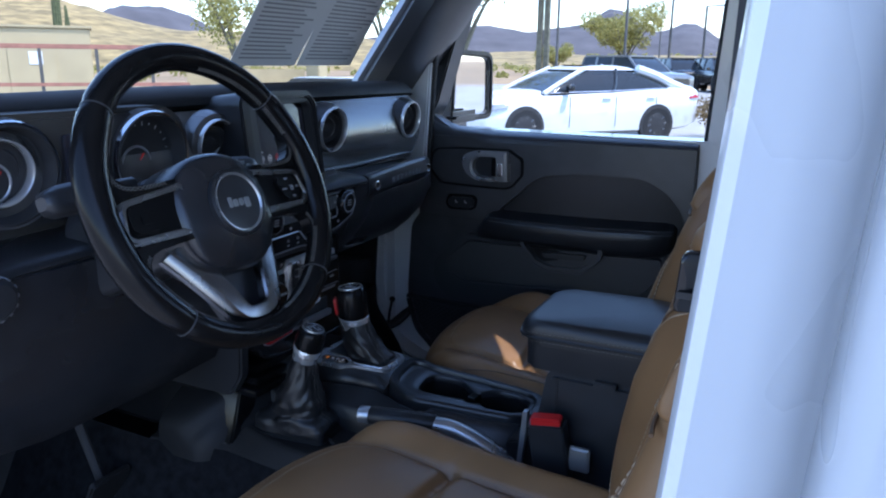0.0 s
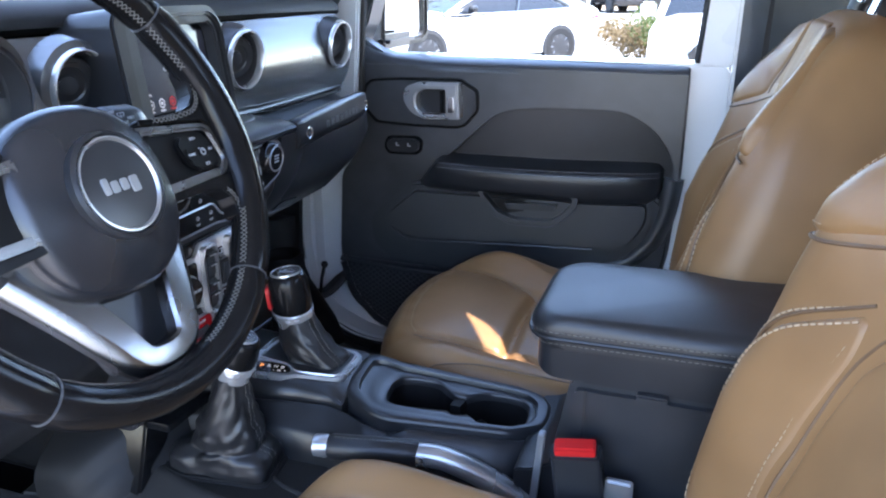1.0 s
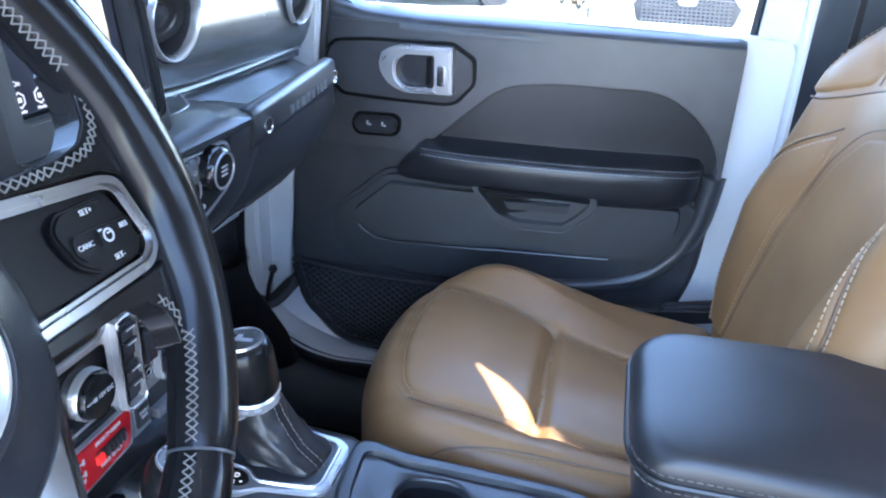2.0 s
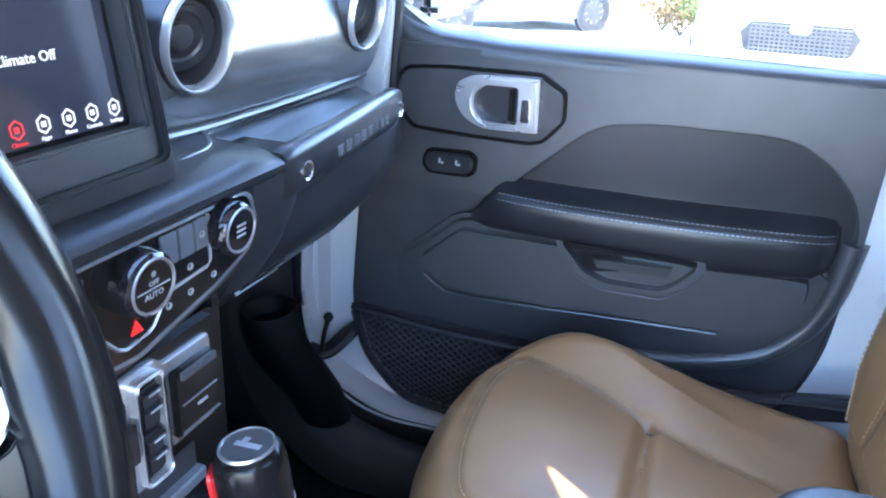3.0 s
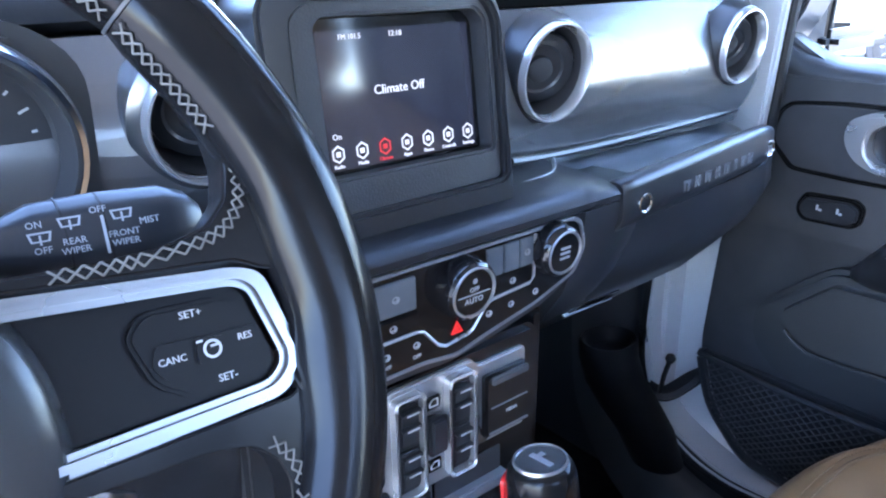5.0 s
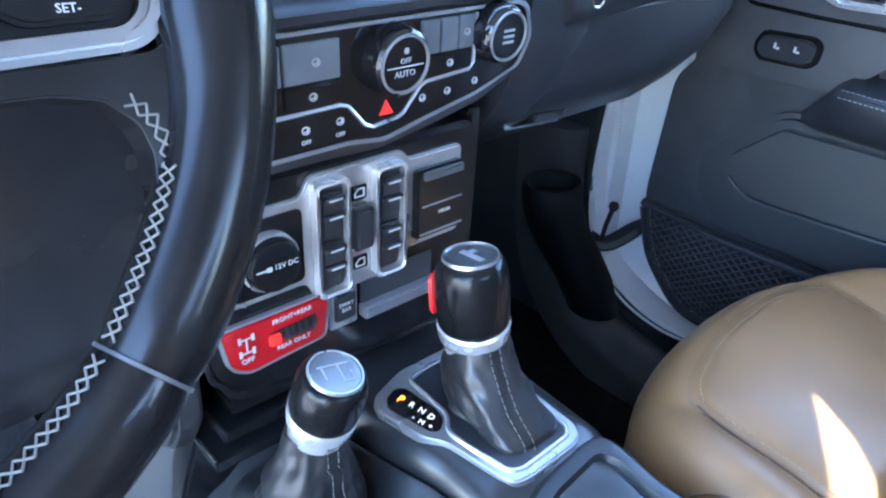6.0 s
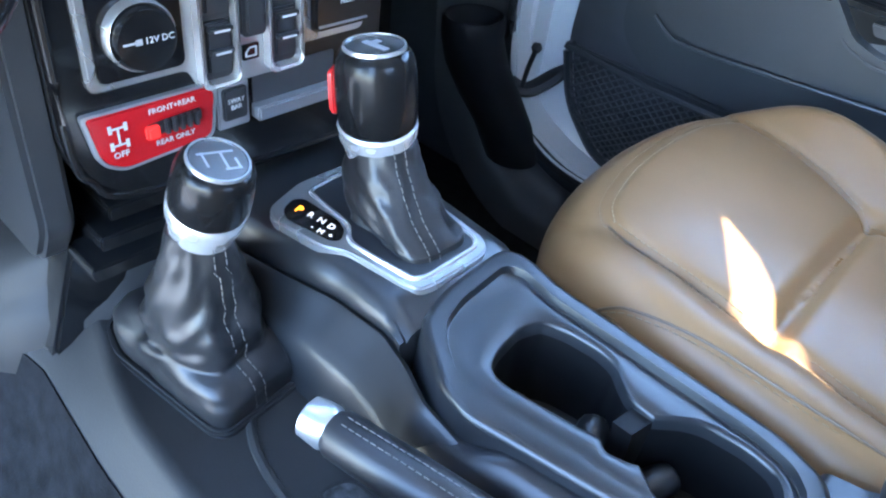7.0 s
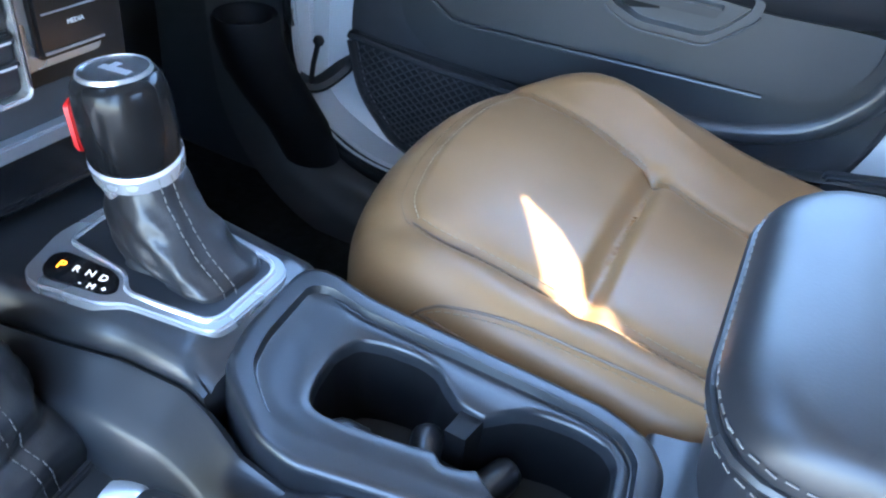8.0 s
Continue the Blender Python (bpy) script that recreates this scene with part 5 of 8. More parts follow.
            for word, a, b2, z, sz in (("SET+", 0.1185, 0.0022, 0.0027, 0.0037), ("RES", 0.1345, -0.0105, 0.0040, 0.0034), ("CANC", 0.1085, -0.0112, 0.0040, 0.0034), ("SET-", 0.1255, -0.0225, 0.0027, 0.0037)):
                lettering("key_word", word, sz, pose(a, b2, z, 0, 0, -3), WHITEPRINT, podm)
            o = [(0.0033 * math.cos(t), 0.0033 * math.sin(t)) for t in [k * math.pi / 8 for k in range(16)]]
            own = ring(o, [(p * 0.72, q * 0.72) for p, q in o], "z", 0, 0.0003)
            bar(Matrix(), 0.003, 0.0008, 0.0003, 0.001, 0.001, own)
            bar(Matrix(), 0.0022, 0.0008, 0.0003, -0.0038, 0.0036, own)
            own.transform(pose(0.1220, -0.0112, 0.0053))
            part("cruise_icon", own, WHITEPRINT, podm)
        else:
            part("key_pad", prism(rounded([(-0.143, 0.000), (-0.143, -0.020), (-0.135, -0.0255), (-0.105, -0.0255), (-0.100, -0.018), (-0.103, 0.004), (-0.112, 0.009), (-0.136, 0.007)], 0.004)[::-1], "z", -0.002, 0.003, 0.0018), POD, podm)
            part("key_middle", prism(rounded([(-0.128, -0.016), (-0.114, -0.016), (-0.114, -0.004), (-0.128, -0.004)], 0.003), "z", 0.0028, 0.0045, 0.001), POD, podm)
    # lower silver fork: two broad arms that meet in a foot on the rim
    path = [(0.078, -0.048, -0.024), (0.064, -0.072, -0.017), (0.050, -0.098, -0.010), (0.038, -0.122, -0.005), (0.031, -0.137, -0.003), (0.022, -0.147, -0.002), (0.009, -0.151, -0.001)]
    path = smooth_path(path + [(-a, b, h) for a, b, h in path[::-1]], 5)
    path = [Vector(p) for p in path]
    secs = []
    for i, p in enumerate(path):
        d = path[min(i + 1, len(path) - 1)] - path[max(i - 1, 0)]
        out = Vector((-d.y, d.x, 0)).normalized()
        if out.dot(Vector((p.x, p.y + 0.02, 0))) < 0:
            out = -out
        foot = math.exp(-(p.x / 0.034) ** 4)
        k = 0.0175 - 0.0055 * foot
        prof = ((-k, -0.014), (-k, -0.003), (-k + 0.0022, 0.0), (k * 0.30, 0.0012), (k * 0.40, 0.0008), (k * 0.92, -0.0052), (k, -0.0072), (k, -0.014))
        secs.append([p + out * u + Vector((0, 0, v)) for u, v in prof])
    part("fork", loft(secs), WHEELSILVER, w, "satin silver lower fork", angle=26)
    part("fork_back", prism(rounded([(-0.06, -0.06), (0.06, -0.06), (0.030, -0.150), (-0.030, -0.150)], 0.006), "z", -0.045, -0.030, 0.004), PLASTIC, w)
    return w


steering_wheel()


def column():
    c = thing("steering_column", "black column shroud with wiper and light stalks", "steering column", (-0.75, 0.711, 1.25))
    ax = Vector((math.cos(TILTED), 0, math.sin(TILTED)))
    o = Vector((-0.606, 0.7195, 1.3375))
    secs = []
    for d, k in ((-0.055, 0.82), (-0.07, 1.0), (-0.13, 1.05), (-0.20, 1.1)):
        m2 = basis(o + ax * d, (0, 1, 0), (-math.sin(TILTED), 0, math.cos(TILTED)))
        secs.append([m2 @ Vector((k * a, k * b, 0)) for a, b in rounded([(-0.065, -0.06), (0.065, -0.06), (0.07, 0.03), (0.045, 0.056), (-0.045, 0.056), (-0.07, 0.03)], 0.02)])
    part("shroud", loft(secs), PLASTIC, c)
    # wiper stalk
    def stalk(s, tip):
        """A flat-sided lever with a turning collar and a chamfered end."""
        y0 = 0.7195 + s * 0.05
        o3 = Vector((-0.702, y0, 1.356))
        e3 = Vector((-0.693, tip, 1.354))
        secs = []
        for t, w, h in ((0.0, 0.011, 0.010), (0.25, 0.012, 0.011), (0.38, 0.015, 0.0165), (0.62, 0.0155, 0.0175), (0.86, 0.0155, 0.0165), (0.955, 0.013, 0.0125), (1.0, 0.009, 0.007)):
            p = o3.lerp(e3, t)
            m2 = basis(p, (math.cos(TILTED), 0, math.sin(TILTED)), (-math.sin(TILTED), 0, math.cos(TILTED)))
            q = rounded([(-w, -h), (w * 0.55, -h), (w, -h * 0.5), (w, h * 0.55), (w * 0.5, h), (-w, h)], 0.004)
            secs.append([m2 @ Vector((a, b, 0)) for a, b in q])
        st2 = part("stalk", loft(secs), PLASTIC, c, "black wiper stalk" if s > 0 else "black light stalk", angle=28)
        for t in (0.47, 0.615):
            part("stalk_joint", loft([[o3.lerp(e3, t2) + (v - o3.lerp(e3, 0.62)) * 1.006 for v in secs[3]] for t2 in (t, t + 0.008)]), RUBBER, st2)
        return st2, o3, e3
    ws, o3, e3 = stalk(1, 0.876)
    stalk(-1, 0.545)
    FACE = basis((0, 0, 0), (e3 - o3), (-math.sin(TILTED), 0, math.cos(TILTED)))
    outward = Vector((math.cos(TILTED), 0, math.sin(TILTED)))
    def on_stalk(t, v):
        m2 = FACE.copy()
        m2.translation = o3.lerp(e3, t) + outward * 0.0158 + Vector((-math.sin(TILTED), 0, math.cos(TILTED))) * v
        return m2
    lettering("stalk_word", "MIST", 0.0040, on_stalk(0.775, 0.001), WHITEPRINT, ws)
    lettering("stalk_word", "FRONT\nWIPER", 0.0038, on_stalk(0.672, -0.0045), WHITEPRINT, ws)
    lettering("stalk_word", "OFF", 0.0038, on_stalk(0.600, 0.0085), WHITEPRINT, ws)
    lettering("stalk_word", "REAR\nWIPER", 0.0038, on_stalk(0.495, -0.0045), WHITEPRINT, ws)
    lettering("stalk_word", "OFF", 0.0038, on_stalk(0.385, -0.0045), WHITEPRINT, ws)
    lettering("stalk_word", "ON", 0.0038, on_stalk(0.375, 0.0060), WHITEPRINT, ws)
    own = bmesh.new()
    bar(on_stalk(0.605, -0.002), 0.0012, 0.016, 0.0003, 0, 0, own)
    part("stalk_line", own, WHITEPRINT, ws)
    for t, v in ((0.680, 0.0052), (0.495, 0.0052), (0.385, 0.0008)):
        o = [(-0.0035, -0.0018), (0.0035, -0.0018), (0.0045, 0.0022), (-0.0045, 0.0022)]
        own = ring(o, [(p * 0.78, q * 0.68) for p, q in o], "z", 0, 0.0003)
        bar(Matrix(), 0.0008, 0.004, 0.0003, 0.0, -0.001, own)
        own.transform(on_stalk(t, v))
        part("wiper_icon", own, WHITEPRINT, ws)


column()

# knee panel and floor parts on the driver's side
knee = thing("knee_panel", "black lower dashboard panel above the pedals", "dash panel", (-0.85, 0.7, 1.0))
kp = [(-0.90, 1.292), (-0.775, 1.280), (-0.752, 1.262), (-0.755, 1.20), (-0.775, 1.10), (-0.82, 1.02), (-0.90, 0.99), (-1.1, 1.0), (-1.15, 1.25)]
secs = [[(x + dx, y, z + dz * (z < 1.2)) for x, z in kp] for y, dx, dz in ((0.455, -0.06, 0.03), (0.49, -0.012, 0.01), (0.60, 0, 0), (0.80, 0, 0), (0.915, -0.01, 0), (0.925, -0.03, 0))]
part("panel", loft(secs), HUB, knee, angle=45)
fr = basis((-0.752, 0.510, 1.250), (0, 1, 0), (0.1, 0, 1))
part("light_knob", lathe([(0.026, 0), (0.026, 0.012), (0.020, 0.018), (0, 0.018)], fr, 28), PLASTIC, knee, "round ribbed light knob")
own = bmesh.new()
for k in range(14):
    bar(fr @ pose(0, 0, 0, 0, 0, 360 / 14 * k), 0.002, 0.004, 0.013, 0.026, 0, own)
part("knob_ribs", own, GREYTRIM, knee)
for y, x0 in ((0.60, -1.02), (0.80, -1.0)):
    p = thing("pedal", "black rubber faced foot pedal", "pedal", (x0, y, 0.75), group="foot pedals")
    part("arm", tube([(x0 - 0.12, y, 1.02), (x0 - 0.05, y, 0.90), (x0, y, 0.78)], 0.008, 8), DARK, p)
    own = prism(rect(-0.04, 0.04, -0.03, 0.05, 0.01), "z", -0.006, 0.006, 0.003)
    own.transform(basis((x0, y, 0.77), (0, 1, 0), (0.5, 0, 1)))
    part("face", own, RUBBER, p)

# ---- tunnel and centre console ----
con = thing("centre_console", "black plastic centre console with cup holders", "console", (-0.55, C, 0.6))
PANELEDGE = [(-0.95, 0.862, 0.972), (-0.90, 0.874, 0.966), (-0.86, 0.884, 0.956), (-0.80, 0.893, 0.941), (-0.74, 0.888, 0.923), (-0.69, 0.884, 0.913), (-0.63, 0.883, 0.911), (-0.56, 0.886, 0.914), (-0.45, 0.900, 0.926), (-0.30, 0.920, 0.945)]
FLANK = material("grey_tunnel_flank", (0.026, 0.0255, 0.025), 0.52, grain=0.35, grain_size=700, spec=0.3, spread=0.2, wear_size=9)
base_secs, mat_secs = [], []
for k in range(40):
    x = -0.95 + k * (0.65 / 39)
    for (a, yo, yc), (b, yo2, yc2) in zip(PANELEDGE, PANELEDGE[1:]):
        if a <= x <= b + 1e-6:
            t = (x - a) / (b - a)
            yo, yc = yo + (yo2 - yo) * t, yc + (yc2 - yc) * t
            break
    zt = 0.8885 - 0.02 * max(0, x + 0.55)
    base_secs.append([(x, yo - 0.03, 0.60), (x, yo - 0.006, 0.80), (x, yo - 0.001, 0.858), (x, yo + 0.003, 0.863), (x, yo + (yc - yo) * 0.5, 0.873), (x, yc - 0.008, zt - 0.004), (x, yc - 0.003, zt - 0.0006), (x, yc + 0.001, zt), (x, yc + 0.005, zt - 0.001), (x, yc + 0.011, zt - 0.004), (x, 1.20, zt - 0.004), (x, 1.205, zt - 0.02), (x, 1.21, 0.60)])
    mat_secs.append([(x, 0.70, 0.60), (x, yo - 0.075, 0.70), (x, yo - 0.022, 0.80), (x, yo - 0.0005, 0.861), (x, yo + 0.004, 0.855), (x, yo + 0.004, 0.60)])
part("tunnel_cover", loft(base_secs), FLANK, con, "grey-black tunnel cover with a swept edge", angle=40)
part("carpet_side", loft([[(-1.28, y, z) for _, y, z in mat_secs[0]]] + mat_secs), CARPET, con, "charcoal carpet on the tunnel")
part("brake_bed_edge", tube(smooth_path([(-0.662, 0.990, 0.8835), (-0.640, 0.968, 0.8835), (-0.605, 0.955, 0.8835), (-0.55, 0.951, 0.8830), (-0.47, 0.958, 0.8820)], 6), 0.0042, 8), FLANK, con)
part("fastener_cap", lathe([(0.0125, 0), (0.012, 0.0012), (0, 0.0016)], basis((-0.815, 0.913, 0.8715), (1, 0, 0), (0, 1, 0.45)), 24), FLANK, con)
SHOULDER = material("grained_black_plastic", (0.011, 0.0115, 0.0125), 0.58, grain=0.3, grain_size=600, spec=0.3)
secs = []
for y, zt, d in ((0.866, 0.888, 0.080), (0.870, 0.900, 0.072), (0.880, 0.912, 0.060), (0.895, 0.924, 0.048), (0.915, 0.937, 0.034), (0.94, 0.950, 0.020), (0.97, 0.957, 0.008), (1.02, 0.956, 0.0)):
    secs.append([(-0.93, y, 0.84), (-0.93, y, zt - 0.004), (-0.83 - d, y, zt), (-0.808 - d, y, zt - 0.003), (-0.799 - d, y, zt - 0.010), (-0.794 - d, y, zt - 0.022), (-0.790 - d, y, min(zt - 0.024, 0.912)), (-0.784 - d, y, min(zt - 0.028, 0.900)), (-0.774 - d, y, min(zt - 0.032, 0.889)), (-0.770 - d, y, 0.84)])
part("front_shoulder", loft(secs), SHOULDER, con, "swept shoulder under the dashboard", angle=50)
# near-black for the cup wells and divider, darker than the console plastic
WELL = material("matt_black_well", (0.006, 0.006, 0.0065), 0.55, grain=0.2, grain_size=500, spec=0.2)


def interp(table, x):
    for (a, *u), (b, *v) in zip(table, table[1:]):
        if x <= b:
            t = max(0.0, (x - a) / (b - a))
            return [p + (q - p) * t for p, q in zip(u, v)]
    return list(table[-1][1:])


def spine_top(x):
    """The selector's deck slopes down towards the rear."""
    return 0.9800 - 0.06 * (x + 0.70) - 0.5 * max(0.0, x + 0.604)


# raised spine under the selector: deck edge, upper flank, dark joint, lower flank
SPINE = [(-0.815, 1.026, 1.012, 1.002, 0.958, 0.930), (-0.75, 1.034, 1.024, 1.010, 0.958, 0.930), (-0.693, 1.048, 1.036, 1.014, 0.957, 0.930), (-0.648, 1.058, 1.047, 1.018, 0.957, 0.929), (-0.601, 1.060, 1.050, 1.019, 0.957, 0.928), (-0.572, 1.052, 1.043, 1.015, 0.955, 0.926), (-0.545, 1.042, 1.033, 1.008, 0.952, 0.922), (-0.50, 1.040, 1.031, 1.004, 0.944, 0.912)]
secs, low_secs = [], []
for i in range(43):
    x = -0.815 + i * (0.315 / 42)
    e, y1, y2, z1, z2 = interp(SPINE, x)
    z = spine_top(x)
    if x < -0.578:
        secs.append([(x, y1 + 0.010, 0.84), (x, y1 + 0.003, z1 - 0.008), (x, y1 + 0.0005, z1 - 0.002), (x, y1 + 0.0005, z1 + 0.003), (x, y1 + (e - y1) * 0.45, z1 + (z - z1) * 0.55), (x, e - 0.003, z - 0.006), (x, e + 0.001, z - 0.0016), (x, e + 0.007, z), (x, 1.162, z), (x, 1.171, z - 0.003), (x, 1.180, z - 0.012), (x, 1.186, z - 0.030), (x, 1.190, 0.84)])
    low_secs.append([(x, y2 - 0.012, 0.84), (x, y2 - 0.006, 0.893), (x, y2 - 0.001, z2 - 0.006), (x, y2 + 0.003, z2), (x, y2 + 0.010, z2 + 0.005), (x, y1 - 0.006, z1 - 0.008), (x, y1 - 0.002, z1 - 0.0045), (x, y1 + 0.0015, z1 - 0.006), (x, y1 + 0.006, 0.84)])
part("spine_deck", loft(secs), CONSOLE, con, "smooth black selector deck", angle=40)
part("spine_flank", loft(low_secs), CONSOLE, con, "black grained console flank", angle=50)
# cup block: one skin from the outer sides over the rim, the tray plate and down into the wells
ROUT = [(-0.581, 1.071), (-0.590, 1.100), (-0.596, 1.157), (-0.591, 1.170), (-0.577, 1.172), (-0.547, 1.168), (-0.375, 1.183), (-0.344, 1.176), (-0.332, 1.160), (-0.329, 1.127), (-0.333, 1.109), (-0.364, 1.081), (-0.512, 1.040), (-0.536, 1.043), (-0.569, 1.062)]
RPLATE = [(-0.572, 1.080), (-0.579, 1.102), (-0.584, 1.154), (-0.572, 1.161), (-0.543, 1.157), (-0.386, 1.173), (-0.360, 1.170), (-0.346, 1.158), (-0.341, 1.124), (-0.346, 1.107), (-0.366, 1.089), (-0.399, 1.080), (-0.523, 1.052), (-0.540, 1.055), (-0.561, 1.069)]
RIN = [(-0.531, 1.078), (-0.537, 1.092), (-0.541, 1.120), (-0.535, 1.139), (-0.518, 1.147), (-0.494, 1.152), (-0.479, 1.150), (-0.470, 1.142), (-0.456, 1.134), (-0.436, 1.134), (-0.426, 1.149), (-0.412, 1.158), (-0.386, 1.164), (-0.366, 1.163), (-0.355, 1.153), (-0.352, 1.136), (-0.351, 1.113), (-0.355, 1.103), (-0.367, 1.096), (-0.396, 1.088), (-0.408, 1.086), (-0.418, 1.090), (-0.425, 1.098), (-0.431, 1.093), (-0.446, 1.087), (-0.452, 1.094), (-0.461, 1.090), (-0.508, 1.077), (-0.521, 1.075)]
N = 180
mid_c = Vector((-0.452, 1.117))
def rays(poly):
    """The outline's reach in N directions about the middle."""
    out, k = [], len(poly)
    for j in range(N):
        a = 2 * math.pi * j / N
        d3 = Vector((math.cos(a), math.sin(a)))
        best = 0.0
        for i in range(k):
            p, q = Vector(poly[i]) - mid_c, Vector(poly[(i + 1) % k]) - mid_c
            den = d3.x * (q.y - p.y) - d3.y * (q.x - p.x)
            if abs(den) > 1e-9:
                t = (p.x * (q.y - p.y) - p.y * (q.x - p.x)) / den
                u = (p.x * d3.y - p.y * d3.x) / den
                if t > 0 and -1e-6 <= u <= 1 + 1e-6:
                    best = max(best, t)
        out.append(mid_c + d3 * best)
    return out
po, pp, pi2 = rays(rounded(ROUT, 0.007, 5)), rays(rounded(RPLATE, 0.006, 5)), rays(rounded(RIN, 0.006, 4))
def off(pts, g):
    """Moved outwards by g."""
    res = []
    for j in range(N):
        d3 = (pts[(j + 1) % N] - pts[j - 1]).normalized()
        res.append(pts[j] + Vector((d3.y, -d3.x)) * g)
    return res
def height(p):
    return 0.9690 - 0.10 * (p.x + 0.58)
rows = []
for base2, g, dz in ((po, 0.0110, -0.10), (po, 0.0085, -0.040), (po, 0.0068, -0.016), (po, 0.0058, -0.0060), (po, 0.0046, -0.0022), (po, 0.0024, -0.0003), (po, -0.0006, 0.0003), (pp, 0.0016, -0.0001), (pp, 0.0008, -0.0022), (pp, 0.0, -0.0060), (pp, -0.0012, -0.0064)):
    rows.append([Vector((q.x, q.y, height(q) + dz)) for q in off(base2, g)])
for t in (0.35, 0.7):
    rows.append([Vector((*(a.lerp(b, t)), height(a.lerp(b, t)) - 0.0052)) for a, b in zip(off(pp, -0.0014), off(pi2, 0.0018))])
for g, dz in ((0.0016, -0.0054), (0.0004, -0.0062), (-0.0006, -0.0085), (-0.0012, -0.016)):
    rows.append([Vector((q.x, q.y, height(q) + dz)) for q in off(pi2, g)])
part("cup_block", loft(rows, caps=False), CONSOLE, con, "black tray with two cup wells", angle=34)
# the wells' darkness is put into their colour, a separate near-black skin
rows = [[Vector((q.x, q.y, height(q) + dz)) for q in pts] for pts, dz in ((off(pi2, -0.0010), -0.0155), (off(pi2, -0.0022), -0.050), ([mid_c + (q - mid_c) * 0.93 for q in pi2], -0.086), ([mid_c + (q - mid_c) * 0.90 for q in pi2], -0.0885))]
own = loft(rows, caps=False)
own.verts.ensure_lookup_table()
own.faces.new([own.verts[k] for k in range(3 * N, 4 * N)])
part("cup_well", own, WELL, con, "cup wells darkened to near-black")
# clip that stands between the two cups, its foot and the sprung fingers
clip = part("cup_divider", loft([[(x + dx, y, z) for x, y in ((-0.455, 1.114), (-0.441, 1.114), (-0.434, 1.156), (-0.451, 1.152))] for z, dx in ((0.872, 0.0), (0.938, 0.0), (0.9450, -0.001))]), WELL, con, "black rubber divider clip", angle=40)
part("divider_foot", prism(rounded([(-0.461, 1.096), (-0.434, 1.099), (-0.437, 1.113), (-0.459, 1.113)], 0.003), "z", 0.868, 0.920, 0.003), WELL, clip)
for x, y, a in ((-0.528, 1.092, 20), (-0.476, 1.136, -60), (-0.412, 1.143, -120), (-0.362, 1.110, 160)):
    part("cup_finger", lathe([(0.0125, -0.027), (0.012, -0.013), (0.0105, -0.007), (0.0075, -0.0030), (0.003, -0.0015), (0, -0.0013)], pose(x, y, height(Vector((x, y))) - 0.042, 0, 62, a + 180), 20), CONSOLE, con, "sprung cup finger")
for x, y in ((-0.497, 1.112), (-0.392, 1.126)):
    part("cup_ring", lathe([(0.0335, 0.0), (0.0330, 0.0012), (0.0310, 0.0014), (0.0300, 0.0003)], pose(x, y, height(Vector((x, y))) - 0.0880), 32), RUBBER, con)
# grained ledge below the tray beside the brake lever
secs = []
for x, y, z in ((-0.585, 1.060, 0.915), (-0.570, 1.052, 0.925), (-0.548, 1.032, 0.936), (-0.520, 1.029, 0.940), (-0.500, 1.031, 0.944), (-0.489, 1.035, 0.949), (-0.478, 1.038, 0.950), (-0.44, 1.047, 0.946), (-0.40, 1.057, 0.942), (-0.36, 1.069, 0.938), (-0.335, 1.085, 0.934)):
    secs.append([(x, y - 0.046, 0.84), (x, y - 0.038, z - 0.060), (x, y - 0.014, z - 0.014), (x, y - 0.005, z - 0.003), (x, y, z), (x, y + 0.006, z - 0.0015), (x, y + 0.010, z - 0.012), (x, y + 0.012, 0.84)])
part("side_ledge", loft(secs), SOFT, con, "grained black side ledge", angle=50)
part("console_rear", prism(rounded([(-0.345, 0.84), (-0.292, 0.84), (-0.292, 0.960), (-0.320, 0.942), (-0.345, 0.936)], 0.006), "y", 1.020, 1.196, 0.006), CONSOLE, con)

# gear selector
gear = thing("gear_selector", "automatic gear lever with black knob and boot", "gear lever", (-0.67, 1.115, 0.97))
zg = 0.977
bo = rounded([(-0.716, 1.042), (-0.728, 1.050), (-0.740, 1.085), (-0.740, 1.143), (-0.728, 1.157), (-0.668, 1.158), (-0.611, 1.157), (-0.600, 1.149), (-0.597, 1.140), (-0.5965, 1.090), (-0.599, 1.078), (-0.607, 1.073), (-0.642, 1.066), (-0.657, 1.063), (-0.672, 1.052)], 0.006)
bi = rounded([(-0.726, 1.084), (-0.729, 1.110), (-0.729, 1.140), (-0.719, 1.148), (-0.656, 1.150), (-0.613, 1.149), (-0.606, 1.142), (-0.6045, 1.090), (-0.609, 1.081), (-0.640, 1.0745), (-0.664, 1.071), (-0.677, 1.083)], 0.006)
cx, cy = -0.672, 1.105
tl = basis((cx, cy, spine_top(cx) + 0.001), (1, 0, -0.06), (0, 1, 0))
def tilted(own):
    own.transform(tl @ pose(-cx, -cy, 0))
    return own
part("bezel", tilted(prism(bo, "z", -0.006, 0.0030, 0.0016, 3)), SATIN, gear, "satin silver shifter bezel")
part("bezel_floor", tilted(prism(bi, "z", -0.004, 0.0036, 0.0002)), PLASTIC, gear, "black selector well")
part("bezel_bead", tilted(tube([(a, b, 0.0030) for a, b in bi], 0.0021, 6, closed=True)), RINGSILVER, gear, "bright inner bead")
io = rounded([(-0.711, 1.0505), (-0.7195, 1.056), (-0.7245, 1.068), (-0.720, 1.0755), (-0.686, 1.080), (-0.675, 1.0765), (-0.668, 1.067), (-0.672, 1.0605)], 0.004)
ind = part("indicator", tilted(prism(io, "z", 0.001, 0.0040, 0.0006)), GLOSS, gear, "black lit gear indicator")
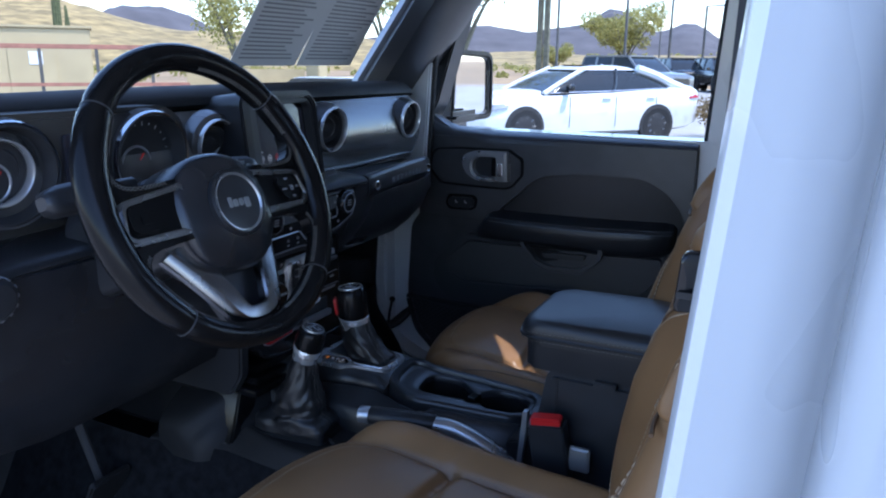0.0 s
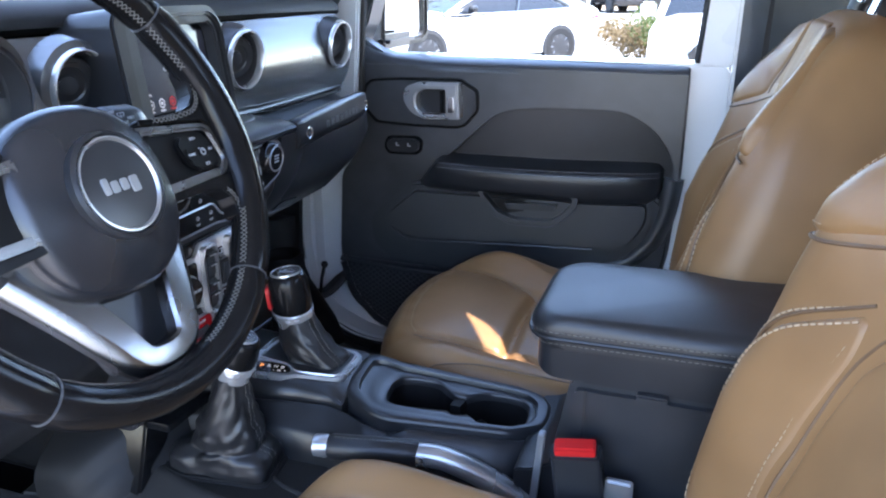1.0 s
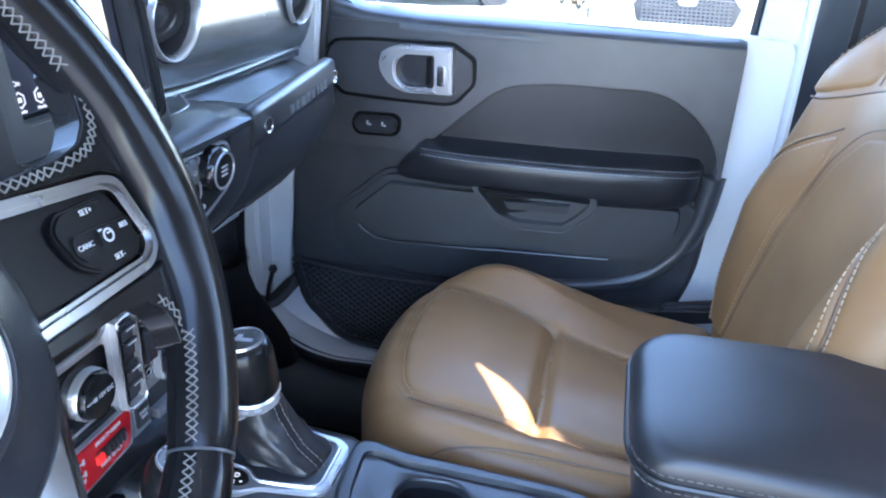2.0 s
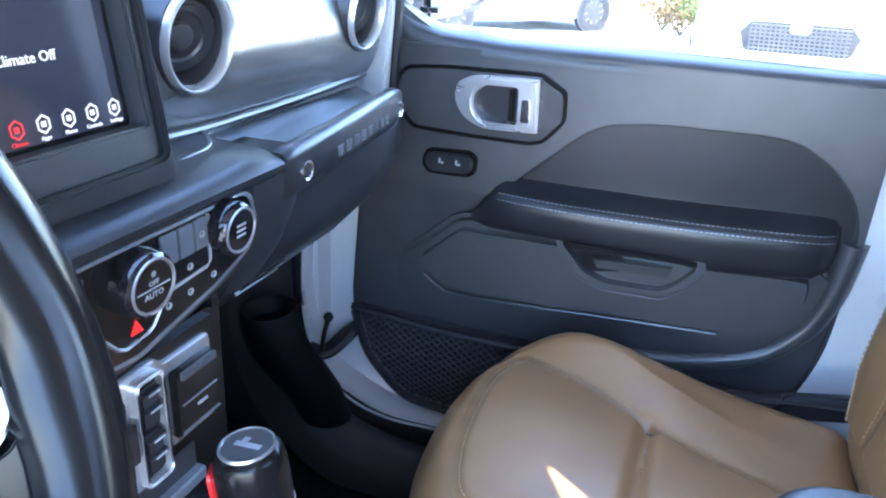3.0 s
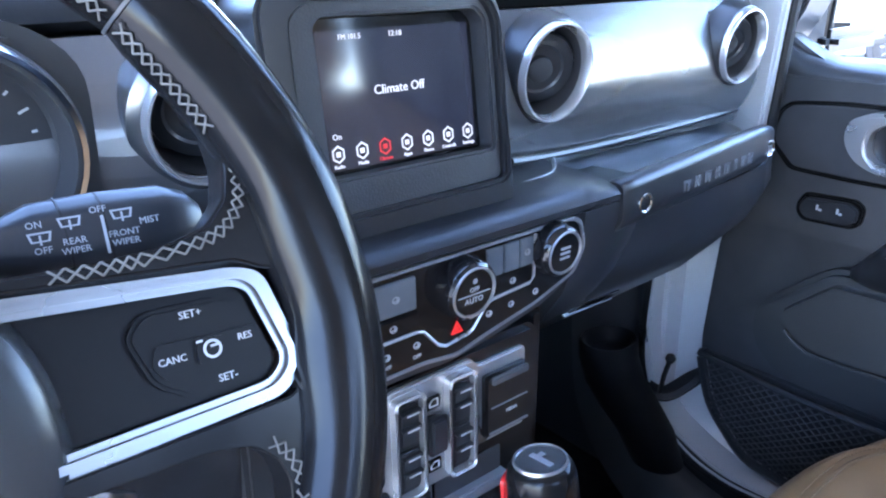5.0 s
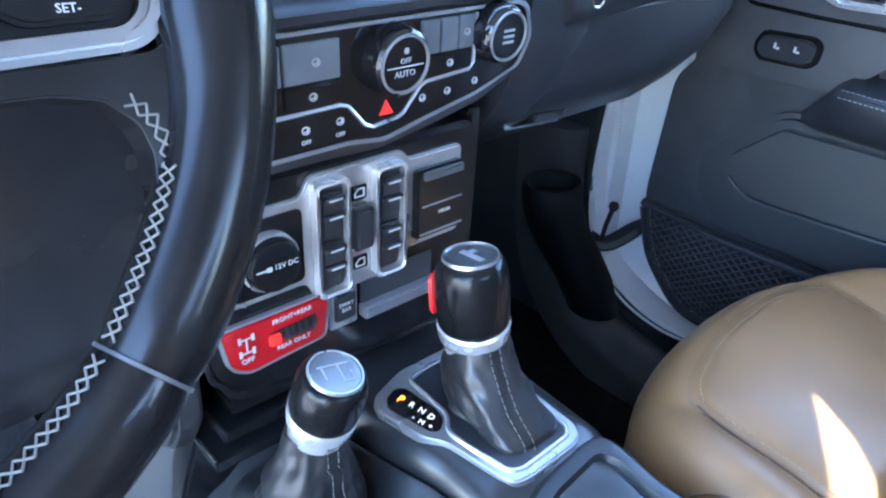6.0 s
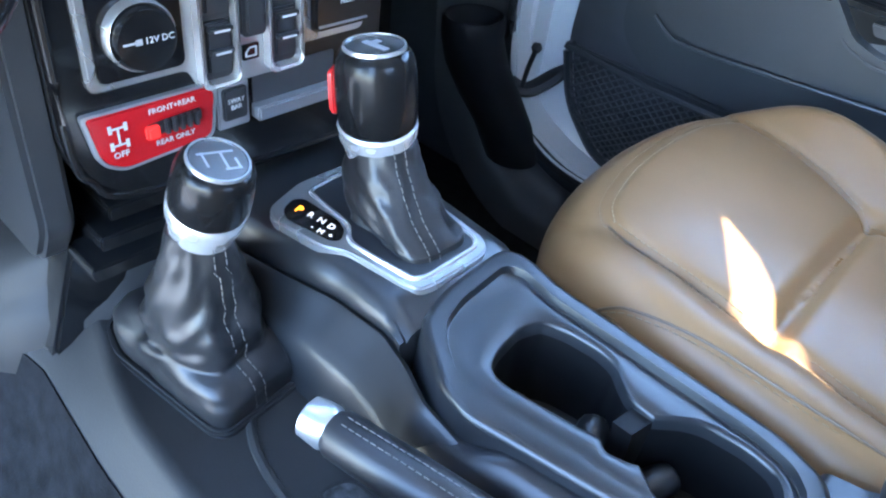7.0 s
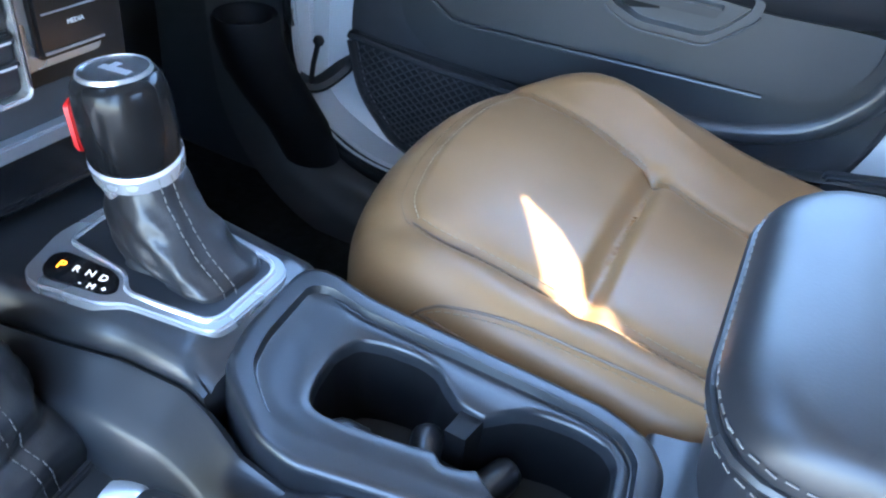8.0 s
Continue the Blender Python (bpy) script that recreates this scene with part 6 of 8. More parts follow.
for ch, a, b, sz in (("P", -0.7115, 1.0640, 0.0100), ("R", -0.7015, 1.0668, 0.0078), ("N", -0.6920, 1.0690, 0.0078), ("D", -0.6825, 1.0705, 0.0078), ("-", -0.6905, 1.0595, 0.0060), ("M", -0.6830, 1.0608, 0.0066), ("+", -0.6755, 1.0635, 0.0060)):
    lettering("gear_letter", ch, sz, tl @ pose(-cx, -cy, 0) @ basis((a, b, 0.0043), (0.93, 0.30, 0), (-0.30, 0.93, 0)), LIT_AMBER if ch == "P" else LIT_WHITE, ind)


def boot(parent, base, table, top, seam_at, seed=0.0, amp=0.0022):
    """A leather gaiter from a frame up to a collar. Table rows: share of the frame's outline, round radius, height, drift to the top."""
    n = 72
    ol = resample(base, n)
    c = sum(ol, Vector((0, 0))) / n
    fine = []
    for (k0, r0, z0, m0), (k1, r1, z1, m1) in zip(table, table[1:]):
        for j in range(4):
            t = j / 4
            fine.append((k0 + (k1 - k0) * t, r0 + (r1 - r0) * t, z0 + (z1 - z0) * t, m0 + (m1 - m0) * t))
    fine.append(table[-1])
    secs = []
    for i, (k, r, z, m) in enumerate(fine):
        t = i / (len(fine) - 1)
        cc = c.lerp(Vector(top), m)
        row = []
        for j in range(n):
            a = math.atan2(ol[j].y - c.y, ol[j].x - c.x)
            rad = k * (ol[j] - c).length + (1 - k) * r
            q = Vector((math.cos(a) * 1.5 + seed, math.sin(a) * 1.5, z * 38 + 0.7 * math.sin(a + seed)))
            crease = (0.5 - abs(noise.noise(q))) * 1.6 + 0.5 * noise.noise(q * 2.3)
            env = math.sin(math.pi * min(1, 0.06 + 0.94 * t)) ** 0.6
            lump = noise.noise(Vector((math.cos(a) * 0.9 + seed * 2, math.sin(a) * 0.9, t * 2.0)))
            rad += amp * env * (crease - 0.4) + amp * 1.5 * env * lump
            row.append((cc.x + rad * math.cos(a), cc.y + rad * math.sin(a), z + amp * 0.6 * env * crease))
        secs.append(row)
    g = part("boot", loft(secs), BLACKHIDE, parent, "creased black leather boot", angle=75)
    # double seam down the rear
    for d in (-0.0042, 0.0042):
        pts = []
        for s in secs:
            mid = sum((Vector(q) for q in s), Vector()) / n
            j = min(range(n), key=lambda q: abs((math.atan2(s[q][1] - mid.y, s[q][0] - mid.x) - seam_at + math.pi) % (2 * math.pi) - math.pi))
            p = Vector(s[j])
            out = (p - mid).normalized()
            pts.append(p + out * 0.0010 + Vector((0, 0, 0.0008)) + Vector((-out.y, out.x, 0)) * d)
        part("boot_stitching", stitches(pts, 0.0042, 0.0018, 0.00042), THREAD, parent)
    return g


def knob(parent, at, r, z0, z1, lean, label):
    m2 = Matrix.Translation((at[0], at[1], z0)) @ lean
    h = z1 - z0
    prof = [(r * 0.80, 0.0), (r * 0.97, 0.004), (r * 1.0, h * 0.15), (r * 1.03, h * 0.45), (r * 1.0, h * 0.75), (r * 0.94, h * 0.90), (r * 0.84, h * 0.975), (r * 0.74, h), (0, h)]
    k = part("knob", lathe(prof, m2, 48), RIMHIDE, parent, label, angle=45)
    part("knob_cap", lathe([(r * 0.76, h), (r * 0.75, h + 0.0012), (r * 0.70, h + 0.0012), (r * 0.68, h + 0.0006), (0, h + 0.0006)], m2, 40), PANEL, k, "engraved silver-grey cap")
    part("cap_rim", lathe([(r * 0.78, h - 0.0005), (r * 0.76, h + 0.0018), (r * 0.72, h + 0.0018), (r * 0.71, h)], m2, 40), SATIN, k)
    own = lathe([(r * 0.76, -0.020), (r * 0.84, -0.018), (r * 0.90, -0.008), (r * 1.01, 0.002), (r * 1.03, 0.010), (r * 0.98, 0.0125), (r * 0.9, 0.012)], m2, 48)
    for v in own.verts:
        loc = m2.inverted() @ v.co
        if loc.z > 0.001:
            loc.z += 0.006 * math.cos(math.atan2(loc.y, loc.x) - 2.4) - 0.002
            v.co = m2 @ loc
    co = part("collar", own, RINGSILVER, k, "satin silver collar")
    a = math.atan2(-0.75, 0.35)
    for da in (-0.22, 0.22):
        part("collar_dimple", lathe([(0.0042, 0), (0.0036, 0.0014), (0, 0.0018)], m2 @ pose(0, 0, 0, 0, 0, math.degrees(a + da)) @ pose(r * 0.965, 0, 0.0, 0, 83, 0), 14), GREYTRIM, co)
    return k, m2, h


bs = rounded([(-0.690, 1.086), (-0.620, 1.090), (-0.613, 1.100), (-0.612, 1.138), (-0.622, 1.146), (-0.690, 1.146)], 0.01)
boot(gear, bs, [(1, 0.03, zg + 0.001, 0), (0.95, 0.03, zg + 0.006, 0.02), (0.80, 0.034, zg + 0.009, 0.1), (0.62, 0.034, zg + 0.014, 0.25), (0.42, 0.032, zg + 0.024, 0.5), (0.22, 0.029, zg + 0.038, 0.75), (0.06, 0.0255, zg + 0.056, 0.95), (0, 0.0225, zg + 0.071, 1)], (-0.679, 1.112), radians(-14), 1.0, 0.0034)
kn, km, kh = knob(gear, (-0.684, 1.112), 0.0275, 1.048, 1.109, pose(0, 0, 0, 2, -6, 0), "black leather gear knob")
part("release_button", prism(rounded([(-0.012, 0.012), (0.012, 0.012), (0.011, 0.045), (-0.011, 0.045)], 0.006), "x", 0, 0.006, 0.002), REDBELT, kn, "red release button").data.transform(km @ pose(0, 0, 0, 0, 0, 205) @ pose(0.0255, 0, 0))
own = bmesh.new()
bar(km @ pose(0, 0, kh + 0.0007), 0.022, 0.005, 0.0004, 0.001, 0, own)
bar(km @ pose(0, 0, kh + 0.0007), 0.005, 0.010, 0.0004, -0.004, 0.003, own)
part("cap_emblem", own, GREYPRINT, kn)

# transfer case lever
tc = thing("transfer_case_lever", "four-wheel-drive lever with black knob and boot", "gear lever", (-0.73, 0.985, 0.9))
fo = rounded([(-0.800, 0.958), (-0.787, 0.937), (-0.757, 0.929), (-0.650, 0.943), (-0.641, 0.951), (-0.648, 1.020), (-0.674, 1.026), (-0.790, 1.024)], 0.006)
fi = [(-0.720 + (a + 0.720) * 0.93, 0.980 + (b - 0.980) * 0.88) for a, b in fo]
part("boot_frame", ring(fo, fi, "z", 0.874, 0.8895, 0.002), RUBBER, tc)
part("frame_floor", prism(fi, "z", 0.874, 0.887), DARK, tc)
boot(tc, fi, [(1, 0.04, 0.888, 0), (0.99, 0.04, 0.895, 0), (0.95, 0.042, 0.903, 0.01), (0.78, 0.040, 0.911, 0.08), (0.55, 0.036, 0.9165, 0.20), (0.34, 0.033, 0.920, 0.32), (0.26, 0.034, 0.929, 0.40), (0.20, 0.035, 0.940, 0.48), (0.10, 0.033, 0.955, 0.60), (0.02, 0.028, 0.975, 0.78), (0, 0.0240, 0.995, 0.90), (0, 0.0205, 1.010, 0.97), (0, 0.0190, 1.021, 1)], (-0.696, 0.975), radians(4), 4.0, 0.0046)
kt, mt, ht = knob(tc, (-0.690, 0.979), 0.0240, 1.034, 1.075, pose(0, 0, 0, -6, 16, 0), "black leather transfer lever knob")
own = bmesh.new()
for x, y, w, h in ((0, 0.006, 0.022, 0.0014), (-0.008, 0.001, 0.0014, 0.012), (0.003, -0.001, 0.0014, 0.014), (0.006, -0.008, 0.010, 0.0014), (0.010, -0.004, 0.0014, 0.008)):
    bar(mt @ pose(0, 0, ht + 0.0007, 0, 0, 80), w, h, 0.0004, x, y, own)
part("shift_pattern", own, GREYPRINT, kt)

# handbrake
hb = thing("handbrake", "leather gripped handbrake lever with silver tip", "handbrake", (-0.45, 0.99, 0.89))
A, B = Vector((-0.567, 0.9765, 0.946)), Vector((-0.455, 0.9985, 0.945))
dd = (B - A).normalized()
part("grip", tube([A, A + dd * 0.006, A + dd * 0.06, B - dd * 0.004, B], [0.0125, 0.0155, 0.0165, 0.0165, 0.013], 20), BLACKHIDE, hb, "black leather grip", angle=45)
part("tip", tube([A - dd * 0.018, A - dd * 0.016, A - dd * 0.002, A + dd * 0.003], [0.010, 0.0135, 0.0145, 0.0125], 20), SATIN, hb, "satin silver tip")
part("lever_arm", tube(smooth_path([B - dd * 0.004, B + dd * 0.03 + Vector((0, 0, -0.003)), B + dd * 0.075 + Vector((0, 0, -0.022)), B + dd * 0.13 + Vector((0, 0, -0.055))], 5), 0.0155, 16, flat=0.9), SATIN, hb, "bright silver lever arm")
up = Vector((0, 0, 1))
sd = dd.cross(up)
for s in (-0.0035, 0.0035):
    part("grip_stitching", stitches([A + dd * 0.01 + up * 0.0158 + sd * s * 0.9, A + dd * 0.06 + up * 0.0168 + sd * s, B - dd * 0.006 + up * 0.0166 + sd * s], 0.0036, 0.0016, 0.00038), THREAD, hb)
part("slot", ring(rounded([(-0.572, 0.966), (-0.44, 0.980), (-0.43, 1.008), (-0.566, 0.994)], 0.010), rounded([(-0.569, 0.969), (-0.443, 0.983), (-0.433, 1.005), (-0.563, 0.991)], 0.008), "z", 0.876, 0.8862, 0.001), RUBBER, hb, "dark lever slot")
SPECKLE = material("speckled_slot_brush", (0.05, 0.055, 0.06), 0.7, grain=0.8, grain_size=200, spread=0.9, wear_size=150)
part("slot_brush", prism(rounded([(-0.569, 0.969), (-0.443, 0.983), (-0.433, 1.005), (-0.563, 0.991)], 0.008), "z", 0.876, 0.8850), SPECKLE, hb, "speckled dark brush in the slot")

# armrest box
ab = thing("armrest_box", "black leather centre armrest on a storage box", "armrest", (-0.15, 1.105, 0.6))
part("box_front", prism(rounded([(-0.312, 0.62), (-0.06, 0.62), (0.06, 0.62), (0.06, 1.066), (-0.284, 1.066), (-0.306, 0.94)], 0.012), "y", 1.016, 1.206, 0.008), PLASTIC, ab, "black grained box")
part("box_seam", box(-0.268, -0.265, 1.0145, 1.0165, 0.70, 1.060, 0.0), RUBBER, ab)
part("box_strip", prism(rounded([(-0.322, 0.90), (-0.314, 0.90), (-0.306, 1.0), (-0.314, 1.0)], 0.002), "y", 1.004, 1.016, 0.001), GREYTRIM, ab)
lid = rounded([(-0.322, 1.018), (0.06, 1.012), (0.06, 1.222), (-0.316, 1.208), (-0.338, 1.185), (-0.338, 1.05)], [0.03, 0.01, 0.01, 0.03, 0.03, 0.03])
def lid_at(a, b, h):
    return Vector((a + (0.012 if h < -0.03 and a < -0.3 else 0), b, 1.138 + h + 0.010 * (a + 0.35) / 0.4 - 0.10 * max(0, -0.31 - a) ** 1.2))
part("lid", pad(lid, lid_at, 0.020, 0.036, 0.006, n=110, round_steps=6), BLACKHIDE, ab, "padded black leather lid")
low_lid = [(-0.15 + (a + 0.15) * 0.985, 1.11 + (b - 1.11) * 0.97) for a, b in lid]
part("lid_base", prism([(a if a > -0.3 else a + 0.006, b) for a, b in low_lid], "z", 1.064, 1.112, 0.016, 4), SOFT, ab)
ol = resample(lid, 110)
cc = sum(ol, Vector((0, 0))) / 110
edge = [lid_at(p.x, p.y, -0.024) + Vector(((p - cc).normalized() * 0.0006).to_tuple() + (0,)) for p in ol]
edge.append(edge[0])
part("lid_piping", tube(edge, 0.0024, 6), BLACKHIDE, ab)
for dz in (0.007, -0.006):
    part("lid_stitching", stitches([p + Vector((0, 0, dz)) for p in edge], 0.0042, 0.0024, 0.00045), THREAD, ab)
part("latch", prism(rect(-0.212, -0.180, 1.056, 1.068, 0.003), "y", 1.008, 1.020, 0.002), PLASTIC, ab, "black lid latch")


# ---- seats ----
# dark brown for the seams, with the shade of their creases put in
SEAM = material("seam_crease_brown", (0.125, 0.072, 0.036), 0.5, spread=0.1)
def seam_gap(a, b, lines):
    """The distance from a place to the nearest seam."""
    best = 1.0
    for pts in lines:
        for (x0, y0), (x1, y1) in zip(pts, pts[1:]):
            dx, dy = x1 - x0, y1 - y0
            t = max(0.0, min(1.0, ((a - x0) * dx + (b - y0) * dy) / (dx * dx + dy * dy)))
            best = min(best, math.hypot(a - x0 - dx * t, b - y0 - dy * t))
    return best


def bump_at(v, c, w):
    return math.exp(-((v - c) / w) ** 2)


def cushion(s, yc, hand, fore, lift, near):
    """Seat cushion: one padded skin drawn in along its seams. hand: +1 with the high bolster towards +y."""
    NEAR = [(-0.575, -0.148), (-0.534, -0.157), (-0.42, -0.160), (-0.20, -0.166)]
    FAR = [(-0.592, 0.148), (-0.50, 0.111), (-0.425, 0.075), (-0.332, 0.045), (-0.20, 0.020)]
    FRONT = [(-0.575, -0.148), (-0.594, -0.120), (-0.611, -0.05), (-0.616, 0.042), (-0.611, 0.104), (-0.592, 0.148)]
    CROSS = [(-0.420, -0.160), (-0.423, -0.04), (-0.422, 0.075)]
    smooth = {}
    for k, pts in (("near", NEAR), ("far", FAR), ("front", FRONT), ("cross", CROSS)):
        smooth[k] = [(p.x, p.y) for p in smooth_path([Vector((a, b, 0)) for a, b in pts], 6)]
    def far_at(a):
        for (x0, y0), (x1, y1) in zip(FAR, FAR[1:]):
            if a <= x1:
                return y0 + (y1 - y0) * max(0.0, (a - x0) / (x1 - x0))
        return FAR[-1][1]
    def spot(a, b, h):
        f = far_at(a)
        z = 0.944
        inside = max(0.0, min(1.0, (b + 0.16) / (f + 0.16))) if f > -0.15 else 0.0
        z += 0.012 * math.sin(math.pi * inside) ** 0.7 * (1.0 if a < -0.42 else 0.75)
        z += 0.014 * bump_at(a, -0.53, 0.10) - 0.018 * max(0.0, (a + 0.40) / 0.2)
        z += 0.026 * max(0.0, min(1.0, (b - f) / 0.075)) * (0.10 + bump_at(a, -0.53, 0.17))
        z += near * max(0.0, min(1.0, (-0.16 - b) / 0.045)) ** 1.2
        z -= 0.55 * max(0.0, -a - 0.606) ** 1.5
        groove = seam_gap(a, b, (smooth["near"], smooth["far"], smooth["front"]))
        z -= 0.0065 * math.exp(-(groove / 0.0055) ** 2)
        z -= 0.0120 * math.exp(-(seam_gap(a, b, (smooth["cross"],)) / 0.0100) ** 2)
        creases = noise.noise(Vector((a * 26 + b * 9, b * 34, yc * 3)))
        z += 0.0035 * noise.noise(Vector((a * 8, b * 8, yc * 3))) + 0.0011 * creases * math.exp(-(groove / 0.03) ** 2)
        return Vector((a + fore, yc + hand * b, z + h + lift))
    outl = rounded([(-0.664, 0.02), (-0.655, -0.085), (-0.630, -0.160), (-0.585, -0.214), (-0.50, -0.226), (-0.18, -0.226), (-0.18, 0.212), (-0.50, 0.226), (-0.588, 0.214), (-0.634, 0.176), (-0.656, 0.11)], [0.04, 0.04, 0.04, 0.05, 0.05, 0.02, 0.02, 0.06, 0.05, 0.04, 0.04], 5)
    part("cushion", pad(outl, spot, 0.052, 0.20, 0.0, n=260, inner=80, round_steps=9), BROWN, s, "brown leather seat cushion with sewn panels", angle=70)
    for k in ("near", "far", "front"):
        pts = smooth[k]
        part("cushion_seam", tube([spot(a, b, 0.0006) for a, b in pts], 0.0011, 5), SEAM, s)
        for d in (-0.0052, 0.0052):
            run = []
            for i, (a, b) in enumerate(pts):
                q0, q1 = pts[max(0, i - 1)], pts[min(len(pts) - 1, i + 1)]
                n = Vector((-(q1[1] - q0[1]), q1[0] - q0[0])).normalized() * d
                run.append(spot(a + n.x, b + n.y, 0.0006))
            part("seam_stitching", stitches(run, 0.0044, 0.0022, 0.0005), TANTHREAD if d < 0 and k == "front" else SEATTHREAD, s)
    for sgn in (-1, 1):
        side_line = [spot(a, sgn * b, h) for a, b, h in ((-0.20, 0.224, -0.040), (-0.32, 0.2245, -0.040), (-0.44, 0.2245, -0.038), (-0.50, 0.222, -0.036), (-0.545, 0.214, -0.040), (-0.575, 0.210, -0.060), (-0.588, 0.206, -0.085))]
        side_line = [p + Vector((0, hand * sgn * 0.0015, 0)) for p in smooth_path(side_line, 6)]
        part("side_seam", tube(side_line, 0.0016, 6), SEAM, s)
        part("side_stitching", stitches([p + Vector((0, hand * sgn * 0.0012, -0.006)) for p in side_line], 0.0044, 0.0022, 0.0006), SEAM, s)


def seat(name, yc, label, shift=0.0, lift=0.0, worn=1.0, hand=1, near=0.010, fore=0.0):
    s = thing(name, label, "car seat", (-0.25, yc, 0.62))
    cushion(s, yc, hand, fore, lift, near)
    part("cushion_base", prism(rounded([(-0.585 + fore, yc - 0.20), (-0.15, yc - 0.21), (-0.15, yc + 0.21), (-0.585 + fore, yc + 0.20)], 0.05), "z", 0.66, 0.80, 0.02), PLASTIC, s)
    part("seat_rail", box(-0.60 + fore, 0.0, yc - 0.20, yc - 0.16, 0.60, 0.66, 0.004), DARK, s)
    part("seat_rail", box(-0.60 + fore, 0.0, yc + 0.16, yc + 0.20, 0.60, 0.66, 0.004), DARK, s)
    # backrest: a = across, b = up along the back
    lean = radians(17)
    ox, oz = -0.222 + shift, 0.90 + lift
    def back(a, b, h):
        b *= 0.90
        u = abs(a) / 0.25
        fwd = h + (0.062 if worn < 1 else 0.046) * math.exp(-((u - 0.80) / 0.27) ** 2) * (worn if a < 0 else 1.0) * (1 - 0.8 * max(0, min(1, (0.22 - b) / 0.2)) * (0.75 if worn < 1 else 1) - min(0.9, 0.8 * max(0, (b - 0.42) / 0.14)))
        fwd += 0.0045 * noise.noise(Vector((a * 6, b * 6, yc * 3))) + 0.0016 * noise.noise(Vector((a * 20, b * 20, yc * 5)))
        fwd += 0.004 * math.exp(-((b - 0.16) / 0.12) ** 2)
        x = ox + b * math.sin(lean) - fwd * math.cos(lean)
        z = oz + b * math.cos(lean) + fwd * math.sin(lean)
        return Vector((x, yc + a, z))
    bo2 = rounded([(-0.185, 0.0), (0.185, 0.0), (0.262, 0.20), (0.238, 0.45), (0.165, 0.618), (0.09, 0.644), (-0.09, 0.644), (-0.165, 0.618), (-0.238, 0.45), (-0.262, 0.20)], [0.04, 0.04, 0.1, 0.12, 0.06, 0.04, 0.04, 0.06, 0.12, 0.1], 6)
    part("backrest", pad(bo2, back, 0.045, 0.14, 0.002, n=130, inner=12, round_steps=8), BROWN, s, "brown leather backrest", angle=60)
    low = [(-0.118, 0.05), (0.118, 0.05), (0.116, 0.30), (0.108, 0.375), (0.075, 0.425), (0.0, 0.446), (-0.075, 0.425), (-0.108, 0.375), (-0.116, 0.30)]
    top = [(-0.082, 0.484), (0.0, 0.464), (0.082, 0.484), (0.112, 0.505), (0.098, 0.560), (0.070, 0.618), (-0.070, 0.618), (-0.098, 0.560), (-0.112, 0.505)]
    bolster = [(0.127, 0.05), (0.180, 0.05), (0.216, 0.14), (0.224, 0.22), (0.212, 0.29), (0.180, 0.352), (0.124, 0.412), (0.119, 0.375), (0.126, 0.30)]
    shoulder = [(0.122, 0.478), (0.180, 0.440), (0.214, 0.432), (0.212, 0.475), (0.190, 0.530), (0.146, 0.604), (0.090, 0.616), (0.108, 0.562), (0.122, 0.505)]
    panels = [("lower_insert", low), ("upper_insert", top)]
    for sgn in (-1, 1):
        for nm, o in (("bolster", bolster), ("shoulder_panel", shoulder)):
            q = [(sgn * a, b) for a, b in o]
            panels.append((nm, q if sgn == 1 else q[::-1]))
    for nm, o in panels:
        part(nm, pad(rounded(o, 0.012, 5), lambda a, b, h: back(a, b, h + 0.0042), 0.011, 0.022, 0.004, n=110, inner=9, round_steps=6), BROWN, s, angle=60)
    for sgn in (-1, 1):
        def bl(pts, lift):
            return [back(v[0], v[1], lift) for v in smooth_path([(sgn * p[0], p[1], 0) for p in pts], 8)]
        for d, up in ((-0.007, 0.0046), (0.006, 0.0009)):
            run = [(0.180 + d, 0.055), (0.218 + d, 0.14), (0.224 + d, 0.22), (0.212 + d, 0.29 + d * 0.4), (0.180 + d * 0.8, 0.352 + d * 0.8), (0.128 + d * 0.3, 0.406 + d)]
            part("back_stitching", stitches(bl(run, up), 0.0050, 0.0024, 0.0010), TANTHREAD, s, "tan double edge stitching")
        # dark tubes draw the panel seams together with their creases' shade
        for run in ([(0.1225, 0.06), (0.1222, 0.20), (0.1210, 0.30), (0.1135, 0.378), (0.080, 0.430), (0.0, 0.455)], [(0.183, 0.052), (0.2185, 0.14), (0.2265, 0.22), (0.2145, 0.291), (0.182, 0.355), (0.126, 0.416)], [(0.100, 0.481), (0.122, 0.470), (0.178, 0.435), (0.222, 0.427)], [(0.117, 0.482), (0.1165, 0.506), (0.103, 0.561), (0.080, 0.614)]):
            part("panel_seam", tube(bl(run, 0.0006), 0.0018, 6), SEAM, s)
        for run in ([(0.185, 0.446), (0.205, 0.442)], [(0.206, 0.475), (0.184, 0.530), (0.142, 0.598)], [(0.126, 0.07), (0.132, 0.20), (0.133, 0.30), (0.127, 0.37)]):
            part("seam_stitching", stitches(bl(run, 0.0046), 0.0042, 0.0024, 0.0005), TANTHREAD, s)
    # worn stamped word field on the upper insert
    own = bmesh.new()
    for k in range(7):
        p = back(-0.045 + 0.015 * k, 0.50, 0.0118)
        m2 = basis(p, (0, 1, 0), (math.sin(lean), 0, math.cos(lean)))
        bar(m2, 0.003, 0.014, 0.0008, -0.003, 0, own)
        bar(m2, 0.008, 0.003, 0.0008, 0, 0.0055 * (1 if k % 2 else -1), own)
    part("stamped_mark", own, TANTHREAD, s)
    # head restraint
    def head(a, b, h):
        b *= 0.91
        x = ox + b * math.sin(lean) - (h - 0.01) * math.cos(lean)
        return Vector((x, yc + a, oz + b * math.cos(lean) + h * math.sin(lean)))
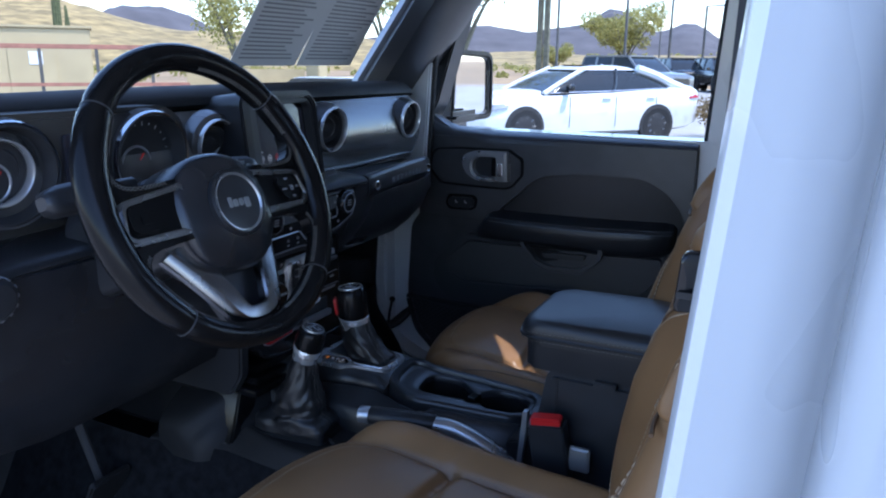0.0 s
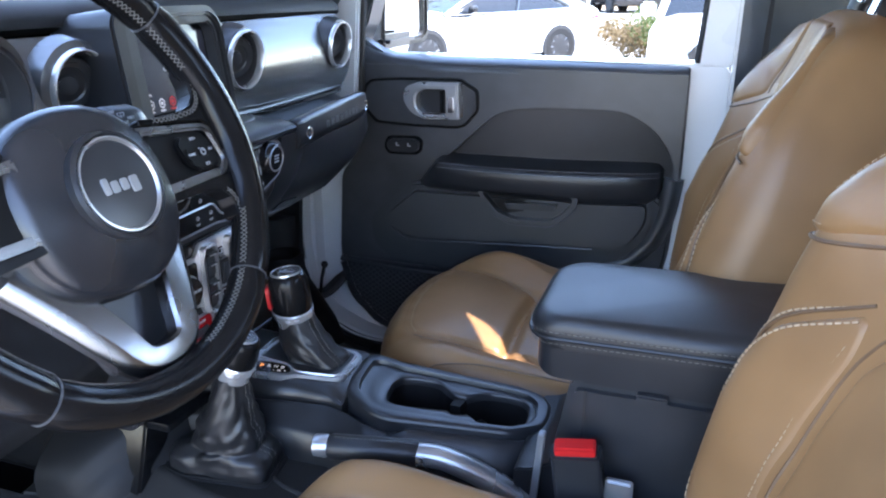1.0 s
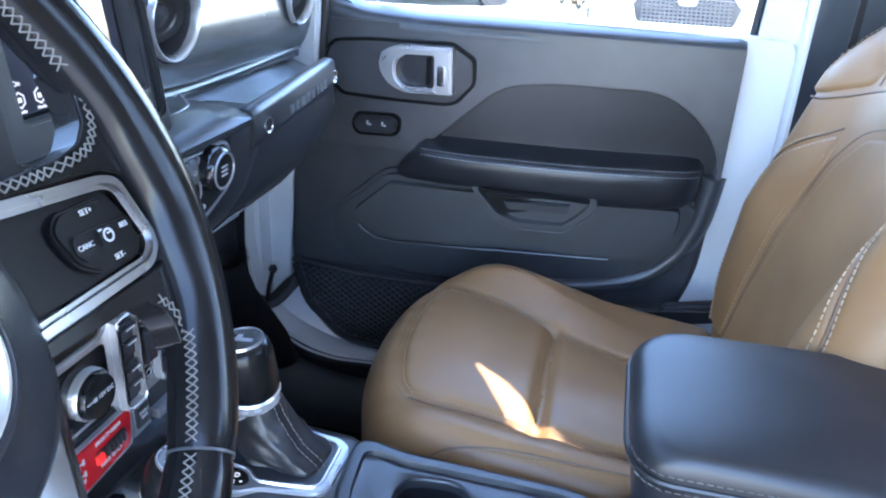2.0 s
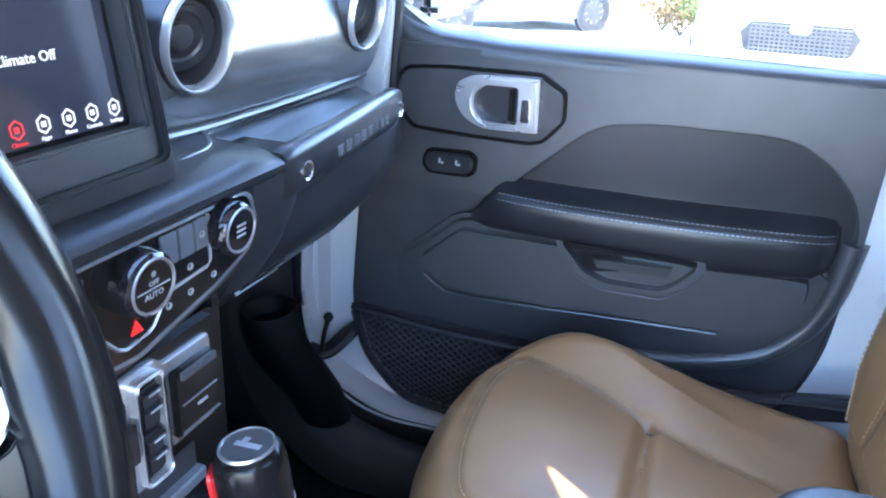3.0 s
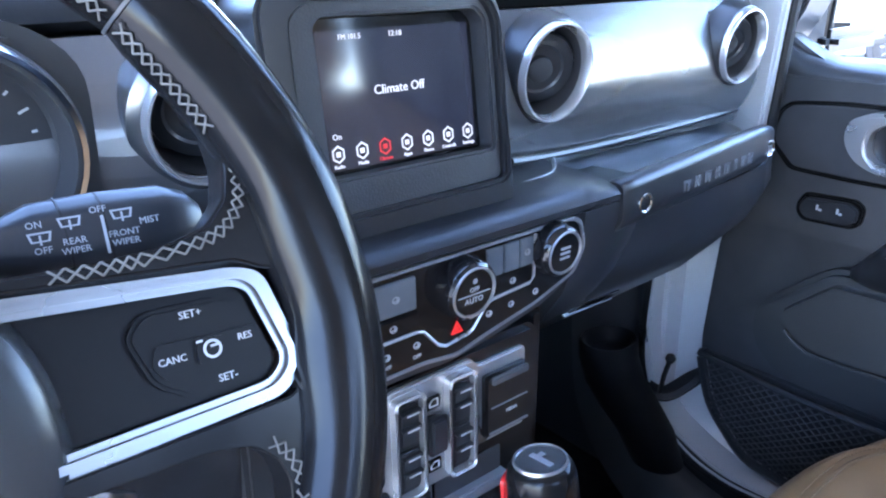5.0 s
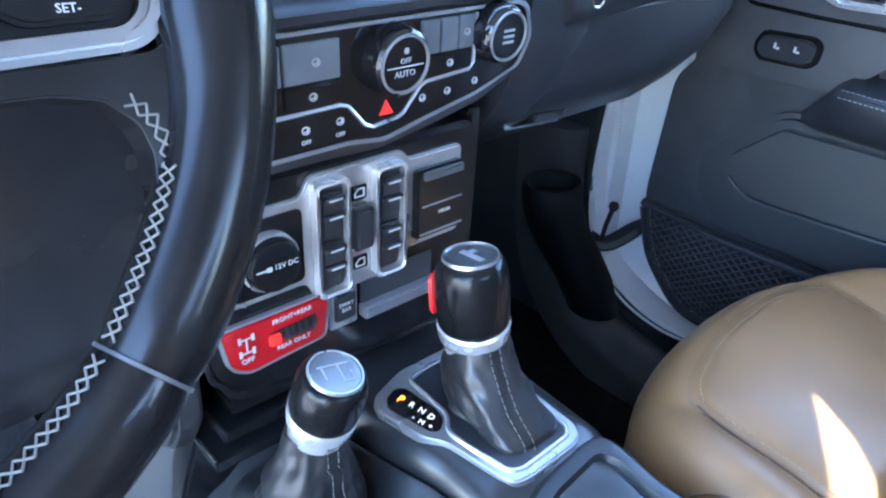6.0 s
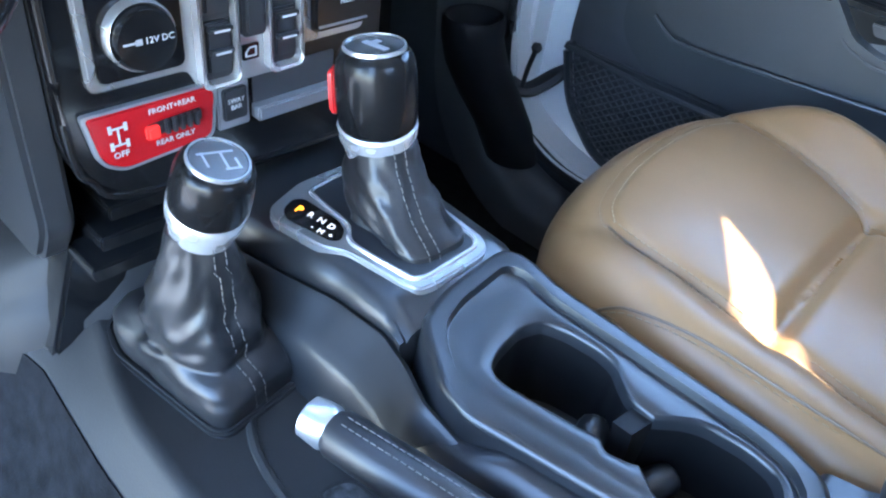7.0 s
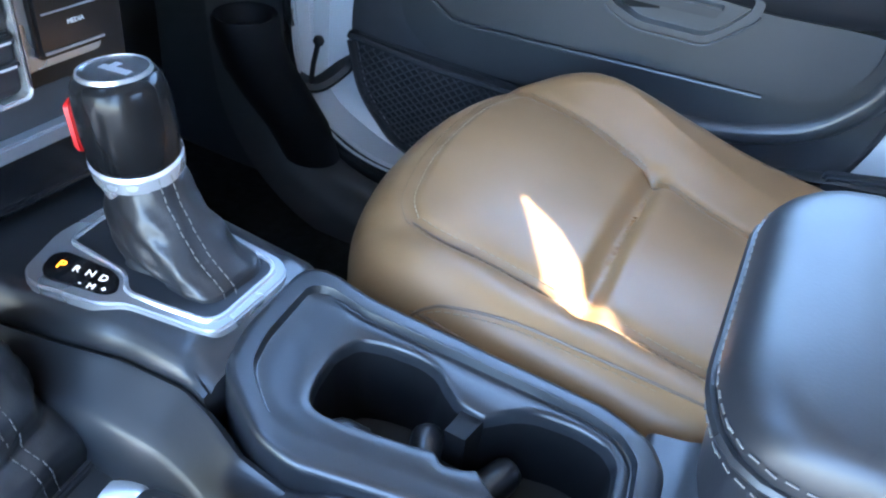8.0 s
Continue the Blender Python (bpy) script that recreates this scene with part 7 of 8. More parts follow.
    hr = rounded([(-0.105, 0.665), (0.105, 0.665), (0.130, 0.76), (0.115, 0.855), (-0.115, 0.855), (-0.130, 0.76)], 0.035, 6)
    h1 = part("head_restraint", pad(hr, head, 0.040, 0.10, 0.010, n=90, round_steps=7), BROWN, s, "brown leather head restraint", angle=60)
    for y in (-0.06, 0.06):
        part("post", tube([head(y, 0.62, -0.03), head(y, 0.70, -0.03)], 0.006, 10), CHROME, s)
    part("post_sleeve", tube([head(0.06, 0.632, -0.03), head(0.06, 0.646, -0.03)], 0.012, 12), PLASTIC, s)
    return s


ps = seat("passenger_seat", 1.430, "brown leather passenger seat with tan stitching", 0.02)
side = smooth_path([Vector(p) for p in ((-0.537, 1.2065, 0.912), (-0.530, 1.2090, 0.930), (-0.518, 1.2122, 0.9405), (-0.506, 1.2142, 0.9458), (-0.477, 1.2188, 0.9500), (-0.447, 1.2225, 0.9510), (-0.413, 1.2248, 0.9490), (-0.379, 1.2278, 0.9460), (-0.344, 1.2308, 0.9430), (-0.300, 1.2350, 0.9380))], 5)
part("side_seam", tube(side, 0.0012, 6), SEAM, ps)
part("side_stitching", stitches([p + Vector((0, -0.0035, -0.0030)) for p in side], 0.0046, 0.0024, 0.0006), SEATTHREAD, ps)
seat("driver_seat", 0.724, "brown leather driver seat with worn bolsters", 0.085, -0.001, 0.3, -1, 0.034, 0.048)

# belt buckle
bk = thing("seat_belt_buckle", "black belt buckle with red release button", "belt buckle", (-0.25, 0.978, 0.8))
fr = basis((-0.266, 0.984, 0.985), (1, 0.1, 0.12), (0, 1, 0.15))
own = prism(rounded([(-0.026, -0.013), (0.026, -0.013), (0.028, 0.013), (-0.028, 0.013)], 0.005), "z", -0.075, 0.022, 0.004)
own.transform(fr)
part("housing", own, PLASTIC, bk)
own = prism(rect(-0.022, 0.022, -0.010, 0.010, 0.003), "z", 0.018, 0.030, 0.003)
own.transform(fr)
part("release_button", own, REDBELT, bk, "red release button")
part("stalk", tube([fr @ Vector((0.002, 0, -0.07)), (-0.23, 0.985, 0.80), (-0.20, 0.99, 0.70)], 0.012, 10, flat=0.5), PLASTIC, bk)
own = prism(rect(-0.235, -0.205, 0.935, 0.972, 0.004), "y", 0.985, 0.995, 0.003)
part("metal_tongue", own, SATIN, bk)
# belt by the passenger's pillar
bt = thing("seat_belt", "black seat belt hanging by the door pillar", "seat belt", (-0.08, 1.66, 0.7))
part("webbing", loft([[(x - 0.022, y, z), (x + 0.022, y + 0.006, z), (x + 0.022, y + 0.008, z), (x - 0.022, y + 0.002, z)] for x, y, z in ((-0.06, 1.69, 1.75), (-0.075, 1.685, 1.30), (-0.10, 1.68, 0.95), (-0.11, 1.67, 0.68))]), RUBBER, bt)
part("guide", box(-0.10, -0.05, 1.672, 1.695, 1.30, 1.34, 0.006), PLASTIC, bt)
part("tongue", prism(rounded([(-0.27, 0.93), (-0.18, 0.95), (-0.17, 0.915), (-0.26, 0.895)], 0.01), "y", 1.665, 1.682, 0.004), PLASTIC, bt, "black belt tongue")
part("lower_belt", tube([(-0.33, 1.69, 0.90), (-0.25, 1.676, 0.925), (-0.19, 1.672, 0.935), (-0.10, 1.676, 0.93)], 0.015, 8, flat=0.3), RUBBER, bt)

# belt by the driver's pillar
db = thing("seat_belt", "black seat belt with tongue beside the driver seat", "seat belt", (-0.05, 0.437, 0.7))
part("webbing", loft([[(x + 0.033, y + 0.027, z), (x + 0.047, y + 0.017, z), (x + 0.048, y + 0.018, z), (x + 0.034, y + 0.028, z)] for x, y, z in ((-0.040, 0.432, 1.72), (-0.045, 0.436, 1.40), (-0.049, 0.438, 1.30), (-0.056, 0.438, 1.10), (-0.072, 0.430, 0.70))]), DARK, db)
own = pad(rounded([(-0.011, -0.016), (0.011, -0.016), (0.013, 0.010), (0.006, 0.018), (-0.008, 0.018)], 0.005), lambda a, b, h: Vector((-0.0185 + a * 0.75, 0.451 + a * 0.3 - h, 1.390 + b)), 0.004, 0.008, 0.001, n=48, inner=4)
part("tongue", own, GLOSS, db, "black plastic belt tongue")
part("tongue_slot", prism(rect(-0.0245, -0.0140, 1.384, 1.3875, 0.001), "y", 0.4455, 0.4475), RUBBER, db)

# paper sheets stuck inside the windscreen
SLOPE = Vector((0.30, 0, 0.40)).normalized()
def on_screen(y, up_by):
    return Vector((-1.068, y, 1.404)) + SLOPE * up_by + Vector((0.8, 0, -0.6)) * 0.006
def sheet(y0, y1, lo, hi, skew):
    p = thing("window_sticker", "printed white price sheet in the windscreen", "paper", on_screen(y0, lo), group="windscreen sheets")
    a, b, c, d2 = on_screen(y0, lo), on_screen(y1, lo), on_screen(y1 + skew, hi), on_screen(y0 + skew, hi)
    nn = (b - a).cross(d2 - a).normalized() * 0.0006
    part("page", loft([[a, b, c, d2], [a + nn, b + nn, c + nn, d2 + nn]]), PAPER, p)
    own = bmesh.new()
    fr3 = basis(a + (0.8 * Vector((1, 0, 0)) - 0.6 * Vector((0, 0, 1))) * 0.0016, (0, 1, 0), SLOPE)
    for k in range(18):
        w = (y1 - y0) * random.uniform(0.5, 0.85)
        bar(fr3, w, 0.0035, 0.0002, (y1 - y0) * 0.08 + w / 2, 0.02 + 0.0095 * k, own)
    part("printed_text", own, GREYPRINT, p)


sheet(1.160, 1.361, 0.115, 0.31, -0.004)
sheet(1.367, 1.572, 0.115, 0.31, -0.016)


# ---- outside: land, plants, posts, cars ----
LEAF = material("olive_leaves", (0.30, 0.28, 0.085), 0.6, spread=0.45, wear_size=3.0)
GREENLEAF = material("green_leaves", (0.075, 0.105, 0.025), 0.6, spread=0.45, wear_size=4.0)
DRYLEAF = material("dry_brush", (0.20, 0.145, 0.075), 0.8, spread=0.35, wear_size=3.0)
BARK = material("grey_green_bark", (0.13, 0.12, 0.085), 0.85, grain=0.8, grain_size=40, spread=0.3, wear_size=8)
STEEL = material("weathered_steel", (0.09, 0.085, 0.08), 0.55, metal=0.3, spread=0.2, wear_size=5)
ROCK = material("hazy_mountain_rock", (0.085, 0.080, 0.088), 0.95, grain=0.3, grain_size=0.4, spread=0.22, wear_size=0.012)
STUCCO = material("beige_stucco", (0.42, 0.34, 0.20), 0.9, grain=0.5, grain_size=60, spread=0.08, wear_size=1.5)
TINTED = material("tinted_car_glass", (0.016, 0.02, 0.024), 0.06, spread=0.1)
CARBLACK = material("black_car_paint", (0.012, 0.012, 0.013), 0.22, coat=0.7, spread=0.1)
CARGREY = material("grey_car_paint", (0.16, 0.17, 0.18), 0.28, metal=0.4, coat=0.6, spread=0.05)
LAMPGLASS = material("headlamp_glass", (0.35, 0.37, 0.40), 0.12, metal=0.5, spread=0.1)
TAILRED = material("tail_lamp_red", (0.35, 0.01, 0.012), 0.2, spread=0.1)


def leafy(m):
    """Lets light through thin leaves."""
    nt = m.node_tree
    b, out = nt.nodes["Principled BSDF"], nt.nodes["Material Output"]
    tr, mix = nt.nodes.new("ShaderNodeBsdfTranslucent"), nt.nodes.new("ShaderNodeMixShader")
    nt.links.new(b.inputs["Base Color"].links[0].from_socket, tr.inputs["Color"])
    mix.inputs["Fac"].default_value = 0.5
    nt.links.new(b.outputs["BSDF"], mix.inputs[1])
    nt.links.new(tr.outputs["BSDF"], mix.inputs[2])
    nt.links.new(mix.outputs["Shader"], out.inputs["Surface"])


for m in (LEAF, GREENLEAF, DRYLEAF):
    leafy(m)


def toward(az, d, z=0.0):
    """A place d metres off, az degrees from straight across towards the car's front."""
    az = radians(az + 1.7)
    return Vector((-d * math.sin(az), d * math.cos(az), z))


def ridge(name, label, mat, az0, az1, d, depth, height, peaks, rough, seed):
    """A range of hills: rows from its foot to its crest and down behind."""
    own = bmesh.new()
    n, rows = 150, 26
    grid = []
    for i in range(n + 1):
        az = az0 + (az1 - az0) * i / n
        h = height * 0.25 + sum(hh * math.exp(-((az - c) / w) ** 2) for c, w, hh in peaks)
        col = []
        for j in range(rows + 1):
            t = j / rows
            p = toward(az, d + depth * t)
            k = math.sin(math.pi * min(t * 0.85, 1)) ** 1.1
            nz = noise.fractal(Vector((p.x / (60 * rough), p.y / (60 * rough), seed)), 0.9, 2.1, 6)
            rid = 1 - abs(noise.noise(Vector((p.x / (130 * rough), p.y / (130 * rough), seed + 4))))
            col.append(own.verts.new((p.x, p.y, max(-2.0, k * h * (0.72 + 0.22 * rid + 0.16 * nz)) - 0.5 * (j == 0))))
        grid.append(col)
    for a, b in zip(grid, grid[1:]):
        for j in range(rows):
            own.faces.new((a[j], a[j + 1], b[j + 1], b[j]))
    return tagged(part(name, own, mat, angle=180), label, "hills", kind="structure")


ridge("backdrop_mountains", "bare grey-violet mountain range in haze", ROCK, -30, 100, 2400, 900, 150, [(12.6, 2.2, 150), (16.5, 3.0, 105), (7.8, 2.2, 110), (22.5, 3.0, 110), (46, 5, 150), (54, 6, 60), (30, 4, 60), (0, 5, 60), (-14, 9, 80), (75, 9, 90)], 4.0, 3.0)
HILLSOIL = material("dry_grass_and_soil", (0.25, 0.185, 0.080), 0.95, grain=0.6, grain_size=3, spread=0.45, wear_size=0.35)
ridge("backdrop_hill", "tan desert hillside dotted with brush", HILLSOIL, 26, 110, 120, 160, 8, [(52, 10, 10.5), (38, 6, 5.5), (70, 15, 12), (31, 4, 4.5)], 0.5, 9.0)
ridge("backdrop_rise", "low tan desert rise", HILLSOIL, -40, 30, 150, 120, 6.0, [(20, 6, 2.6), (9, 6, 2.0), (-10, 10, 2)], 0.5, 14.0)


def clump(own, c, r, n, leaf, squash=0.8):
    """Leaves scattered in a ragged ball."""
    for _ in range(n):
        v = Vector((random.gauss(0, 1), random.gauss(0, 1), random.gauss(0, 1))).normalized() * r * random.uniform(0.25, 1.0) ** 0.6
        v.z *= squash
        p = Vector(c) + v
        a = Vector((random.gauss(0, 1), random.gauss(0, 1), random.gauss(0, 1))).normalized() * leaf * random.uniform(0.6, 1.4)
        b = a.orthogonal().normalized() * leaf * random.uniform(0.35, 0.8)
        own.faces.new([own.verts.new(q) for q in (p - a, p + b, p + a, p - b)])


def tree(at, height, spread, seed, crown_mat=LEAF, leaf=0.10, count=34, label="green-barked desert tree with an airy olive crown"):
    random.seed(seed)
    t = thing("desert_tree", label, "tree", matrix=pose(*at), group="desert trees")
    own, crown = bmesh.new(), bmesh.new()
    fork = height * 0.22
    tube([(0, 0, -0.1), (0.05, 0.02, fork * 0.5), (0.02, 0, fork)], [0.17, 0.13, 0.12], 9, bm=own)
    for k in range(7):
        a = 2 * math.pi * k / 7 + random.uniform(-0.4, 0.4)
        reach = spread * random.uniform(0.5, 0.95)
        tip = Vector((reach * math.cos(a), reach * math.sin(a), height * random.uniform(0.62, 0.95)))
        pts = smooth_path([(0.02, 0, fork * 0.9), (tip.x * 0.3 + random.uniform(-0.2, 0.2), tip.y * 0.3, fork + (tip.z - fork) * 0.45), tip], 4)
        tube(pts, [0.09 * (1 - 0.85 * i / (len(pts) - 1)) for i in range(len(pts))], 7, bm=own)
        for q in range(3):
            s = pts[len(pts) // 2 + q]
            e = s + Vector((random.uniform(-1, 1), random.uniform(-1, 1), random.uniform(0.1, 0.8))) * spread * 0.35
            tube([s, (s + e) / 2 + Vector((0, 0, 0.1)), e], [0.03, 0.02, 0.008], 5, bm=own)
            clump(crown, e, spread * 0.26, count, leaf)
        clump(crown, tip, spread * 0.34, count * 2, leaf)
    part("trunk", own, BARK, t, angle=60)
    part("crown", crown, crown_mat, t, angle=180)
    random.seed(1)
    return t


tree(toward(12.0, 60, 0), 5.6, 2.9, 11, count=190, leaf=0.10)
tree(toward(40.4, 32, 0), 5.2, 3.0, 12, count=130, leaf=0.07)
tree(toward(24.2, 26, 0), 6.4, 3.6, 13, count=150, leaf=0.065)
tree(toward(29.5, 30, 0), 7.0, 3.6, 14, count=170, leaf=0.065)
tree(toward(17.0, 75, 0), 3.2, 2.0, 15, count=90, leaf=0.10)


# tall ribbed cactus on the slope
cac = thing("saguaro_cactus", "tall grey-green saguaro cactus with one arm", "cactus", matrix=Matrix.Translation(toward(52.0, 60)) @ pose(0, 0, 0, 0, 0, 52))
CACTUS = material("grey_green_cactus", (0.085, 0.10, 0.045), 0.8, grain=0.5, grain_size=60, spread=0.3, wear_size=6)
def ribbed(pts, radii, name):
    pts = smooth_path(pts, 6)
    secs = []
    for i, p in enumerate(pts):
        t = i / (len(pts) - 1) * (len(radii) - 1)
        k = min(int(t), len(radii) - 2)
        r = radii[k] + (radii[k + 1] - radii[k]) * (t - k)
        d = (pts[min(i + 1, len(pts) - 1)] - pts[max(i - 1, 0)]).normalized()
        side = d.cross(Vector((0, 1, 0))).normalized()
        other = side.cross(d)
        secs.append([p + r * (1 + 0.10 * (-1) ** j) * (math.cos(2 * math.pi * j / 24) * side + math.sin(2 * math.pi * j / 24) * other) for j in range(24)])
    part(name, loft(secs), CACTUS, cac)
ribbed([(0, 0, -0.2), (0, 0, 3.0), (0.05, 0, 6.4), (0.05, 0, 7.4)], [0.24, 0.27, 0.25, 0.06], "trunk")
ribbed([(0.1, 0, 3.2), (0.5, 0, 3.1), (0.62, 0, 3.8), (0.60, 0, 5.0)], [0.13, 0.15, 0.15, 0.05], "arm")


def shrub(at, r, seed, mat, label):
    random.seed(seed)
    s = thing("shrub", label, "shrub", matrix=pose(*at), group="shrubs")
    own, leafs = bmesh.new(), bmesh.new()
    for k in range(9):
        a = 2 * math.pi * k / 9
        e = Vector((r * 0.7 * math.cos(a), r * 0.7 * math.sin(a), r * random.uniform(0.5, 1.0)))
        tube([(0, 0, 0), e * 0.5 + Vector((0, 0, 0.05)), e], [0.014, 0.009, 0.004], 5, bm=own)
        clump(leafs, e + Vector((0, 0, 0.05)), r * 0.42, 150, 0.035)
    clump(leafs, (0, 0, r * 0.65), r * 0.7, 500, 0.035)
    part("stems", own, BARK, s)
    part("foliage", leafs, mat, s, angle=180)
    random.seed(1)


shrub((-0.75, 15.0, 0), 0.85, 21, GREENLEAF, "rounded green desert shrub")
shrub((0.35, 16.5, 0), 0.75, 22, GREENLEAF, "rounded green desert shrub")
shrub((-1.75, 16.2, 0), 0.72, 23, DRYLEAF, "dry brown desert shrub")
shrub((-1.35, 15.4, 0), 0.55, 24, DRYLEAF, "dry brown desert shrub")
random.seed(5)
own = bmesh.new()
for _ in range(900):
    az, d = random.uniform(-25, 80), random.uniform(55, 300)
    p = toward(az, d)
    hills = 0.0
    clump(own, (p.x, p.y, random.uniform(0.2, 0.5) + (max(0, d - 130) * 0.045 if az > 27 else max(0, d - 150) * 0.03)), random.uniform(0.4, 1.1), 26, 0.26, 0.6)
tagged(part("brush", own, LEAF, angle=180), "scattered olive desert brush", "brush", kind="stuff")


def lamp_post(at, h, arm, r=0.07):
    p = thing("street_lamp", "dark steel car park lamp post", "street lamp", matrix=pose(*at), group="lamp posts")
    part("pole", lathe([(r * 1.3, 0), (r * 1.2, 0.4), (r, 0.5), (r * 0.8, h), (0, h)], seg=12), STEEL, p)
    if arm:
        part("lamp_arm", tube([(0, 0, h - 0.1), (0.4, 0, h), (1.0, 0, h)], 0.04, 8), STEEL, p)
        part("lamp_head", box(0.7, 1.6, -0.18, 0.18, h - 0.04, h + 0.06, 0.02), STEEL, p)


for az, d, h, arm, r in ((16.9, 46, 9, False, 0.085), (12.0, 44, 9, False, 0.085), (8.9, 62, 6.2, True, 0.11), (6.6, 64, 5.8, True, 0.11), (9.6, 80, 6.5, False, 0.08), (24.0, 40, 7, False, 0.07), (3.0, 60, 6, True, 0.1)):
    lamp_post(toward(az, d), h, arm, r)
for az in (18.15, 17.65):
    q = thing("timber_post", "tall brown square post", "post", matrix=pose(*toward(az, 26)), group="posts")
    part("shaft", box(-0.085, 0.085, -0.085, 0.085, 0, 9.0, 0.01), BARK, q)
# service enclosure, rail fence and column seen through the windscreen
en = thing("utility_enclosure", "beige rendered service enclosure", "enclosure", matrix=Matrix.Translation(toward(53.0, 22)) @ pose(0, 0, 0, 0, 0, 52))
part("wall", box(-2.4, 1.15, -1.0, 1.0, 0, 2.2, 0.03), STUCCO, en)
part("cap", box(-2.45, 1.2, -1.05, 1.05, 2.2, 2.26, 0.01), STUCCO, en)
part("door", box(-0.7, 0.35, -1.03, -0.99, 0.1, 1.9, 0.01), STUCCO, en)
part("sign", box(-0.25, 0.05, -1.045, -1.02, 1.35, 1.65, 0.005), WHITE, en)
fe = thing("rail_fence", "rust-red steel rail fence", "fence", matrix=Matrix.Translation(toward(51.6, 19)) @ pose(0, 0, 0, 0, 0, 50))
for k in range(6):
    part("post", box(-4 + 1.15 * k, -3.93 + 1.15 * k, -0.03, 0.03, 0, 1.78, 0.005), STEEL, fe)
RUST = material("faded_red_paint", (0.30, 0.13, 0.09), 0.7, spread=0.2, wear_size=4)
part("rail", box(-4.2, 2.6, -0.04, 0.04, 1.70, 1.80, 0.01), RUST, fe)
part("rail", box(-4.2, 2.6, -0.04, 0.04, 0.9, 0.98, 0.01), RUST, fe)
gc = thing("gate_column", "beige rendered gate column", "column", matrix=Matrix.Translation(toward(34.8, 40)))
part("shaft", box(-0.4, 0.4, -0.4, 0.4, 0, 1.45, 0.03), STUCCO, gc)
part("cap", box(-0.46, 0.46, -0.46, 0.46, 1.45, 1.55, 0.02), STUCCO, gc)
wl = thing("low_wall", "low beige rendered wall", "wall", matrix=Matrix.Translation(toward(38.5, 41)) @ pose(0, 0, 0, 0, 0, 38))
part("wall", box(-4, 2.0, -0.12, 0.12, 0, 1.05, 0.02), STUCCO, wl)


def wheel_at(parent, x, y, r=0.33, side=1):
    m2 = pose(x, y, r, 90 if side < 0 else -90, 0, 0)
    t = part("wheel", lathe([(r * 0.62, -0.10), (r * 0.94, -0.105), (r, -0.07), (r, 0.07), (r * 0.94, 0.105), (r * 0.66, 0.10), (r * 0.62, 0.07)], m2, 36), RUBBER, parent)
    part("rim", lathe([(r * 0.66, 0.07), (r * 0.64, 0.098), (r * 0.60, 0.06), (r * 0.2, 0.05), (0, 0.06)], m2, 36), DARK, t)
    own = bmesh.new()
    for k in range(10):
        a = math.pi * 2 * k / 10
        d0, d1 = Vector((math.cos(a), math.sin(a), 0)), Vector((math.cos(a + 0.10), math.sin(a + 0.10), 0))
        tube([m2 @ (d0 * r * 0.12 + Vector((0, 0, 0.07))), m2 @ (d1 * r * 0.63 + Vector((0, 0, 0.088)))], 0.017, 6, bm=own)
    part("spokes", own, PANEL, t)


def bodywork(stations, mat, parent, name="body"):
    """Skin over cross-stations of (x, half width, low, waist, top)."""
    secs = []
    for x, w, zl, zw, zt in stations:
        half = [(w * 0.80, zl), (w * 0.97, zl + 0.06), (w, (zl + zw) / 2), (w * 0.985, zw - 0.05), (w * 0.94, zw), (w * 0.70, zt - 0.012), (w * 0.35, zt)]
        secs.append([(x, -a, z) for a, z in half] + [(x, a, z) for a, z in half[::-1]])
    return part(name, loft(secs), mat, parent, angle=40)


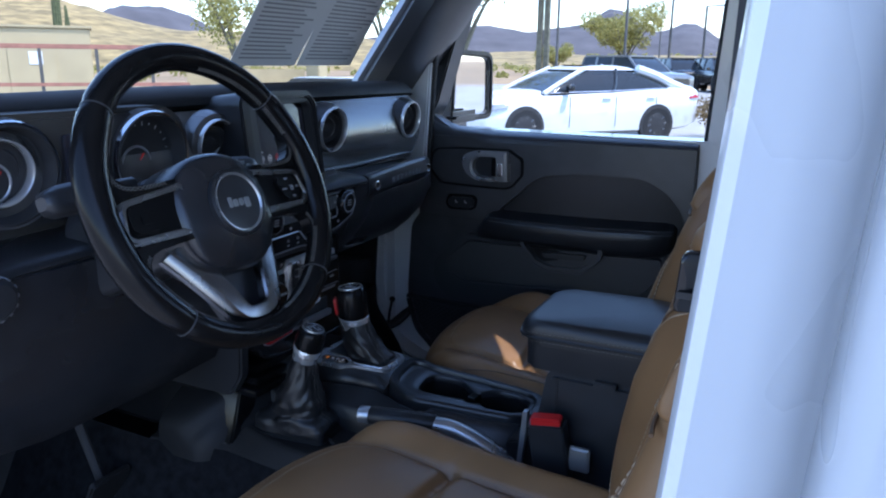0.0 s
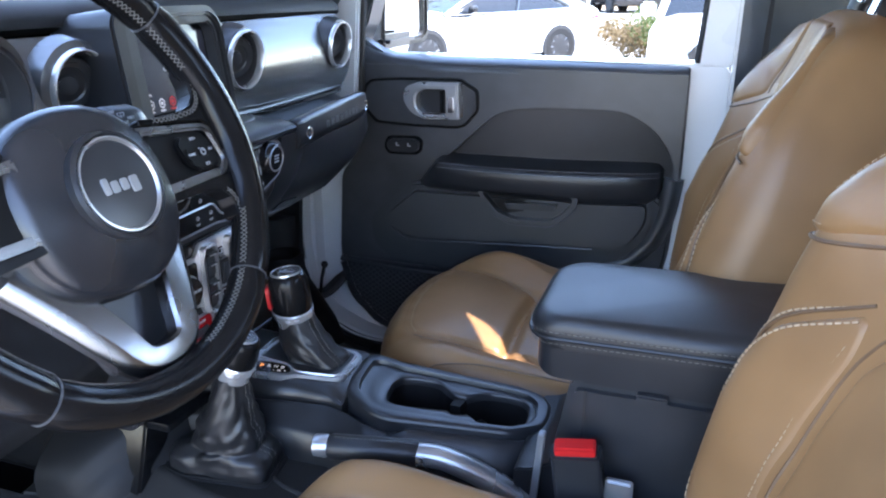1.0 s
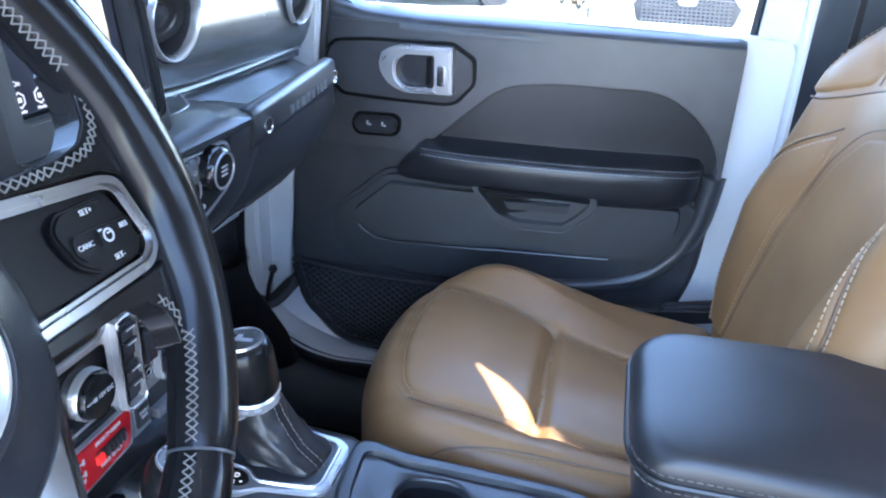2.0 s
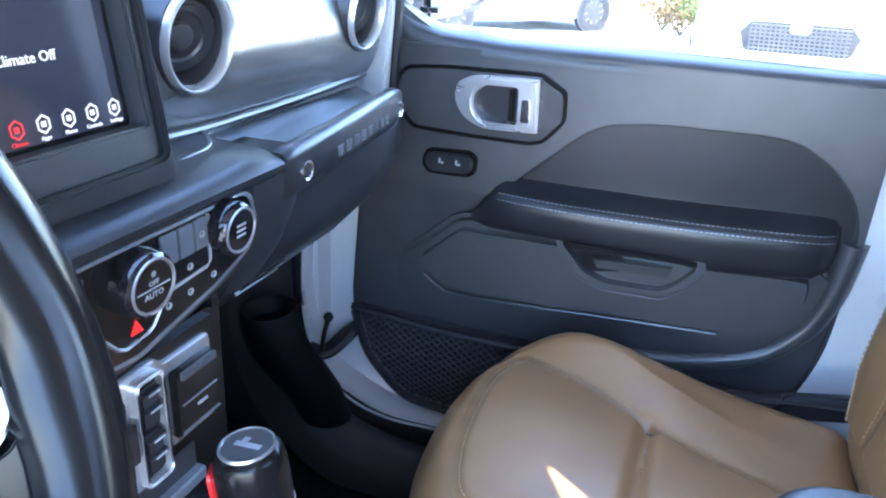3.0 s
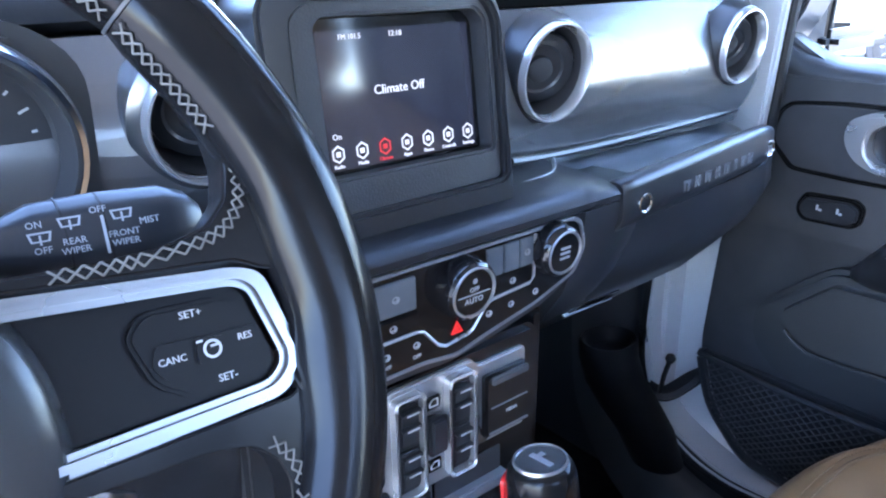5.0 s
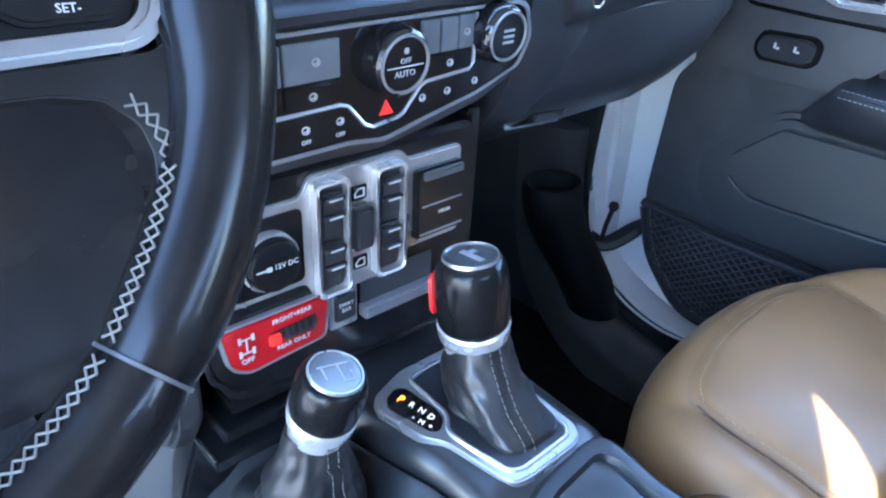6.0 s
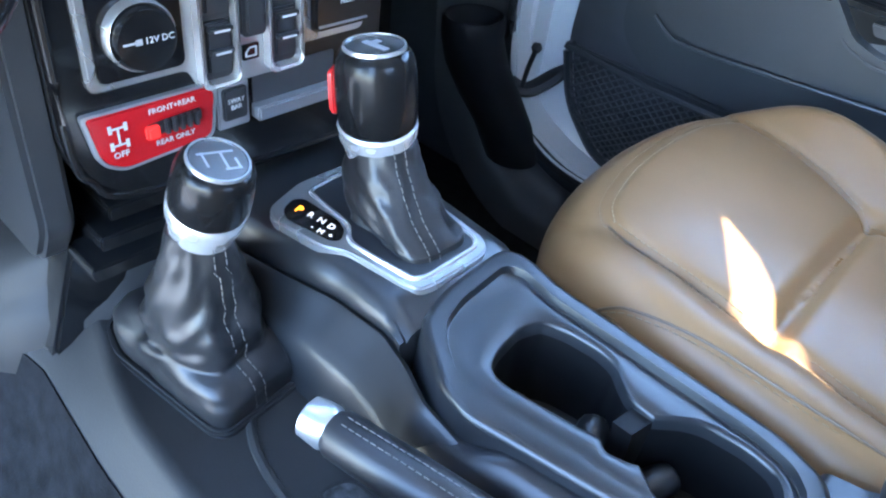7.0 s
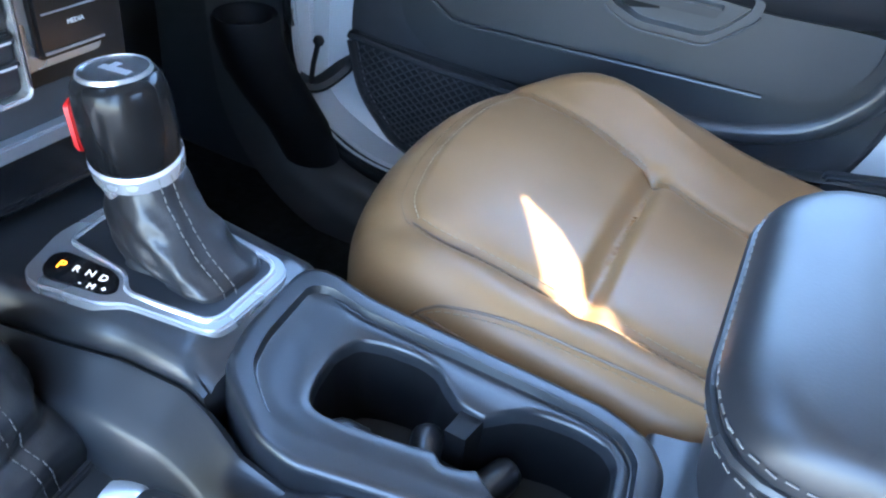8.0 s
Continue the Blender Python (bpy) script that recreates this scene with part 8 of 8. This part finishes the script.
def sedan(at, heading, label):
    c = thing("parked_sedan", label, "car", matrix=Matrix.Translation(at) @ pose(0, 0, 0, 0, 0, heading))
    L0 = [(0.0, 0.50, 0.36, 0.58, 0.60), (0.06, 0.66, 0.26, 0.66, 0.68), (0.25, 0.80, 0.20, 0.72, 0.77), (0.6, 0.885, 0.18, 0.78, 0.86), (1.0, 0.92, 0.18, 0.84, 0.92), (1.45, 0.925, 0.18, 0.90, 0.99), (1.8, 0.925, 0.18, 0.92, 0.99), (2.8, 0.925, 0.18, 0.95, 1.0), (3.7, 0.925, 0.18, 0.985, 1.03), (4.3, 0.90, 0.20, 1.0, 1.07), (4.7, 0.85, 0.24, 1.0, 1.08), (4.88, 0.78, 0.30, 0.97, 1.05), (4.97, 0.66, 0.42, 0.88, 0.92)]
    bodywork(L0, WHITE, c)
    plan = []
    for z, x0, x1, w in ((0.90, 1.28, 4.58, 0.88), (0.98, 1.42, 4.46, 0.855), (1.10, 1.66, 4.22, 0.80), (1.25, 1.98, 3.86, 0.715), (1.36, 2.26, 3.52, 0.64)):
        plan.append([(a, b, z) for a, b in rounded([(x0, -w * 0.90), (x0 + 0.14, -w), (x1 - 0.35, -w), (x1, -w * 0.72), (x1, w * 0.72), (x1 - 0.35, w), (x0 + 0.14, w), (x0, w * 0.90)], 0.10)])
    part("glasshouse", loft(plan), TINTED, c, "dark tinted windows", angle=50)
    roof = []
    for z, x0, x1, w in ((1.352, 2.20, 3.58, 0.655), (1.40, 2.34, 3.42, 0.61), (1.43, 2.55, 3.2, 0.50), (1.438, 2.75, 3.05, 0.3)):
        roof.append([(a, b, z) for a, b in rounded([(x0, -w * 0.9), (x0 + 0.14, -w), (x1 - 0.2, -w), (x1, -w * 0.72), (x1, w * 0.72), (x1 - 0.2, w), (x0 + 0.14, w), (x0, w * 0.9)], 0.10)])
    part("roof", loft(roof), WHITE, c, angle=50)
    part("sunroof", prism(rect(2.42, 2.95, -0.42, 0.42, 0.08), "z", 1.424, 1.4395, 0.004), TINTED, c)
    for s in (1, -1):
        part("front_pillar", tube([(1.36, s * 0.825, 0.93), (1.70, s * 0.765, 1.11), (2.30, s * 0.625, 1.375)], [0.05, 0.045, 0.045], 8), WHITE, c)
        part("rear_pillar", tube(smooth_path([(3.50, s * 0.620, 1.372), (3.90, s * 0.655, 1.255), (4.20, s * 0.70, 1.12), (4.50, s * 0.735, 1.01)], 4), 0.085, 8), WHITE, c)
        part("middle_pillar", tube([(2.82, s * 0.868, 0.95), (2.90, s * 0.80, 1.10), (2.99, s * 0.648, 1.37)], 0.030, 6), CARBLACK, c)
        part("waist_trim", tube([(1.45, s * 0.880, 0.945), (2.8, s * 0.885, 0.975), (4.1, s * 0.845, 1.02)], 0.010, 6), CHROME, c)
        m = part("door_mirror", pad(rounded([(-0.10, -0.06), (0.10, -0.05), (0.11, 0.07), (-0.06, 0.08)], 0.04), lambda a, b, h: Vector((1.86 + h * 0.9, s * (0.985 + a), 1.03 + b)), 0.03, 0.10, 0.01, n=30, inner=4), CARBLACK, c, "black door mirror")
        part("mirror_foot", box(1.80, 1.86, min(s * 0.84, s * 0.92), max(s * 0.84, s * 0.92), 0.965, 1.0, 0.01), CARBLACK, c)
        for x in (2.55, 3.55):
            part("door_handle", box(x, x + 0.20, s * 0.935 - 0.014, s * 0.935 + 0.014, 0.83, 0.86, 0.008), WHITE, c)
        for x in (1.86, 2.86, 3.78):
            part("door_gap", box(x, x + 0.006, s * 0.9235 - 0.004, s * 0.9235 + 0.004, 0.32, 0.88, 0.0), RUBBER, c)
        part("headlamp", loft([[(x, s * w, z), (x + 0.02, s * (w - 0.06), z + h), (x + 0.03, s * (w - 0.10), z)] for x, w, z, h in ((0.12, 0.74, 0.62, 0.08), (0.35, 0.862, 0.66, 0.09), (0.62, 0.905, 0.71, 0.06))]), LAMPGLASS, c)
        part("tail_lamp", loft([[(x, s * w, z), (x, s * (w - 0.08), z + 0.13), (x, s * (w - 0.14), z)] for x, w, z in ((4.62, 0.875, 0.82), (4.80, 0.845, 0.83), (4.93, 0.76, 0.82))]), TAILRED, c)
        for x in (0.95, 3.82):
            part("wheel_arch", lathe([(0.375, -0.10), (0.385, 0.012), (0.36, 0.018), (0, 0.015)], pose(x, s * 0.915, 0.34, -90 * s, 0, 0), 30), DARK, c)
            wheel_at(c, x, s * 0.835, 0.34, s)
    part("grille", box(-0.01, 0.10, -0.48, 0.48, 0.30, 0.52, 0.03), CARBLACK, c)
    return c


fp, rp = Vector((-5.44, 13.23, 0)), Vector((-3.51, 15.47, 0))
ax2 = (rp - fp).normalized()
sedan(fp - ax2 * 0.95, math.degrees(math.atan2(ax2.y, ax2.x)), "white four-door sedan with black mirrors and roof glass")


def suv(at, heading, mat, label, detailed=False):
    c = thing("parked_suv", label, "car", matrix=Matrix.Translation(at) @ pose(0, 0, 0, 0, 0, heading), group="parked cars")
    L0 = [(0.0, 0.70, 0.45, 0.90, 0.94), (0.08, 0.86, 0.38, 0.98, 1.03), (0.4, 0.93, 0.34, 1.04, 1.10), (1.2, 0.95, 0.33, 1.08, 1.15), (3.0, 0.95, 0.33, 1.10, 1.15), (4.5, 0.94, 0.36, 1.10, 1.15), (4.75, 0.86, 0.42, 1.08, 1.12)]
    bodywork(L0, mat, c)
    plan = []
    for z, x0, x1, w in ((1.08, 1.20, 4.70, 0.90), (1.40, 1.60, 4.62, 0.82), (1.68, 1.95, 4.48, 0.74)):
        plan.append([(a, b, z) for a, b in rounded([(x0, -w), (x1, -w), (x1, w), (x0, w)], 0.12)])
    part("glasshouse", loft(plan), TINTED, c, angle=50)
    part("roof", prism(rect(1.95, 4.52, -0.76, 0.76, 0.14), "z", 1.66, 1.76, 0.04, 3), mat, c)
    for s in (1, -1):
        for pts in ([(1.25, 0.88, 1.10), (2.0, 0.73, 1.68)], [(2.75, 0.90, 1.10), (2.80, 0.75, 1.68)], [(3.70, 0.90, 1.10), (3.70, 0.75, 1.68)], [(4.62, 0.86, 1.10), (4.45, 0.73, 1.68)]):
            part("pillar", tube([(x, s * y, z) for x, y, z in pts], 0.05, 6), mat, c)
        for x in (0.95, 3.75):
            part("wheel_arch", lathe([(0.43, -0.10), (0.44, 0.012), (0, 0.015)], pose(x, s * 0.94, 0.40, -90 * s, 0, 0), 24), DARK, c)
            wheel_at(c, x, s * 0.86, 0.38, s)
        part("headlamp", loft([[(x, s * y, z), (x, s * (y - 0.02), z + 0.15), (x + 0.05, s * (y - 0.05), z + 0.05)] for x, y, z in ((-0.01, 0.50, 0.78), (0.02, 0.66, 0.79), (0.10, 0.86, 0.82))]), LAMPGLASS, c)
        part("door_mirror", box(1.55, 1.70, min(s * 0.95, s * 1.13), max(s * 0.95, s * 1.13), 1.10, 1.26, 0.03), mat, c)
    gp = rounded([(-0.46, 0.66), (-0.36, 0.58), (0.36, 0.58), (0.46, 0.66), (0.50, 0.80), (0.42, 0.90), (-0.42, 0.90), (-0.50, 0.80)], 0.02)
    g = part("grille", prism(gp, "x", -0.035, 0.03, 0.008), CARBLACK, c, "black honeycomb grille")
    if detailed:
        own = bmesh.new()
        for k in range(9):
            z = 0.60 + 0.034 * k
            tube([(-0.04, -0.42, z), (-0.04, 0.42, z)], 0.006, 5, bm=own)
        for k in range(20):
            y = -0.40 + 0.042 * k
            tube([(-0.038, y, 0.60), (-0.038, y + 0.02, 0.88)], 0.005, 5, bm=own)
        part("mesh", own, STEEL, g)
        part("grille_badge", pad(rounded([(-0.09, -0.05), (0.09, -0.05), (0.09, 0.05), (-0.09, 0.05)], 0.04), lambda a, b, h: Vector((-0.045 - h, a, 0.86 + b)), 0.01, 0.02, 0.004, n=24, inner=3), CHROME, g)
        part("bumper", prism(rounded([(-0.82, 0.40), (0.82, 0.40), (0.88, 0.56), (-0.88, 0.56)], 0.03), "x", -0.09, 0.20, 0.03, 3), mat, c)
        part("skid_plate", prism(rect(-0.45, 0.45, 0.36, 0.46, 0.02), "x", -0.10, 0.0, 0.01), PLASTIC, c)
        for s in (1, -1):
            part("fog_lamp", lathe([(0.05, 0), (0.05, 0.02), (0.04, 0.03), (0, 0.025)], basis((-0.09, s * 0.66, 0.48), (0, 1, 0), (0, 0, 1)) @ pose(0, 0, 0, 180, 0, 0), 18), LAMPGLASS, c)
    return c


suv((0.13, 8.3, 0), 90, WHITE, "white sport utility car with a black mesh grille", True)
dark = suv(toward(3.9, 40), 118, CARBLACK, "black sport utility car parked in a far row")
for k, az in enumerate((1.6, -0.8, -3.2)):
    copy_thing(dark, Matrix.Translation(toward(az, 40.5)) @ pose(0, 0, 0, 0, 0, 116 + 2 * k))
grey = suv(toward(7.9, 30), 150, CARGREY, "grey sport utility car parked in a far row")
copy_thing(grey, Matrix.Translation(toward(10.0, 41)) @ pose(0, 0, 0, 0, 0, 120))
copy_thing(dark, Matrix.Translation(toward(7.0, 43)) @ pose(0, 0, 0, 0, 0, 118))
